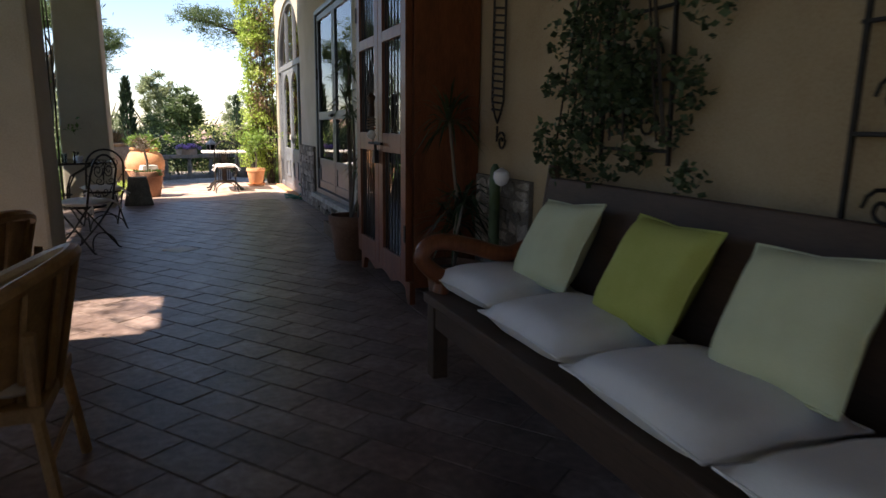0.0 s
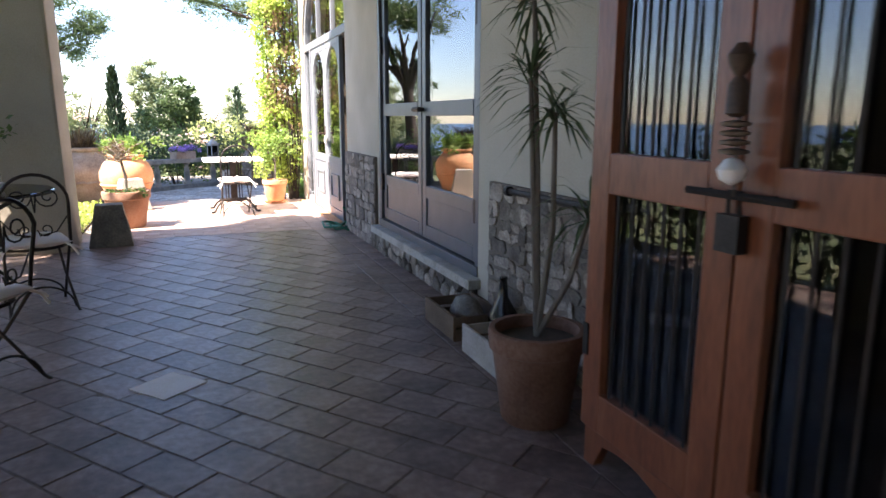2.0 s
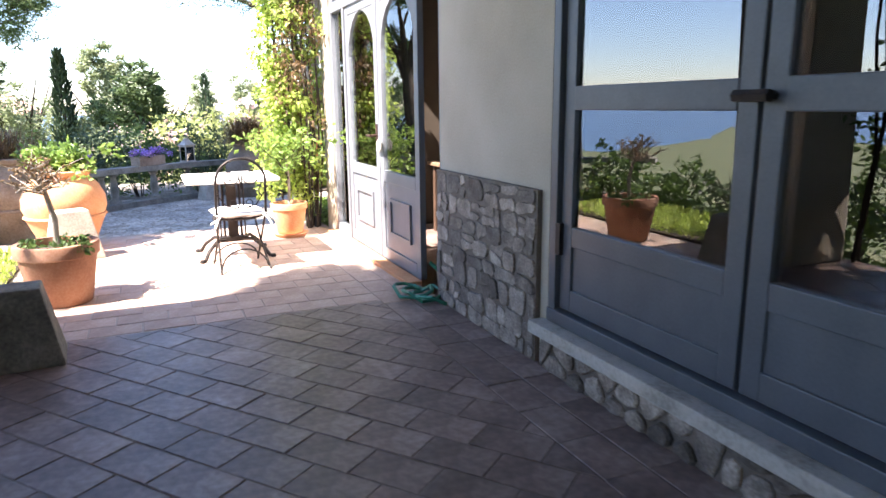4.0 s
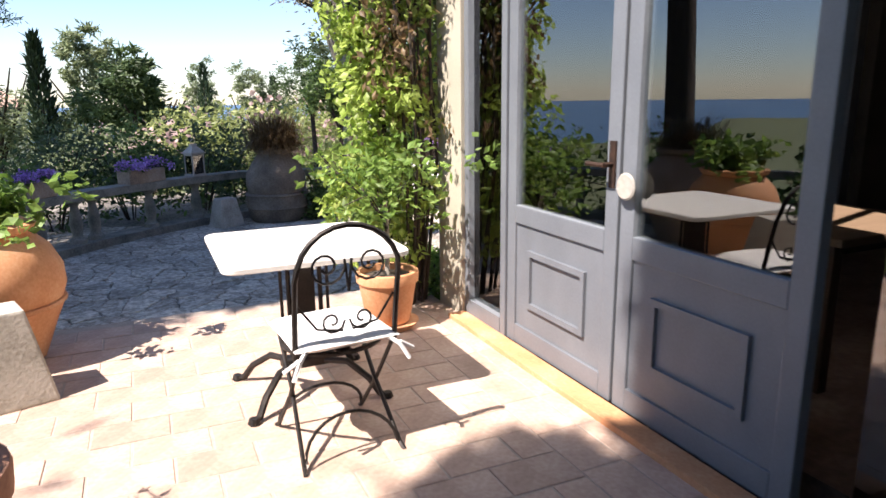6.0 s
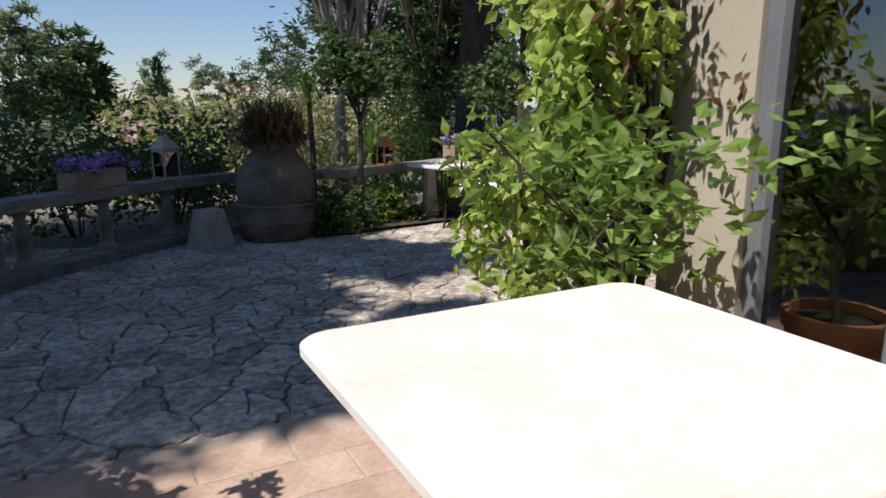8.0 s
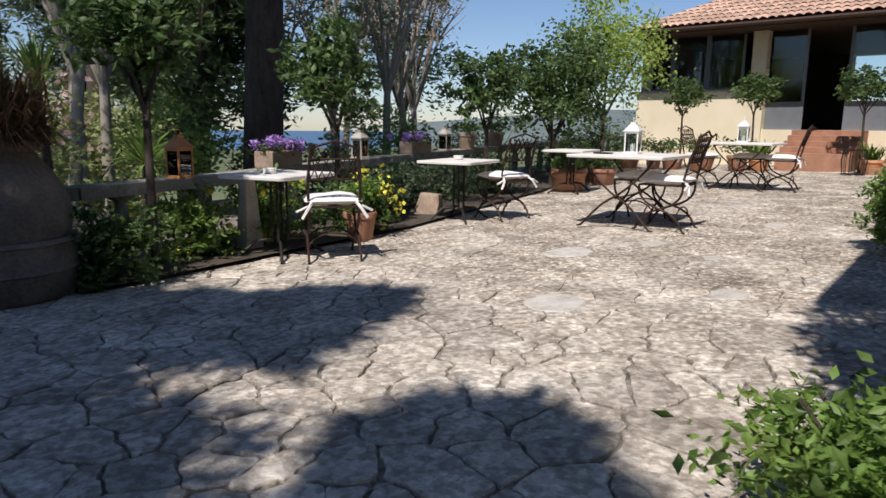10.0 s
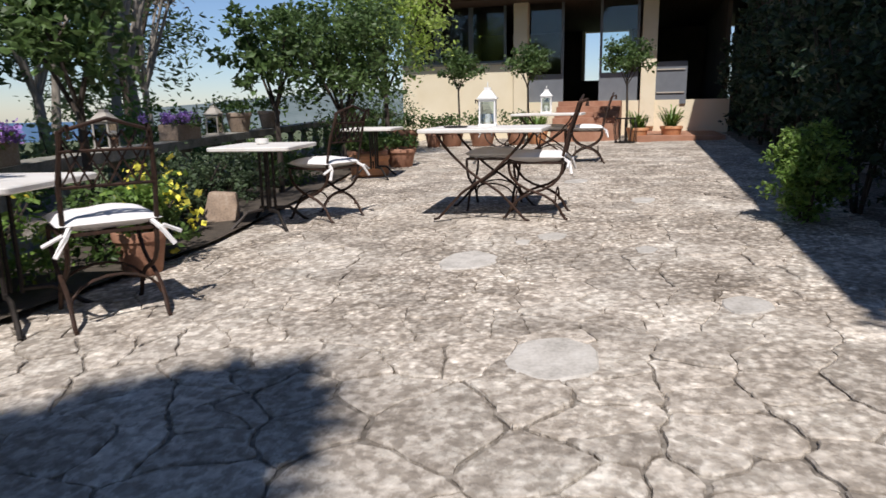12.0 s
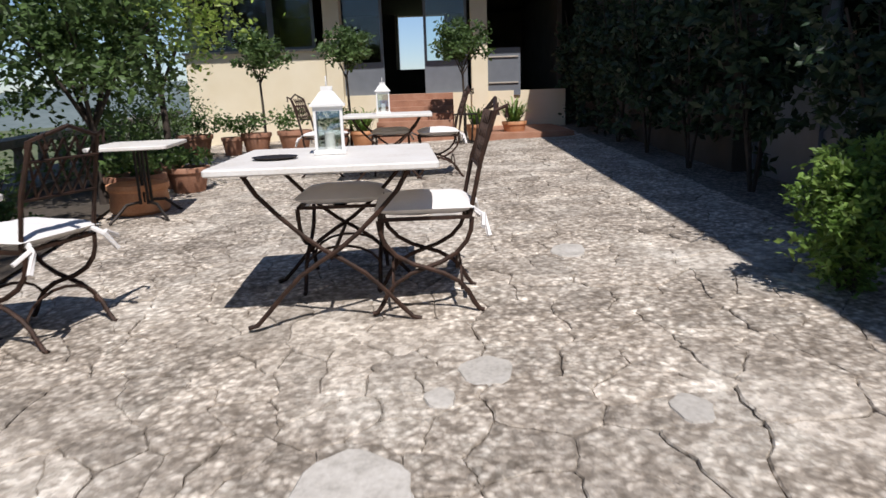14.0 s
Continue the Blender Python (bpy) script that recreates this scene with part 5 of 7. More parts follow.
def on_rail(x):
    """Place on the handrail over x, on the long side of the balustrade."""
    for (x0, y0), (x1, y1) in zip(RAIL, RAIL[1:]):
        if x0 <= x <= x1:
            y = y0 + (y1 - y0) * (x - x0) / (x1 - x0)
            return x, y, rail_top(x, y), math.degrees(math.atan2(y1 - y0, x1 - x0))


for x in (-0.25, 0.78, 5.05, 7.9):
    a, b, c, r = on_rail(x)
    flower_box(a, b, c, r, "terracotta flower box full of purple blossoms on the balustrade")
for x in (9.5, 10.6):
    a, b, c, r = on_rail(x)
    t = pot("flower_pot", a, b, c, 0.16, 0.24, "weathered flower pot with green plant on the balustrade", TERRA_OLD)
    leaf_mass("leaves", [(rng.gauss(0, 0.1), rng.gauss(0, 0.1), 0.33, 0.08) for _ in range(10)], 220, 0.06, rng, L_BUSH, t)


def lantern(x, y, z, rz, material, s, label, group="lanterns"):
    """A four-sided candle lantern with a hipped cap and a ring."""
    t = thing("lantern", label, "lantern", (x, y, z), rz, group)
    w, h = 0.17 * s, 0.25 * s
    part("base", M().box(0, 0, 0, w * 1.12, w * 1.12, 0.025 * s), material, t, bevel=0.004)
    for a in (-1, 1):
        for b in (-1, 1):
            part("post", M().box(a * w * 0.45, b * w * 0.45, 0.025 * s, 0.016 * s, 0.016 * s, h), material, t)
    part("frame_ring", M().box(0, w * 0.45, h, w, 0.018 * s, 0.025 * s).box(0, -w * 0.45, h, w, 0.018 * s, 0.025 * s).box(w * 0.45, 0, h, 0.018 * s, w * 0.8, 0.025 * s).box(-w * 0.45, 0, h, 0.018 * s, w * 0.8, 0.025 * s), material, t)
    part("cap", M().box(0, 0, h + 0.025 * s, w * 1.2, w * 1.2, 0.015 * s).box(0, 0, h + 0.04 * s, w * 1.1, w * 1.1, 0.07 * s, taper=0.42), material, t)
    part("chimney", M().box(0, 0, h + 0.11 * s, w * 0.4, w * 0.4, 0.03 * s), material, t)
    part("ring", M().tube([(0.03 * s * math.cos(radians(k)), 0, h + 0.165 * s + 0.03 * s * math.sin(radians(k))) for k in range(0, 361, 30)], 0.004 * s, 5), material, t)
    part("candle", M().lathe([(0.03 * s, 0.025 * s), (0.03 * s, 0.12 * s), (0.004, 0.125 * s)], 12), CUSHION_WHITE, t)
    g = M()
    for a in (-1, 1):
        g.box(a * w * 0.45, 0, 0.03 * s, 0.003, w * 0.8, h - 0.03 * s).box(0, a * w * 0.45, 0.03 * s, w * 0.8, 0.003, h - 0.03 * s)
    p = part("glazing", g, GLASS, t)
    p.visible_shadow = False
    return t


a, b, c, r = on_rail(3.8)
lantern(a, b - 0.02, c, 12, ORANGE, 0.85, "orange wooden lantern standing on the balustrade")
a, b, c, r = on_rail(1.42)
lantern(a, b, c, 30, GREYWOOD, 1.05, "grey weathered lantern standing on the balustrade corner")
for x in (6.55, 8.75):
    a, b, c, r = on_rail(x)
    lantern(a, b, c, 10, GREYWOOD, 0.85, "grey weathered wooden lantern standing on the balustrade")

# Weathered urn in the corner of the terrace.
UX, UY = 2.42, 18.95
US = 1.1
t = thing("stone_urn", "tall weathered urn planted with dry grass in the terrace corner", "urn", (UX, UY, ground_z(UX, UY)))
t.scale = (US, US, US * 0.97)
part("base", M().lathe([(0.3, 0), (0.34, 0.04), (0.36, 0.17), (0.375, 0.18), (0.36, 0.2), (0.37, 0.33), (0.385, 0.34), (0.37, 0.36)], 32), URN, t, smooth=True)
part("belly", M().lathe([(0.34, 0.36), (0.36, 0.45), (0.35, 0.58), (0.28, 0.72), (0.22, 0.8), (0.2, 0.84), (0.24, 0.87), (0.25, 0.9), (0.2, 0.9)], 32), URN, t, smooth=True)
gr = M()
for i in range(3200):
    a, L = rng.uniform(0, 6.28), rng.uniform(0.2, 0.4)
    p = Vector((rng.gauss(0, 0.1), rng.gauss(0, 0.1), 0.88))
    gr.blade(p, p + Vector((math.cos(a) * L, math.sin(a) * L, L * rng.uniform(-0.3, 1.25))), 0.008, 0.3)
part("grass", gr, L_DRY, t, "brown tufted grass")


# ---------------------------------------------------------------- tables and chairs of the stone terrace
def folding_table(x, y, w, d, h, rz, label, top=MARBLE, frame_mat=IRON_RUST):
    """Slab on two pairs of crossed, curved iron legs."""
    z = ground_z(x, y)
    t = thing("garden_table", label, "table", (x, y, z), rz, "garden tables")
    part("tabletop", rounded_top(w, d, 0.02, h - 0.03, h), top, t)
    for s in (-1, 1):
        xx = s * (w / 2 - 0.13)
        for q in (-1, 1):
            part("leg", M().tube([(xx + 0.008 * q, q * u * (d / 2 - 0.1), v * h - 0.03 * v) for u, v in ((0.95, 1.0), (0.8, 0.86), (0.58, 0.73), (0.33, 0.6), (0.1, 0.5), (-0.14, 0.42), (-0.38, 0.33), (-0.6, 0.21), (-0.78, 0.1), (-0.92, 0.02), (-1.02, 0.006))], 0.011, 6), frame_mat, t, smooth=True)
    part("crossbar", M().tube([(-w / 2 + 0.13, 0.0, h * 0.42), (w / 2 - 0.13, 0.0, h * 0.42)], 0.009, 6), frame_mat, t)
    for q in (-1, 1):
        part("top_rail", M().tube([(-w / 2 + 0.1, q * (d / 2 - 0.14), h - 0.04), (w / 2 - 0.1, q * (d / 2 - 0.14), h - 0.04)], 0.009, 5), frame_mat, t)
    return t


def pedestal_table(x, y, w, d, h, rz, label):
    t = thing("garden_table", label, "table", (x, y, ground_z(x, y)), rz, "garden tables")
    part("tabletop", rounded_top(w, d, 0.05, h - 0.03, h), MARBLE, t)
    for s in (-1, 1):
        for q in (-1, 1):
            part("post", M().tube([(s * 0.06, q * 0.03, 0.12), (s * 0.06, q * 0.03, h - 0.03)], 0.012, 6), IRON, t)
            part("leg", M().tube([(s * 0.06, q * 0.03, 0.14), (s * 0.15, q * 0.12, 0.13), (s * 0.24, q * 0.2, 0.03), (s * 0.28, q * 0.23, 0.0)], 0.013, 6), IRON, t, smooth=True)
    return t


S_CURVE = [(0.2, 0.42), (0.195, 0.365), (0.175, 0.315), (0.13, 0.265), (0.06, 0.225), (0.0, 0.205), (-0.07, 0.18), (-0.135, 0.14), (-0.175, 0.095), (-0.2, 0.045), (-0.225, 0.01), (-0.245, 0.006)]


def curl_chair(x, y, rz, label, cushion=True, back=True):
    """Iron chair on crossed, curved side legs with a lattice back; it faces +y."""
    z = ground_z(x, y)
    t = thing("iron_chair", label, "chair", (x, y, z), rz, "iron chairs of the stone terrace")
    for s in (-1, 1):
        for e in (-1, 1):
            part("leg", M().tube([(s * (0.19 + 0.006 * e), e * u, z1) for u, z1 in S_CURVE], 0.011, 6), IRON_RUST, t, smooth=True)
    for yy in (-0.15, 0.15):
        part("stretcher", M().tube([(0.19 * math.cos(radians(a)), yy, 0.1 + 0.12 * math.sin(radians(a))) for a in range(0, 181, 20)], 0.007, 5), IRON_RUST, t)
    part("seat_frame", M().span(-0.2, -0.2, 0.415, 0.2, -0.18, 0.43).span(-0.2, 0.18, 0.415, 0.2, 0.2, 0.43).span(-0.2, -0.18, 0.415, -0.18, 0.18, 0.43).span(0.18, -0.18, 0.415, 0.2, 0.18, 0.43).span(-0.03, -0.18, 0.417, 0.03, 0.18, 0.428), IRON_RUST, t)
    if back:
        for s in (-1, 1):
            part("back_post", M().tube([(s * 0.19, -0.19, 0.42), (s * 0.19, -0.24, 0.65), (s * 0.17, -0.31, 0.86), (s * 0.15, -0.36, 0.88), (s * 0.15, -0.36, 0.83)], 0.011, 6), IRON_RUST, t, smooth=True)
        lat = M()
        for k in range(7):
            u = -0.18 + 0.06 * k
            for e in (-0.12, 0.12):
                lat.tube([(u, -0.24, 0.63), (max(-0.18, min(0.18, u + e)), -0.3, 0.86)], 0.0055, 4)
        lat.tube([(-0.19, -0.24, 0.63), (0.19, -0.24, 0.63)], 0.008, 5).tube([(-0.18, -0.29, 0.78), (0.18, -0.29, 0.78)], 0.007, 5).tube([(-0.17, -0.31, 0.86), (0, -0.33, 0.91), (0.17, -0.31, 0.86)], 0.009, 5)
        part("back_lattice", lat, IRON_RUST, t, "rusty lattice back")
    if cushion:
        c = thing("chair_cushion", "white padded seat cushion with ties on an iron chair", "cushion", (x, y, z + 0.465), rz, "chair cushions")
        part("cover", cushion_mesh(0.43, 0.43, 0.085, 0.03, int(x * 5)), CUSHION_WHITE, c, smooth=True)
        for s in (-1, 1):
            part("tie", M().tube([(s * 0.16, -0.19, 0.0), (s * 0.19, -0.25, -0.04), (s * 0.24, -0.27, -0.12)], 0.012, 5).tube([(s * 0.2, -0.25, -0.03), (s * 0.28, -0.24, -0.07)], 0.01, 5), CUSHION_WHITE, c)
    return t


folding_table(7.24, 17.1, 0.98, 0.92, 0.69, 4, "pale slab table on crossed rusty iron legs in full sun")
curl_chair(7.16, 16.69, 3, "rusty iron chair with lattice back and white cushion")
curl_chair(7.55, 17.12, 92, "low rusty iron stool with a pale cushion under the table", back=False)
folding_table(11.3, 17.2, 0.98, 0.92, 0.67, 2, "pale slab table on iron legs near the steps")
curl_chair(11.22, 16.68, 5, "rusty iron chair with lattice back and white cushion near the steps")
curl_chair(11.75, 17.95, 170, "rusty iron chair with lattice back near the steps")
curl_chair(11.6, 17.2, 92, "low rusty iron stool with a pale cushion under the far table", back=False)
pedestal_table(4.28, 18.7, 0.72, 0.62, 0.66, 15, "small pale table on iron posts beside the balustrade")
curl_chair(4.46, 18.28, -35, "rusty iron chair with lattice back and white cushion by the balustrade")
pedestal_table(6.62, 18.74, 0.8, 0.62, 0.64, 12, "small pale table on iron posts beside the balustrade")
curl_chair(6.98, 18.42, -15, "rusty iron chair with lattice back and white cushion by the balustrade")
pedestal_table(9.75, 19.15, 0.85, 0.62, 0.62, 10, "small weathered table on iron posts beside terracotta planters")
lantern(7.3, 17.12, ground_z(7.3, 17.1) + 0.69, 8, WHITE, 0.78, "white painted metal lantern standing on the slab table")
lantern(11.35, 17.25, ground_z(11.35, 17.25) + 0.67, 5, WHITE, 0.82, "white painted metal lantern standing on the far slab table")
for x, y, h in ((4.2, 18.7, 0.66), (6.68, 18.8, 0.64)):
    t = thing("candle_cup", "small white cup standing on a garden table", "cup", (x, y, ground_z(x, y) + h))
    part("bowl", M().lathe([(0.035, 0), (0.05, 0.01), (0.055, 0.045), (0.048, 0.045), (0.04, 0.012)], 16), WHITE, t, smooth=True)
t = thing("ashtray", "grey slate ashtray lying on the slab table", "ashtray", (7.1, 17.33, ground_z(7.1, 17.3) + 0.69), 20)
part("dish", M().lathe([(0.07, 0), (0.1, 0.02), (0.09, 0.02), (0.06, 0.008)], 20), IRON, t, smooth=True)
rk = M()
rk.box(0, 0, 0, 0.4, 0.3, 0.27, 12, 0.72)
t = tagged(part("boulder", rk, TERRA_OLD, None, "", False, 0.025), "rough stone block lying beside the garden bed", "stone")
t.matrix_basis = pose(6.78, 19.3, ground_z(6.78, 19.3) - 0.02, 4, 6, 20)
t = thing("stone_post", "tapered pale stone post leaning in the garden bed", "stone post", (4.25, 19.08, ground_z(4.25, 19.08)))
part("shaft", M().box(0, 0, 0, 0.17, 0.17, 0.64, taper=0.5), STONE, t, bevel=0.01)

t = pot("flower_pot", 5.15, 18.7, ground_z(5.15, 18.7), 0.15, 0.26, "terracotta pot with yellow flowers behind an iron chair", TERRA_DULL)
leaf_mass("leaves", [(rng.gauss(0.06, 0.13), rng.gauss(0, 0.1), 0.4 + rng.uniform(-0.06, 0.14), 0.09) for _ in range(16)], 420, 0.055, rng, L_IVY, t)
leaf_mass("blossoms", [(rng.gauss(0.1, 0.16), rng.gauss(0, 0.12), 0.45 + rng.uniform(-0.05, 0.18), 0.06) for _ in range(10)], 60, 0.04, rng, YELLOW, t, 0.9)
# Terracotta planters and pots along the balustrade and at the steps.
for x, y, r, h in ((10.35, 19.5, 0.27, 0.3), (10.75, 19.62, 0.2, 0.24), (11.1, 19.3, 0.22, 0.26), (11.5, 19.75, 0.24, 0.3)):
    t = pot("planter", x, y, ground_z(x, y), r, h, "wide terracotta planter standing on the flagstones", TERRA_DULL, group="terracotta planters")
    leaf_mass("leaves", [(rng.gauss(0, r * 0.5), rng.gauss(0, r * 0.5), h + 0.1, 0.1) for _ in range(12)], 240, 0.07, rng, L_BUSH, t)
t = thing("terracotta_bowl", "carved terracotta bowl upside down beside the planters", "bowl", (10.0, 19.32, ground_z(10, 19.3)))
part("body", M().lathe([(0.22, 0), (0.25, 0.03), (0.24, 0.2), (0.26, 0.22), (0.26, 0.26), (0.2, 0.27)], 24), TERRA, t, smooth=True)
for k, pr in enumerate((0.2, 0.27, 0.24, 0.17, 0.29)):
    x, y = 14.95 - 0.13 * (k % 2), 18.35 + 0.55 * k + 0.1 * (k % 3)
    t = pot("planter", x, y, ground_z(x, y), pr, 0.2 + 0.5 * pr, "terracotta planter in the row along the cream wall", TERRA_DULL, group="terracotta planters")
    leaf_mass("leaves", [(rng.gauss(0, 0.13), rng.gauss(0, 0.13), 0.4 + rng.uniform(0, 0.9 * pr), 0.13) for _ in range(14)], 300, 0.07, rng, L_BUSH if k % 2 else L_LEMON, t)
for x, y, s in ((15.15, 15.5, 1.0), (14.95, 16.1, 0.8), (15.0, 17.95, 1.0)):
    t = pot("potted_agapanthus", x, y, ground_z(x, y), 0.2, 0.25, "strap-leaved plant in a terracotta pot beside the steps", group="pots beside the steps")
    gr = M()
    for i in range(110):
        a, L = rng.uniform(0, 6.28), rng.uniform(0.3, 0.55) * s
        gr.blade((rng.gauss(0, 0.05), rng.gauss(0, 0.05), 0.22), (math.cos(a) * L * 0.8, math.sin(a) * L * 0.8, 0.25 + L * rng.uniform(0.2, 0.8)), 0.025, 0.25)
    part("leaves", gr, L_IVY, t)
structure("terracotta_ledge", M().span(14.75, 14.6, -0.1, 17.05, 16.1, 0.2), TERRA_DULL, "low terracotta tiled ledge beside the steps", "ledge", bevel=0.01)
t = thing("iron_cage", "small dark iron basket standing beside the steps", "basket", (14.55, 16.3, ground_z(14.55, 16.3)))
for k in range(12):
    a = radians(30 * k)
    part("bar", M().tube([(0.17 * math.cos(a), 0.17 * math.sin(a), 0), (0.2 * math.cos(a), 0.2 * math.sin(a), 0.25), (0.17 * math.cos(a), 0.17 * math.sin(a), 0.45)], 0.008, 4), IRON, t)
for z in (0.44, 0.02):
    part("hoop", M().tube([(0.18 * math.cos(radians(a)), 0.18 * math.sin(radians(a)), z) for a in range(0, 361, 30)], 0.01, 4), IRON, t)


# ---------------------------------------------------------------- trees and shrubs
def crown(m, rng, cx, cy, cz, rx, rz_, clumps, per, leaf, aspect=0.45, shell=0.55):
    """Leaves in clumps spread over an uneven crown."""
    for i in range(clumps):
        d = Vector((rng.gauss(0, 1), rng.gauss(0, 1), rng.gauss(0, 1))).normalized() * rng.uniform(shell, 1.08)
        px, py, pz = cx + d.x * rx, cy + d.y * rx, cz + d.z * rz_
        r = rx * rng.uniform(0.14, 0.3)
        for j in range(per):
            e = Vector((rng.gauss(0, 0.5), rng.gauss(0, 0.5), rng.gauss(0, 0.35)))
            m.leaf((px + e.x * r, py + e.y * r, pz + e.z * r), leaf * rng.uniform(0.6, 1.3), rng, aspect)


def limbs(t, rng, h, fork, spread, r, n=6, material=BARK, bend=0.1):
    part("trunk", M().tube([(0, 0, -0.3), (bend * 0.5, 0, fork * 0.5), (bend, 0.02, fork)], r, 10, r * 0.7), material, t, smooth=True)
    for i in range(n):
        b = M()
        a = 6.28 * i / n + rng.uniform(-0.4, 0.4)
        s = spread * rng.uniform(0.6, 1.0)
        p0 = Vector((bend, 0.02, fork * rng.uniform(0.9, 1.0)))
        p1 = p0 + Vector((math.cos(a) * s * 0.5, math.sin(a) * s * 0.5, (h - fork) * 0.45))
        p2 = p0 + Vector((math.cos(a) * s, math.sin(a) * s, (h - fork) * rng.uniform(0.6, 0.95)))
        b.tube([p0, p1, p2], r * 0.5, 6, r * 0.12)
        for k in range(2):
            b.tube([p1, p1.lerp(p2, 0.6) + Vector((rng.gauss(0, 0.2 * s), rng.gauss(0, 0.2 * s), 0.1 * s))], r * 0.22, 5, r * 0.08)
        part("limb", b, material, t)


def standard_tree(x, y, z, fork, rx, top, label, leaf=0.085, n=(66, 34), material=L_LEMON, seed=1, r=0.035):
    """Small clipped citrus on a bare stem."""
    q = random.Random(seed)
    t = thing("citrus_tree", label, "tree", (x, y, z), 0, "standard citrus trees")
    limbs(t, q, top, fork, rx * 0.8, r, 5, BARK, 0.03)
    m = M()
    crown(m, q, 0, 0, (fork + top) / 2 + 0.1, rx, (top - fork) * 0.5, n[0], n[1], leaf, 0.55, 0.3)
    part("crown", m, material, t)
    return t


GZ = ground_z
standard_tree(3.28, 18.8, GZ(3.3, 18.8), 1.2, 0.45, 2.02, "standard citrus tree with dark glossy crown beside the lantern", seed=11)
standard_tree(5.32, 19.2, GZ(5.3, 19.2), 1.0, 0.46, 1.85, "standard citrus tree with round crown behind a table", seed=12)
standard_tree(8.3, 19.62, GZ(8.3, 19.6), 0.95, 0.5, 1.9, "standard citrus tree with dark crown beside the balustrade", seed=13)
standard_tree(10.4, 19.85, GZ(10.4, 19.8), 0.75, 0.95, 2.3, "spreading citrus tree with light green crown", 0.09, (150, 38), L_LEMON, 14, 0.05)
standard_tree(12.6, 20.1, GZ(12.6, 20.1), 1.1, 1.15, 3.2, "airy spreading tree with bright green leaves beside the balustrade", 0.085, (170, 34), L_CLIMB, 15, 0.05)
for x, y, sd, lab in ((15.1, 18.15, 16, "round-headed potted citrus beside the steps"), (15.1, 16.3, 17, "round-headed potted citrus beside the steps"), (14.95, 19.5, 18, "round-headed citrus against the cream wall")):
    standard_tree(x, y, GZ(x, y), 1.12, 0.46, 1.75, lab, 0.08, (60, 30), L_LEMON, sd, 0.025)


def shrub(x, y, z, rx, h, label, material, leaf, n, seed, blossoms=None, nb=0, category="shrub"):
    q = random.Random(seed)
    t = thing("shrub", label, category, (x, y, z), 0)
    for i in range(5):
        a = q.uniform(0, 6.28)
        part("stem", M().tube([(0, 0, -0.15), (math.cos(a) * rx * 0.35, math.sin(a) * rx * 0.35, h * 0.45), (math.cos(a) * rx * 0.7, math.sin(a) * rx * 0.7, h * 0.8)], 0.014, 5, 0.005), BARK, t)
    m = M()
    crown(m, q, 0, 0, h * 0.52, rx, h * 0.5, n // 26, 26, leaf, 0.5, 0.25)
    part("leaves", m, material, t)
    if blossoms:
        m = M()
        crown(m, q, 0, 0, h * 0.6, rx * 1.04, h * 0.5, nb // 14, 14, 0.05 if rx < 1.5 else 0.14, 0.9, 0.8)
        part("blossoms", m, blossoms, t)
    return t


# Spiky plants below the balustrade.
for k, (x, y, h) in enumerate(((2.7, 20.6, 0.9), (3.5, 21.2, 1.5), (4.3, 20.9, 0.8))):
    q = random.Random(400 + k)
    z = land_z(x, y)
    t = thing("spiky_plant", "spiky green palm-leaved plant behind the balustrade", "plant", (x, y, z), 0, "spiky plants")
    part("trunk", M().tube([(0, 0, -0.1), (0.02, 0, h * 0.5), (0, 0.02, h)], 0.05, 7, 0.035), BARK, t, smooth=True)
    gr = M()
    for i in range(90):
        a, el, L = q.uniform(0, 6.28), q.uniform(-0.4, 1.3), q.uniform(0.4, 0.6)
        gr.blade((0, 0, h), (math.cos(a) * math.cos(el) * L, math.sin(a) * math.cos(el) * L, h + math.sin(el) * L), 0.028, 0.1)
    part("leaves", gr, L_PALE if k == 0 else L_IVY, t)
# Climber at the house corner.
t = thing("climbing_vine", "bright green climber covering the house corner above a lemon pot", "climbing plant", (2.45, 14.1, 0))
q = random.Random(3)
for i in range(16):
    x, y = q.uniform(-0.45, 0.1), q.uniform(-0.25, 0.0)
    part("stem", M().tube([(x * 0.6, y * 0.5, -0.15), (x * 0.9 + q.gauss(0, 0.06), y + q.gauss(0, 0.06), 1.0), (x + q.gauss(0, 0.08), y, 2.2), (x, y, 3.8)], 0.014, 5, 0.006), BARK, t)
cl = [(max(-0.5, min(0.25, q.gauss(-0.22, 0.2))), max(-0.3, min(0.02, q.gauss(-0.1, 0.12))), q.uniform(0.35, 4.0), 0.15) for _ in range(150)]
leaf_mass("leaves", cl, 12500, 0.062, q, L_CLIMB, t, 0.6, droop=(0, 0, -0.3))
leaf_mass("dry_leaves", [(q.gauss(-0.16, 0.13), q.gauss(-0.24, 0.08), q.uniform(1.2, 3.6), 0.12) for _ in range(60)], 1500, 0.06, q, L_DRY, t, 0.5, droop=(0, 0, -0.8))
shrub(2.74, 14.38, GZ(2.7, 14.4), 0.38, 0.4, "leafy yellow-green shrub at the house corner", L_IVY, 0.045, 4200, 21)
shrub(3.4, 14.2, GZ(3.4, 14.2), 0.3, 0.4, "leafy shrub in the shade of the house wall", L_DARKIVY, 0.06, 900, 22)
shrub(6.98, 14.86, GZ(7, 14.86), 0.25, 0.64, "upright sunlit leafy shrub by the shaded house wall", L_IVY, 0.042, 5200, 23)
# Near-black leaf colour carries the wall's shade for these shrubs.
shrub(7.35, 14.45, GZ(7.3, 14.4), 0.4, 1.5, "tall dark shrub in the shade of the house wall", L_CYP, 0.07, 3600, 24)
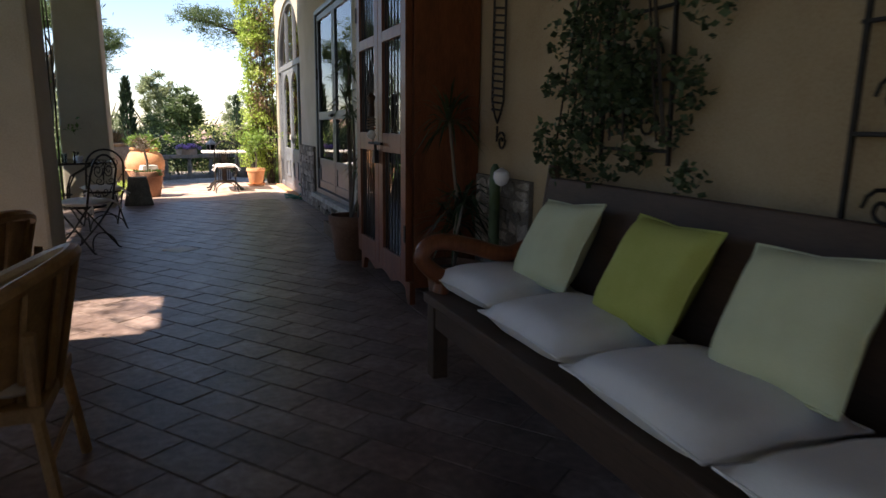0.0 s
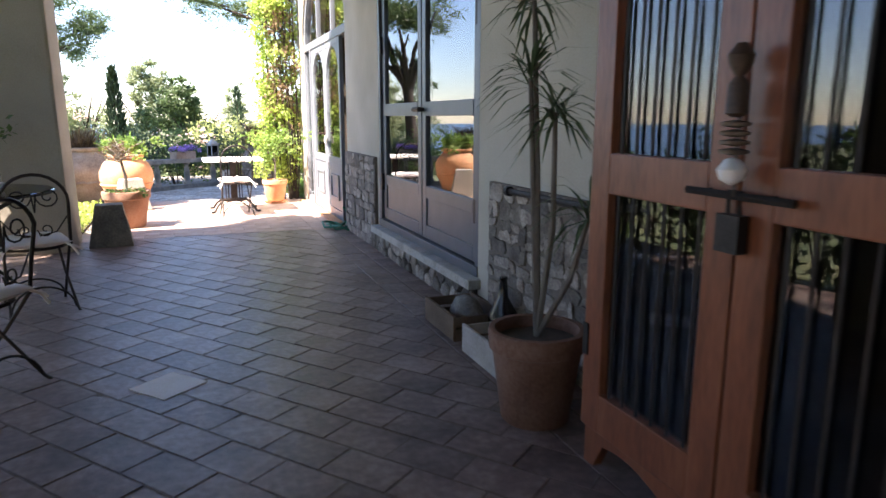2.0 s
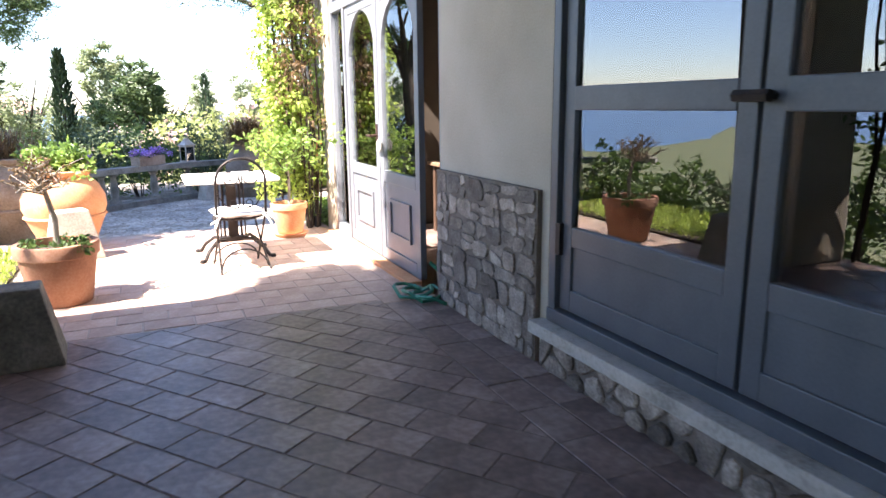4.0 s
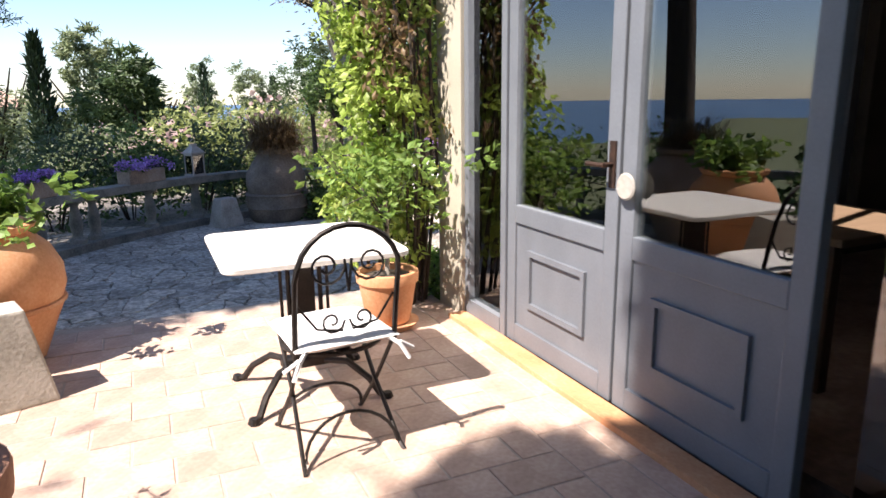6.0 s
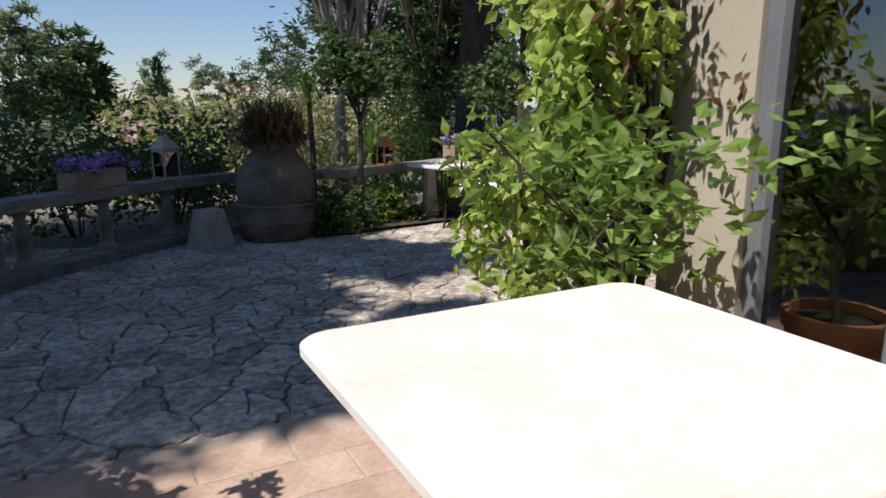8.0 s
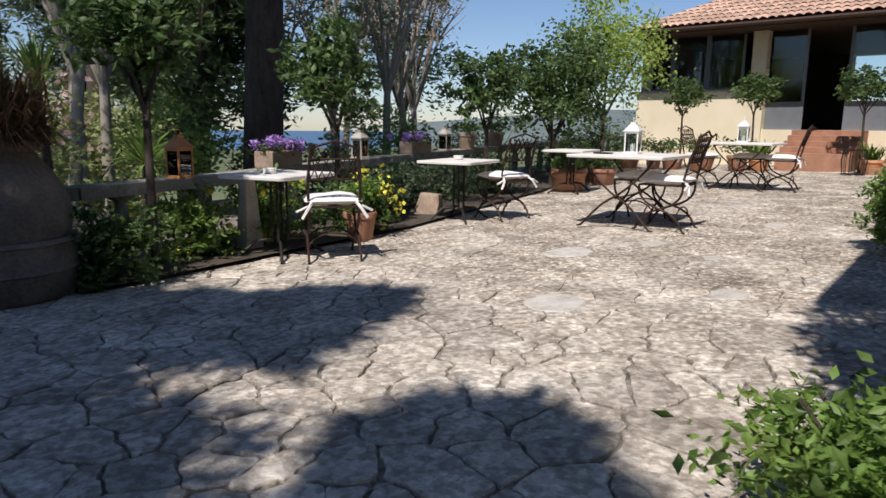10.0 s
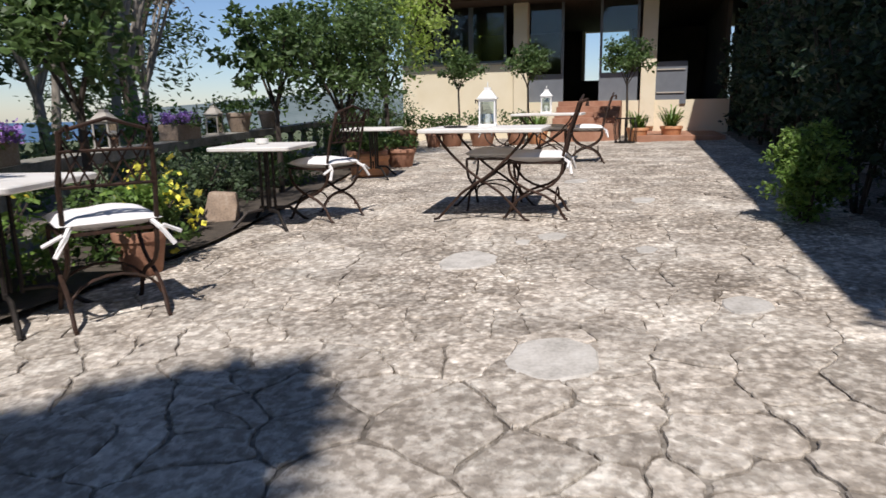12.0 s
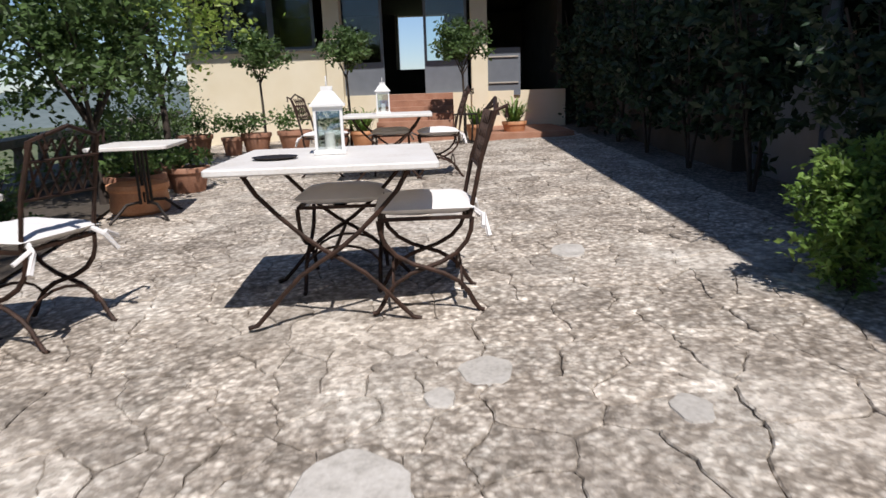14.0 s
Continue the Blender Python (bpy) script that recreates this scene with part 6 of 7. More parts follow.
# This row is added to darken a wall that is really bare.
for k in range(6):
    shrub(9.4 + 1.4 * k, 14.2, GZ(10.6 + 1.4 * k, 14.2), 0.42, 2.2 + 0.25 * (k % 2), "added dark evergreen shrub standing in for the wall's shade", L_CYP, 0.1, 2600, 30 + k)
# Garden bed along the balustrade.
for k, (x, y, rx, h, mt) in enumerate(((3.0, 18.85, 0.42, 0.62, L_BUSH), (3.75, 19.15, 0.4, 0.6, L_IVY), (4.6, 19.3, 0.42, 0.62, L_IVY), (5.4, 18.95, 0.38, 0.55, L_BUSH), (6.0, 19.5, 0.45, 0.55, L_DARKIVY), (7.0, 19.75, 0.45, 0.6, L_DARKIVY), (7.9, 19.9, 0.45, 0.55, L_DARKIVY), (9.0, 20.1, 0.5, 0.6, L_BUSH), (12.0, 20.6, 0.6, 0.8, L_BUSH), (13.4, 21.0, 0.7, 1.0, L_BUSH), (15.3, 21.3, 0.8, 1.2, L_BUSH))):
    shrub(x, y, GZ(x, y) - 0.03, rx, h, "leafy bedding plants along the balustrade", mt, 0.058, 2000, 50 + k, YELLOW if k in (1, 2, 3) else None, 70)
structure("garden_bed", M().add([(2.7, 18.6, GZ(2.7, 18.6) + 0.03), (5.9, 18.75, GZ(5.9, 18.7) + 0.03), (9.5, 19.5, GZ(9.5, 19.5) + 0.03), (13, 20.4, GZ(13, 20.4) + 0.03), (13, 21.6, GZ(13, 21.6) + 0.03), (5.6, 19.95, GZ(5.6, 19.9) + 0.03), (2.9, 19.35, GZ(2.9, 19.3) + 0.03)],
          [(0, 1, 5, 6), (1, 2, 5), (2, 3, 4, 5)]), SOIL, "planted soil bed along the balustrade", "bed")


def pine(x, y, z, h, fork, spread, label, seed, n=120, leaf=0.22, thick=0.28, per=46, flat=0.32, lean=0.35, turn=None, wide=0.14, lobes=(), airy=False):
    """Umbrella pine: bare trunk, limbs, flattened crown of needle clumps."""
    q = random.Random(seed)
    t = thing("pine_tree", label, "tree", (x, y, z), q.uniform(0, 360) if turn is None else turn, "pines")
    limbs(t, q, h, fork, spread * 0.8, thick, 8, BARK, lean)
    m = M()
    crown(m, q, lean, 0, h * 0.94, spread, spread * flat, n, per, leaf, wide, 0.05)
    for a, b, r, *up in lobes:
        top = up[0] if up else h * 0.94
        if airy:
            crown(m, q, a, b, top, r * 1.15, r * 0.55, 46, 60, leaf * 0.6, wide, 0.3)
            for e in range(5):
                part("limb", M().tube([(a * 0.8, b * 0.8, top - 0.3), (a + q.uniform(-1, 1) * r * 0.5, b + q.uniform(-1, 1) * r * 0.5, top - 0.1), (a + q.uniform(-1, 1) * r, b + q.uniform(-1, 1) * r, top + 0.15)], 0.03, 5, 0.01), BARK, t)
        else:
            crown(m, q, a, b, top, r, r * 0.4, 70, 56, leaf, wide, 0.05)
        part("limb", M().tube([(lean, 0, fork), (a * 0.6, b * 0.6, (fork + 2 * top) / 3), (a, b, top - 0.05)], thick * 0.35, 6, 0.03), BARK, t)
    part("crown", m, L_PINE, t)
    return t


# Unseen crown; its lobes are placed to shape the shade on the flagstones.
pine(-5.15, 15.0, -1.2, 8.8, 5.6, 1.75, "umbrella pine beside the terrace casting dappled shade", 61, 640, 0.3, per=66, lean=0.35, turn=0, wide=0.22, lobes=((3.2, 0.9, 0.6), (3.7, 0.75, 0.35), (2.5, 1.5, 0.85), (1.9, 0.9, 0.6), (2.4, -1.35, 0.42), (1.8, -1.4, 0.5), (2.85, -0.95, 0.28), (1.2, 2.2, 1.0), (0.4, -1.2, 1.0)))
# The first three lobes are out of view, added to shade urn and balustrade.
pine(-3.9, 18.6, -1.2, 9.0, 6.3, 2.3, "umbrella pine beyond the balustrade", 62, 300, 0.26, per=60, wide=0.2, turn=0, lobes=((1.45, -1.0, 0.8), (0.8, -1.5, 1.0), (-0.3, -1.8, 1.1), (2.2, 1.2, 1.2), (4.8, 1.8, 1.1), (7.0, 0.6, 1.1), (3.6, 3.2, 1.2)), airy=True)
# Lobes out of view, added to shade the tiles and one door leaf.
pine(-6.5, 7.5, -1.4, 9.5, 6.0, 3.2, "umbrella pine in the garden beside the covered terrace", 63, 130, 0.26, turn=0, wide=0.2, lobes=((3.3, 2.4, 0.5), (4.2, 2.3, 0.5), (5.1, 2.2, 0.45), (4.6, 2.62, 0.42), (5.2, 2.7, 0.36)))
pine(-7.5, 1.0, -1.6, 9.5, 6.0, 3.2, "umbrella pine in the garden beside the covered terrace", 64, 130, 0.26)
# Only the trunk shows; crown lobes are added to block sky and sun.
pine(6.45, 22.1, -0.9, 9.5, 5.6, 3.0, "big dark pine trunk rising behind the balustrade", 65, 320, 0.26, 0.3, per=66, wide=0.2, turn=0, lobes=((-3.6, -1.2, 1.5), (-2.2, -0.6, 1.4), (-4.6, 0.4, 1.2), (-4.2, -1.5, 1.6), (-3.0, -0.4, 1.6), (-1.0, -1.3, 1.6), (-5.3, -0.6, 1.5), (0.8, -1.5, 1.6), (2.6, -1.0, 1.6)))
pine(7.2, 30.0, land_z(7.2, 30), 8.4, 4.6, 3.2, "tall pine with drooping boughs behind the terrace", 67, 130, 0.28, wide=0.18, turn=0, lobes=((-2.6, 0.4, 1.3, 6.6), (-4.2, 1.0, 1.3, 6.7), (-5.6, 0.2, 1.0, 7.0), (-1.2, -0.6, 1.2, 6.2)), airy=True)
pine(-4.4, 29.0, land_z(-4.4, 29), 7.6, 4.4, 2.0, "tall pine with drooping boughs behind the terrace", 69, 90, 0.28, wide=0.18, turn=0, lobes=((1.6, 0.4, 1.1, 5.6), (2.4, 1.0, 0.9, 6.4)), airy=True)
pine(6.6, 27.5, -1.6, 9.5, 5.2, 2.3, "leaning umbrella pine beyond the terrace", 66, 120, 0.3, 0.24)


def bushy_tree(x, y, h, r, label, seed, material, n=140, leaf=0.2, per=72, name="tree", trunk=0.16):
    q = random.Random(seed)
    t = thing(name, label, "tree", (x, y, land_z(x, y)), 0, "garden trees")
    limbs(t, q, h * 0.9, h * 0.3, r * 0.7, trunk, 6, BARK, 0.1)
    m = M()
    for k in range(4):
        a = q.uniform(0, 6.28)
        crown(m, q, math.cos(a) * r * 0.35, math.sin(a) * r * 0.35, h * (0.38 + 0.17 * k), r * (0.85 - 0.16 * k), h * 0.2, n // 4, per, leaf, 0.3, 0.45)
    part("crown", m, material, t)
    return t


def cypress(x, y, h, seed):
    q = random.Random(seed)
    t = thing("cypress_tree", "slender dark cypress on the hillside", "tree", (x, y, land_z(x, y)), 0, "cypresses")
    part("trunk", M().tube([(0, 0, -0.2), (0, 0, h * 0.9)], 0.12, 7, 0.02), BARK, t)
    m = M()
    for i in range(1500):
        u = q.random() ** 1.2
        r = (0.06 + 0.085 * h * 0.7 * math.sin(min(1.0, (1 - u) * 1.5 + 0.04) * 1.57)) * q.uniform(0.5, 1.0)
        a = q.uniform(0, 6.28)
        m.leaf((r * math.cos(a), r * math.sin(a), 0.2 + u * h * 0.98), 0.3, q, 0.25, (math.cos(a) * 0.3, math.sin(a) * 0.3, 1.2))
    part("crown", m, L_CYP, t)
    return t


for k, (x, y, top) in enumerate(((-1.5, 31, 2.9), (1.6, 44, 2.2), (4.0, 46, 2.9), (8.5, 52, 2.5))):
    cypress(x, y, top - land_z(x, y), 80 + k)
for k, (x, y, top, r, mt) in enumerate(((-3.4, 34, 3.2, 2.6, L_OLIVE), (-0.2, 33, 3.1, 2.2, L_OLIVE), (1.0, 30, 2.3, 1.8, L_PINE), (-6.5, 38, 3.5, 3.0, L_PINE), (3.2, 48, 2.8, 2.4, L_OLIVE), (6.2, 45, 2.5, 2.4, L_OLIVE), (9.0, 42, 3.6, 3.0, L_PINE), (12.5, 40, 4.2, 3.0, L_OLIVE), (7.5, 25.6, 5.2, 1.6, L_PINE), (8.6, 27.2, 6.0, 2.4, L_PINE), (10.2, 31, 6.5, 3, L_PINE), (7.8, 30.5, 6.5, 2.4, L_OLIVE), (15.5, 28, 6.5, 2.8, L_PINE), (16, 44, 2.5, 3, L_OLIVE))):
    bushy_tree(x, y, top - land_z(x, y), r, "bushy grey-green tree on the hillside", 100 + k, mt)
# Pale slim trunks and thin trees behind the balustrade.
for k, (x, y, h) in enumerate(((4.5, 23.4, 6.0), (5.0, 24.2, 6.5), (5.6, 24.8, 6.2), (8.8, 25.5, 5.5), (10.2, 24.8, 4.8), (11.8, 26.5, 7.0), (12.9, 25.2, 6.4), (11.0, 24.2, 6.0), (14.2, 26.2, 6.0))):
    q = random.Random(140 + k)
    t = thing("thin_tree", "slim pale-trunked tree behind the balustrade", "tree", (x, y, land_z(x, y)), 0, "thin trees")
    limbs(t, q, h, h * 0.35, 1.3, 0.1, 7, BARK_PALE, q.uniform(-0.5, 0.5))
    m = M()
    crown(m, q, 0, 0, h * 0.8, 1.5, h * 0.25, 80, 17, 0.13, 0.3, 0.3)
    part("crown", m, L_OLIVE if k % 3 == 1 else L_BARE, t)
for k in range(9):
    x = 2.2 + 1.55 * k
    y = 20.9 + 0.22 * x
    shrub(x, y, land_z(x, y), 0.95, 0.95 + 0.3 * (k % 3), "leafy garden shrub below the balustrade", (L_BUSH, L_PALE, L_IVY)[k % 3], 0.1, 1100, 160 + k)
for k, (x, y, rx, top) in enumerate(((2.3, 24.5, 1.6, 1.15), (4.2, 25.8, 1.7, 1.2), (0.3, 25.0, 1.3, 0.75), (6.0, 26.5, 1.6, 1.3))):
    shrub(x, y, land_z(x, y), rx, top - land_z(x, y), "large flowering shrub with pale pink blossoms", L_PALE if k != 2 else L_OLIVE, 0.13, 5200, 180 + k, PINK, 420)
for k, (x, y, rx, h) in enumerate(((-0.3, 19.6, 0.9, 0.9), (-1.2, 18.6, 0.9, 0.8), (0.6, 20.2, 0.9, 0.9), (1.6, 20.6, 0.9, 0.9), (-2.0, 17.2, 0.9, 0.9), (-1.7, 13.2, 0.55, 0.55), (-1.75, 12.1, 0.6, 0.7), (-1.9, 10.9, 0.6, 0.9), (-2.2, 9.2, 0.8, 1.1), (-2.3, 7.6, 0.8, 1.2), (-2.2, 5.2, 0.7, 1.0), (-1.6, 14.3, 0.6, 0.7), (-2.3, 3.3, 0.8, 0.7), (-2.6, 1.4, 0.8, 0.8))):
    shrub(x, y, land_z(x, y) if x > -3 else -0.6, rx, h + 0.5, "dark leafy shrub beside the terrace", L_BUSH if k % 3 else L_DARKIVY, 0.085, 2300, 200 + k)
# Tall hedge trees of the garden beside the covered terrace, added to block skylight.
for k in range(7):
    bushy_tree(-5.0 + 0.4 * (k % 2), -3.0 + 1.9 * k, (6.2 if k < 3 else 4.2) + 0.4 * (k % 3), 1.5, "dense leafy tree added beside the covered terrace to block skylight", 300 + k, L_BUSH, 120, 0.2, 40)
# Bright ground cover in the bed beside the tiled floor.
structure("planting_bed", M().span(-1.02, 10.98, -0.05, -0.34, 13.55, 0.02), SOIL, "narrow soil bed beside the tiled floor", "bed")
gc = M()
q = random.Random(71)
for i in range(5200):
    gc.leaf((q.uniform(-1.25, -0.32), q.uniform(11.0, 13.55), q.uniform(0.02, 0.13)), q.uniform(0.03, 0.06), q, 0.55, (0, 0, 0.8))
tagged(part("ground_cover", gc, L_CLIMB), "bright green leafy ground cover beside the jars", "ground cover", kind="stuff")
# Climbing stems beside the column.
t = thing("wisteria", "bare twisting climber stems beside the column", "climbing plant", (-1.02, 10.2, 0))
q = random.Random(9)
for i in range(3):
    part("stem", M().tube([(0.05 * i, 0.06 * math.sin(k * 0.9 + i) - 0.04, -0.3 + 0.36 * k) for k in range(12)], 0.018, 6, 0.01), BARK, t, smooth=True)
leaf_mass("leaves", [(q.gauss(-0.1, 0.12), q.gauss(-0.05, 0.12), q.uniform(0.9, 3.4), 0.12) for _ in range(26)], 420, 0.07, q, L_BUSH, t)
# Red-roofed house far down the slope.
hz = land_z(-10.5, 62)
fh = thing("distant_house", "small house with red tiled roof among trees on the slope", "house", (-10.5, 62, hz), 20, kind="structure")
part("wall", M().box(0, 0, 0, 8, 6, 1.1 - hz), PLASTER_YELLOW, fh)
part("roof", M().add([(-4.4, -3.4, 1.0 - hz), (4.4, -3.4, 1.0 - hz), (4.4, 3.4, 1.0 - hz), (-4.4, 3.4, 1.0 - hz), (-3, 0, 2.4 - hz), (3, 0, 2.4 - hz)], [(0, 1, 5, 4), (2, 3, 4, 5), (1, 2, 5), (3, 0, 4), (0, 3, 2, 1)]), ROOF, fh)
for x in (-2.4, 0.2, 2.6):
    part("window", M().box(x, -3.0, -0.6 - hz, 0.8, 0.08, 1.1), WOOD_DARK, fh)


# ---------------------------------------------------------------- pieces: rubble stones, tiles, flagstones
def clip_cell(cell, px, py, qx, qy):
    """The part of a polygon nearer to p than to q."""
    mx, my, dx, dy = (px + qx) / 2, (py + qy) / 2, qx - px, qy - py
    out = []
    for i in range(len(cell)):
        a, b = cell[i], cell[(i + 1) % len(cell)]
        da, db = (a[0] - mx) * dx + (a[1] - my) * dy, (b[0] - mx) * dx + (b[1] - my) * dy
        if da <= 0:
            out.append(a)
        if da * db < 0:
            k = da / (da - db)
            out.append((a[0] + (b[0] - a[0]) * k, a[1] + (b[1] - a[1]) * k))
    return out


def cells(x0, y0, x1, y1, size, rng, stretch=1.0, jit=0.42, keep=0.9):
    """Irregular stone outlines that fill a rectangle."""
    pts = []
    nx, ny = max(1, round((x1 - x0) / (size * stretch))), max(1, round((y1 - y0) / size))
    for j in range(ny):
        for i in range(nx):
            if rng.random() < keep:
                pts.append((x0 + (i + 0.5 + 0.5 * (j % 2) - 0.25 + rng.uniform(-0.42, 0.42)) * (x1 - x0) / nx, y0 + (j + 0.5 + rng.uniform(-jit, jit)) * (y1 - y0) / ny))
    grid = {}
    g = size * 2.2 * max(1, stretch)
    for p in pts:
        grid.setdefault((int(p[0] // g), int(p[1] // g)), []).append(p)
    out = []
    for p in pts:
        c = [(x0, y0), (x1, y0), (x1, y1), (x0, y1)]
        i, j = int(p[0] // g), int(p[1] // g)
        for q in (q for a in (-1, 0, 1) for b in (-1, 0, 1) for q in grid.get((i + a, j + b), ())):
            if q != p:
                c = clip_cell(c, *p, *q)
                if len(c) < 3:
                    break
        if len(c) >= 3:
            out.append((p, c))
    return out


def chip(c, p, gap, rng, n=2):
    """Shrinks an outline by about gap and roughens it."""
    out = []
    for i in range(len(c)):
        a, b = Vector(c[i]), Vector(c[(i + 1) % len(c)])
        for k in range(n):
            m = a.lerp(b, (k + 0.5) / n)
            d = m - Vector(p)
            L = max(d.length, 1e-3)
            out.append(Vector(p) + d * max(0.3, (L - gap * rng.uniform(0.6, 1.9)) / L))
    return out


def slab(m, pts, z, t, to3, edge=0.8, lift=0.0):
    n = len(pts)
    c = sum(pts, Vector((0, 0))) / n
    lay = [(1.0, 0.0), (1.0, t * 0.6), (edge, t)]
    vs = [to3(c.x + (q.x - c.x) * s, c.y + (q.y - c.y) * s, h) for s, h in lay for q in pts]
    fs = [(j * n + i, j * n + (i + 1) % n, (j + 1) * n + (i + 1) % n, (j + 1) * n + i) for j in range(2) for i in range(n)] + [tuple(range(2 * n, 3 * n))]
    return m.add(vs, fs)


def rubble(y0, z0, y1, z1, rng):
    """Outlines of roughly coursed rubble: uneven rows of uneven stones, some of them split."""
    out, z = [], z0
    while z < z1 - 0.03:
        h = min(rng.uniform(0.07, 0.15), z1 - z)
        if z1 - z - h < 0.05:
            h = z1 - z
        y = y0
        while y < y1 - 0.02:
            w = min(rng.uniform(0.07, 0.24), y1 - y)
            if y1 - y - w < 0.05:
                w = y1 - y
            split = h > 0.1 and rng.random() < 0.35
            for a, b in ((z, z + h * 0.5), (z + h * 0.5, z + h)) if split else ((z, z + h),):
                j = [rng.uniform(-0.026, 0.026) for _ in range(8)]
                c = [(y + j[0], a + j[1]), (y + w * 0.5, a + j[1] * 0.3), (y + w + j[2], a + j[3]), (y + w + j[4], b + j[5]), (y + w * 0.45, b + j[5] * 0.4), (y + j[6], b + j[7])]
                c = [(min(max(u, y0), y1), min(max(v, z0), z1)) for u, v in c]
                out.append(((y + w / 2, (a + b) / 2), c))
            y += w
        z += h
    return out


# Rubble stone base of the house wall.
rs = random.Random(17)
for k, (y0, y1) in enumerate(((5.1, 6.72), (9.42, 10.72), (2.81, 3.6))):
    face = WALL + (0.12 if k == 2 else 0.0)
    structure(f"stone_base_{k + 1}", M().span(face - 0.03, y0, -0.05, face - 0.001, y1, 0.93), MORTAR, "rubble stone base panel of the house wall", "wall base")
    base = bpy.data.objects[f"stone_base_{k + 1}"]
    for p, c in rubble(y0, 0.0, y1, 0.93, rs):
        pc = chip(c, p, 0.006, rs, 2)
        t = rs.uniform(0.005, 0.018)
        part("stone", slab(M(), pc, 0, t, lambda u, v, h: (face - 0.028 - h, u, v), 0.94), STONE_WALL, base)
lo = structure("stone_base_4", M().span(WALL - 0.03, 6.95, -0.05, WALL - 0.001, 9.35, 0.19), MORTAR, "low rubble stone base under the french door", "wall base")
for p, c in cells(6.95, 0.0, 9.35, 0.19, 0.1, rs, 1.6):
    part("stone", slab(M(), chip(c, p, 0.008, rs), 0, rs.uniform(0.015, 0.035), lambda u, v, h: (WALL - 0.028 - h, u, v), 0.82), STONE_WALL, lo)

# Terracotta tiles: laid slantwise under the roof, straight in the sun and along the wall.
floor = bpy.data.objects["floor"]
rt_ = random.Random(23)
rest = M()
count = 0
tile_meshes = []
for k in range(10):
    q = M()
    w, d = 0.196 + rt_.uniform(-0.004, 0.003), 0.302 + rt_.uniform(-0.005, 0.004)
    e = rt_.uniform(0.002, 0.004)
    vs = [(sx * w / 2 + rt_.uniform(-0.003, 0.003), sy * d / 2 + rt_.uniform(-0.003, 0.003), -0.014) for sx, sy in ((-1, -1), (1, -1), (1, 1), (-1, 1))]
    vs += [(x, y, -0.001) for x, y, _ in vs[:4]] + [(x * (1 - 2 * e / w), y * (1 - 2 * e / d), rt_.uniform(0.0, 0.002)) for x, y, _ in vs[:4]]
    q.add(vs, [(j * 4 + i, j * 4 + (i + 1) % 4, j * 4 + 4 + (i + 1) % 4, j * 4 + 4 + i) for j in range(2) for i in range(4)] + [(8, 9, 10, 11)])
    tile_meshes.append(q)
tile_data = [build("tile", q, TILE) for q in tile_meshes]
shade_data = [build("tile", q, TILE_SHADE) for q in tile_meshes]
rest_shade = M()


# worn: a tile under the roof, wear and roof shade both in colour.
def lay_tile(x, y, rz, near, worn=False):
    global count
    k = rt_.randrange(10)
    k_t = 0.4 if worn else 0.25
    tilt = (rt_.uniform(-k_t, k_t), rt_.uniform(-k_t, k_t))
    m = pose(x, y, rt_.uniform(-0.0015, 0.0015), tilt[0], tilt[1], rz)
    if near and count < 300:
        count += 1
        ob = new("tile", (shade_data if worn else tile_data)[k])
        ob.parent = floor
        ob.matrix_basis = m
    else:
        (rest_shade if worn else rest).add([m @ Vector(v) for v in tile_meshes[k].v], tile_meshes[k].f)


for j in range(18):
    y = 10.99 + 0.204 * j
    if y > FLOOR_END - 0.08:
        break
    if j % 2:
        rest.add([(2.118 + a, y + b, z) for z in (-0.014, 0.0008) for a, b in ((-0.072, -0.098), (0.072, -0.098), (0.072, 0.098), (-0.072, 0.098))], [(4, 5, 6, 7), (0, 1, 5, 4), (1, 2, 6, 5), (2, 3, 7, 6), (3, 0, 4, 7)])
    for i in range(11):
        x = 2.04 - 0.311 * i - 0.1555 * (j % 2)
        if x > FLOOR_L + 0.15 and not (x < -0.17 and y < 13.6):
            lay_tile(x, y, 90, x > -0.4)
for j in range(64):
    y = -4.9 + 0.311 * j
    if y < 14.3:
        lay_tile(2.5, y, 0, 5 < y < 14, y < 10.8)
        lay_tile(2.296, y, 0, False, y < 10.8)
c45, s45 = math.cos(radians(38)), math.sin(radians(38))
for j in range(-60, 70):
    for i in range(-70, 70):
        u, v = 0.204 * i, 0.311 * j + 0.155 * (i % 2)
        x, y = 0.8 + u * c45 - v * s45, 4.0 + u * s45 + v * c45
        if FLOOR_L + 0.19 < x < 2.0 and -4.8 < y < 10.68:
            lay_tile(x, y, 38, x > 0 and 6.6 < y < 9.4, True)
        elif FLOOR_L - 0.2 < x < 2.4 and -5.1 < y < 11.1:
            c = [(x + a * c45 - b * s45, y + a * s45 + b * c45) for a, b in ((-0.098, -0.151), (0.098, -0.151), (0.098, 0.151), (-0.098, 0.151))]
            for px, py, qx, qy in ((2.18, y, 2.2, y), (FLOOR_L + 0.02, y, FLOOR_L, y), (x, 10.86, x, 10.88), (x, -4.98, x, -5.0)):
                c = clip_cell(c, px, py, qx, qy) if len(c) > 2 else c
            if len(c) > 2:
                n = len(c)
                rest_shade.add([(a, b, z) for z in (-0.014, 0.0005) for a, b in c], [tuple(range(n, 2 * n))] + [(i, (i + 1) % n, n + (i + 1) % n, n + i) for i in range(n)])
# Roof shade painted as a darker joint, up to the roof edge.
part("shade_mortar", M().span(FLOOR_L + 0.003, -4.99, -0.01, WALL - 0.003, 10.87, -0.0022), JOINT_SHADE, floor, "brown mortar darkened for the roof shade")
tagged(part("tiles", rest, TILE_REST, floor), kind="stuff")
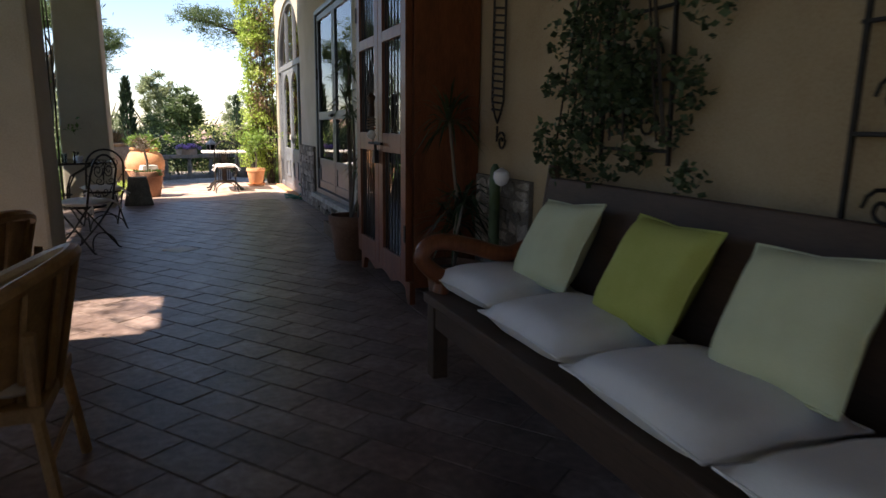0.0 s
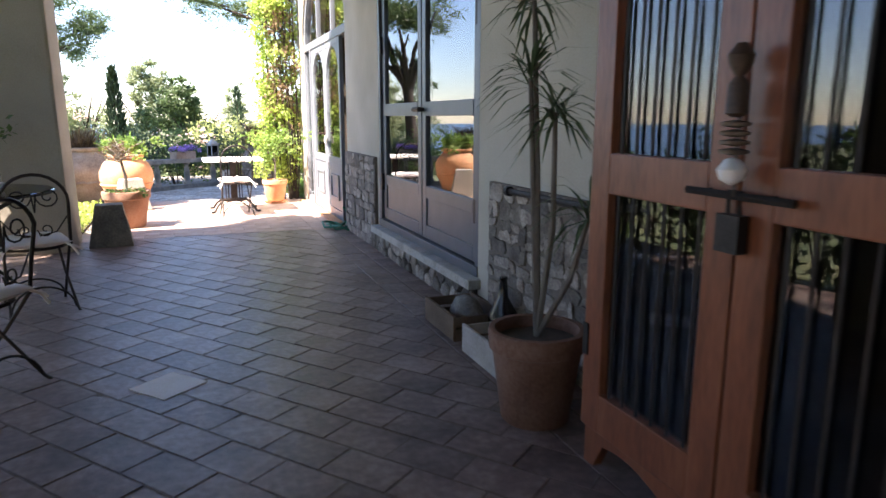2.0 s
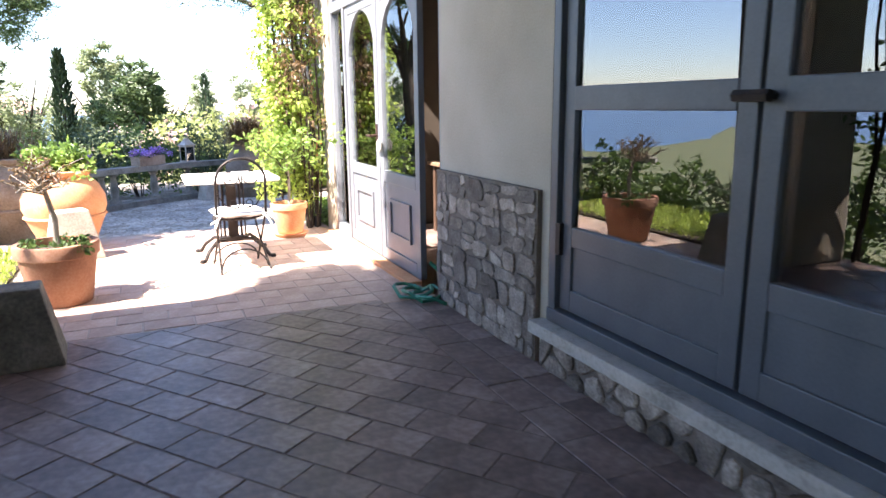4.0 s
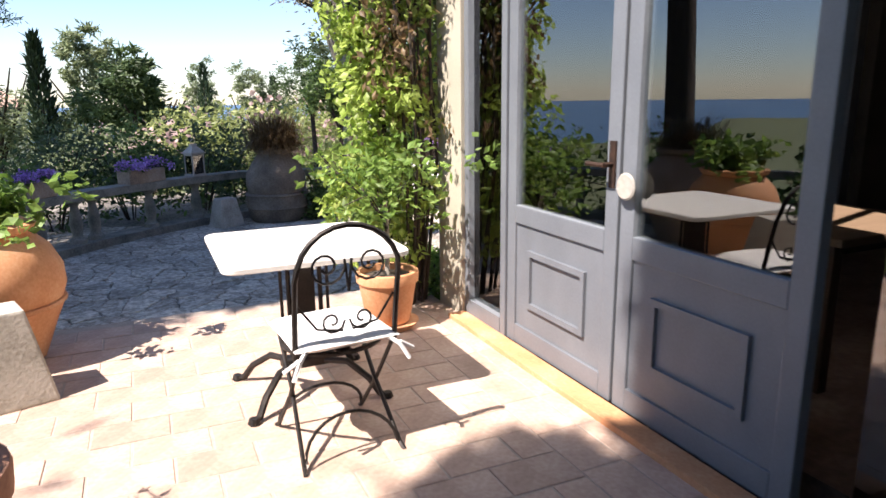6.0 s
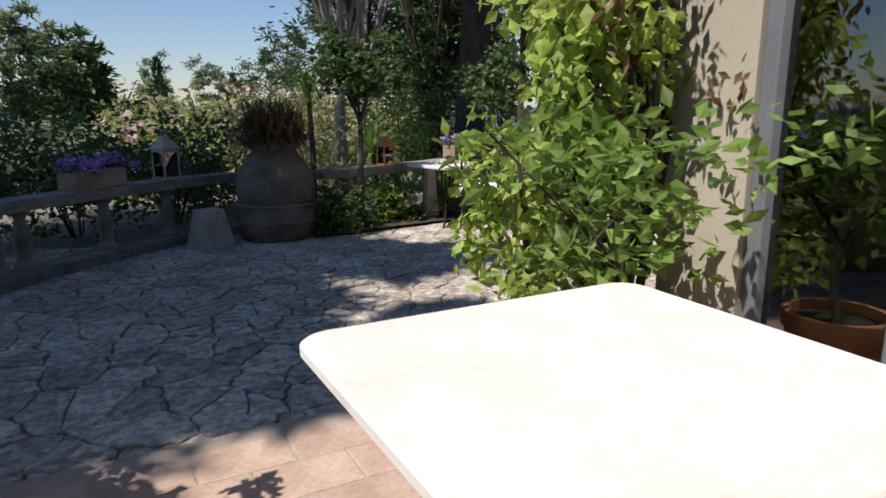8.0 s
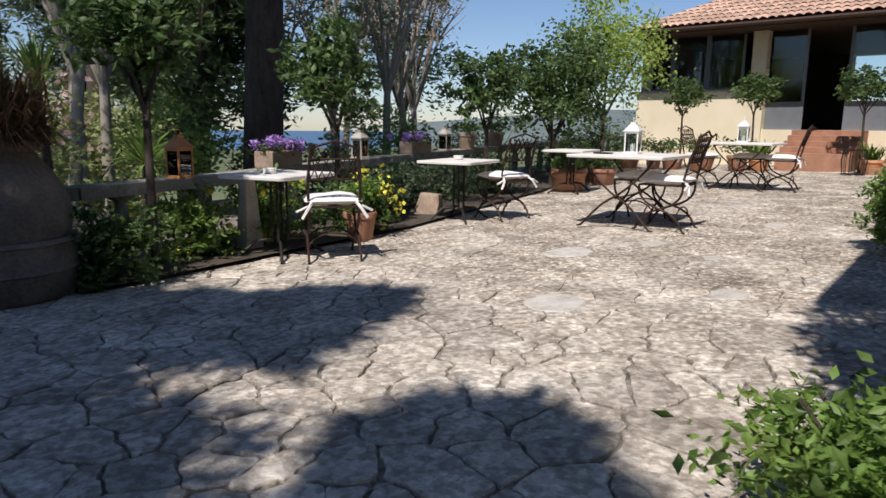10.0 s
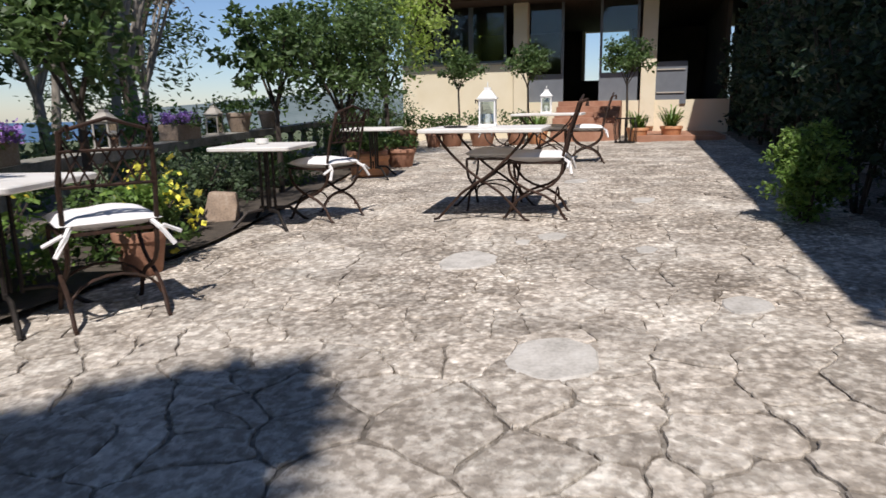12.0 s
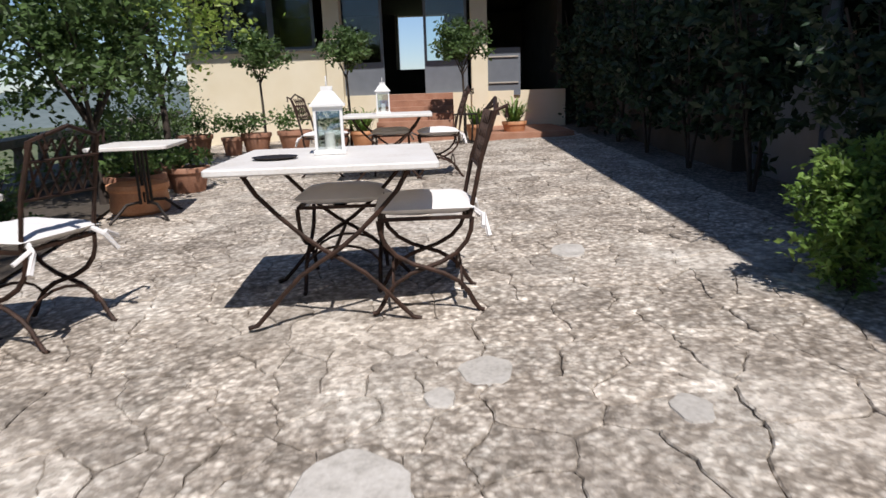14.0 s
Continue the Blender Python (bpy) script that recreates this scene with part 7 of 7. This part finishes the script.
tagged(part("worn_shade_tiles", rest_shade, TILE_WORN_SHADE, floor), kind="stuff")
pt = M().span(-0.13, -0.13, 0.0, 0.13, 0.13, 0.004)
ob = part("repair_tile", pt, MARBLE, floor, "pale replacement tile")
ob.matrix_basis = pose(0.66, 6.38, 0, 0, 0, 40)

# Flagstones.
def warp(v):
    """Bends straight joints into broken, wandering ones."""
    a, b = (noise.noise_vector(Vector((v.x * k, v.y * k, 1.7))) * w for k, w in ((5.0, 0.05), (19.0, 0.016)))
    return Vector((v.x + a.x + b.x, v.y + a.y + b.y))


rf = random.Random(31)
restf = M()
nf = 0
pav_ob = bpy.data.objects["pavement"]
for p, c in cells(-1.0, FLOOR_END, 17.2, 21.4, 0.165, rf, 1.25, 0.7, 0.64):
    if p[1] > 19.3 + 0.2 * max(0, p[0] - 3) + 0.2:
        continue
    pc = [warp(v) for v in chip(c, p, 0.006 if p[0] < 4.2 else 0.002, rf, 7)]
    th = rf.uniform(-0.004, 0.005)
    near = nf < 300 and 1.8 < p[0] < 6.9 and 14.7 < p[1] < 18.0
    target = M() if near else restf
    slab(target, pc, 0, th + 0.012, lambda u, v, h: (u, v, ground_z(u, v) - 0.012 + h), 0.96)
    if near:
        nf += 1
        part("flagstone", target, FLAG, pav_ob)
tagged(part("flagstones", restf, FLAG_REST, pav_ob), kind="stuff")
# Smooth pale slabs set among the flagstones.
rp_ = random.Random(77)
for x, y, rx, ry in ((4.28, 16.17, 0.24, 0.21), (5.65, 16.86, 0.25, 0.2), (6.01, 15.87, 0.115, 0.09), (6.36, 16.46, 0.15, 0.12), (6.16, 16.62, 0.09, 0.07), (7.9, 15.9, 0.16, 0.12), (5.0, 15.45, 0.15, 0.12), (9.2, 16.6, 0.2, 0.15)):
    k = rp_.randrange(5, 8)
    ring = [Vector((x + rx * rp_.uniform(0.8, 1.1) * math.cos(6.283 * i / k), y + ry * rp_.uniform(0.8, 1.1) * math.sin(6.283 * i / k))) for i in range(k)]
    part("flagstone", slab(M(), chip([tuple(v) for v in ring], (x, y), 0.004, rp_, 3), 0, 0.019, lambda u, v, h: (u, v, ground_z(u, v) - 0.012 + h), 0.95), FLAG_PALE, pav_ob)
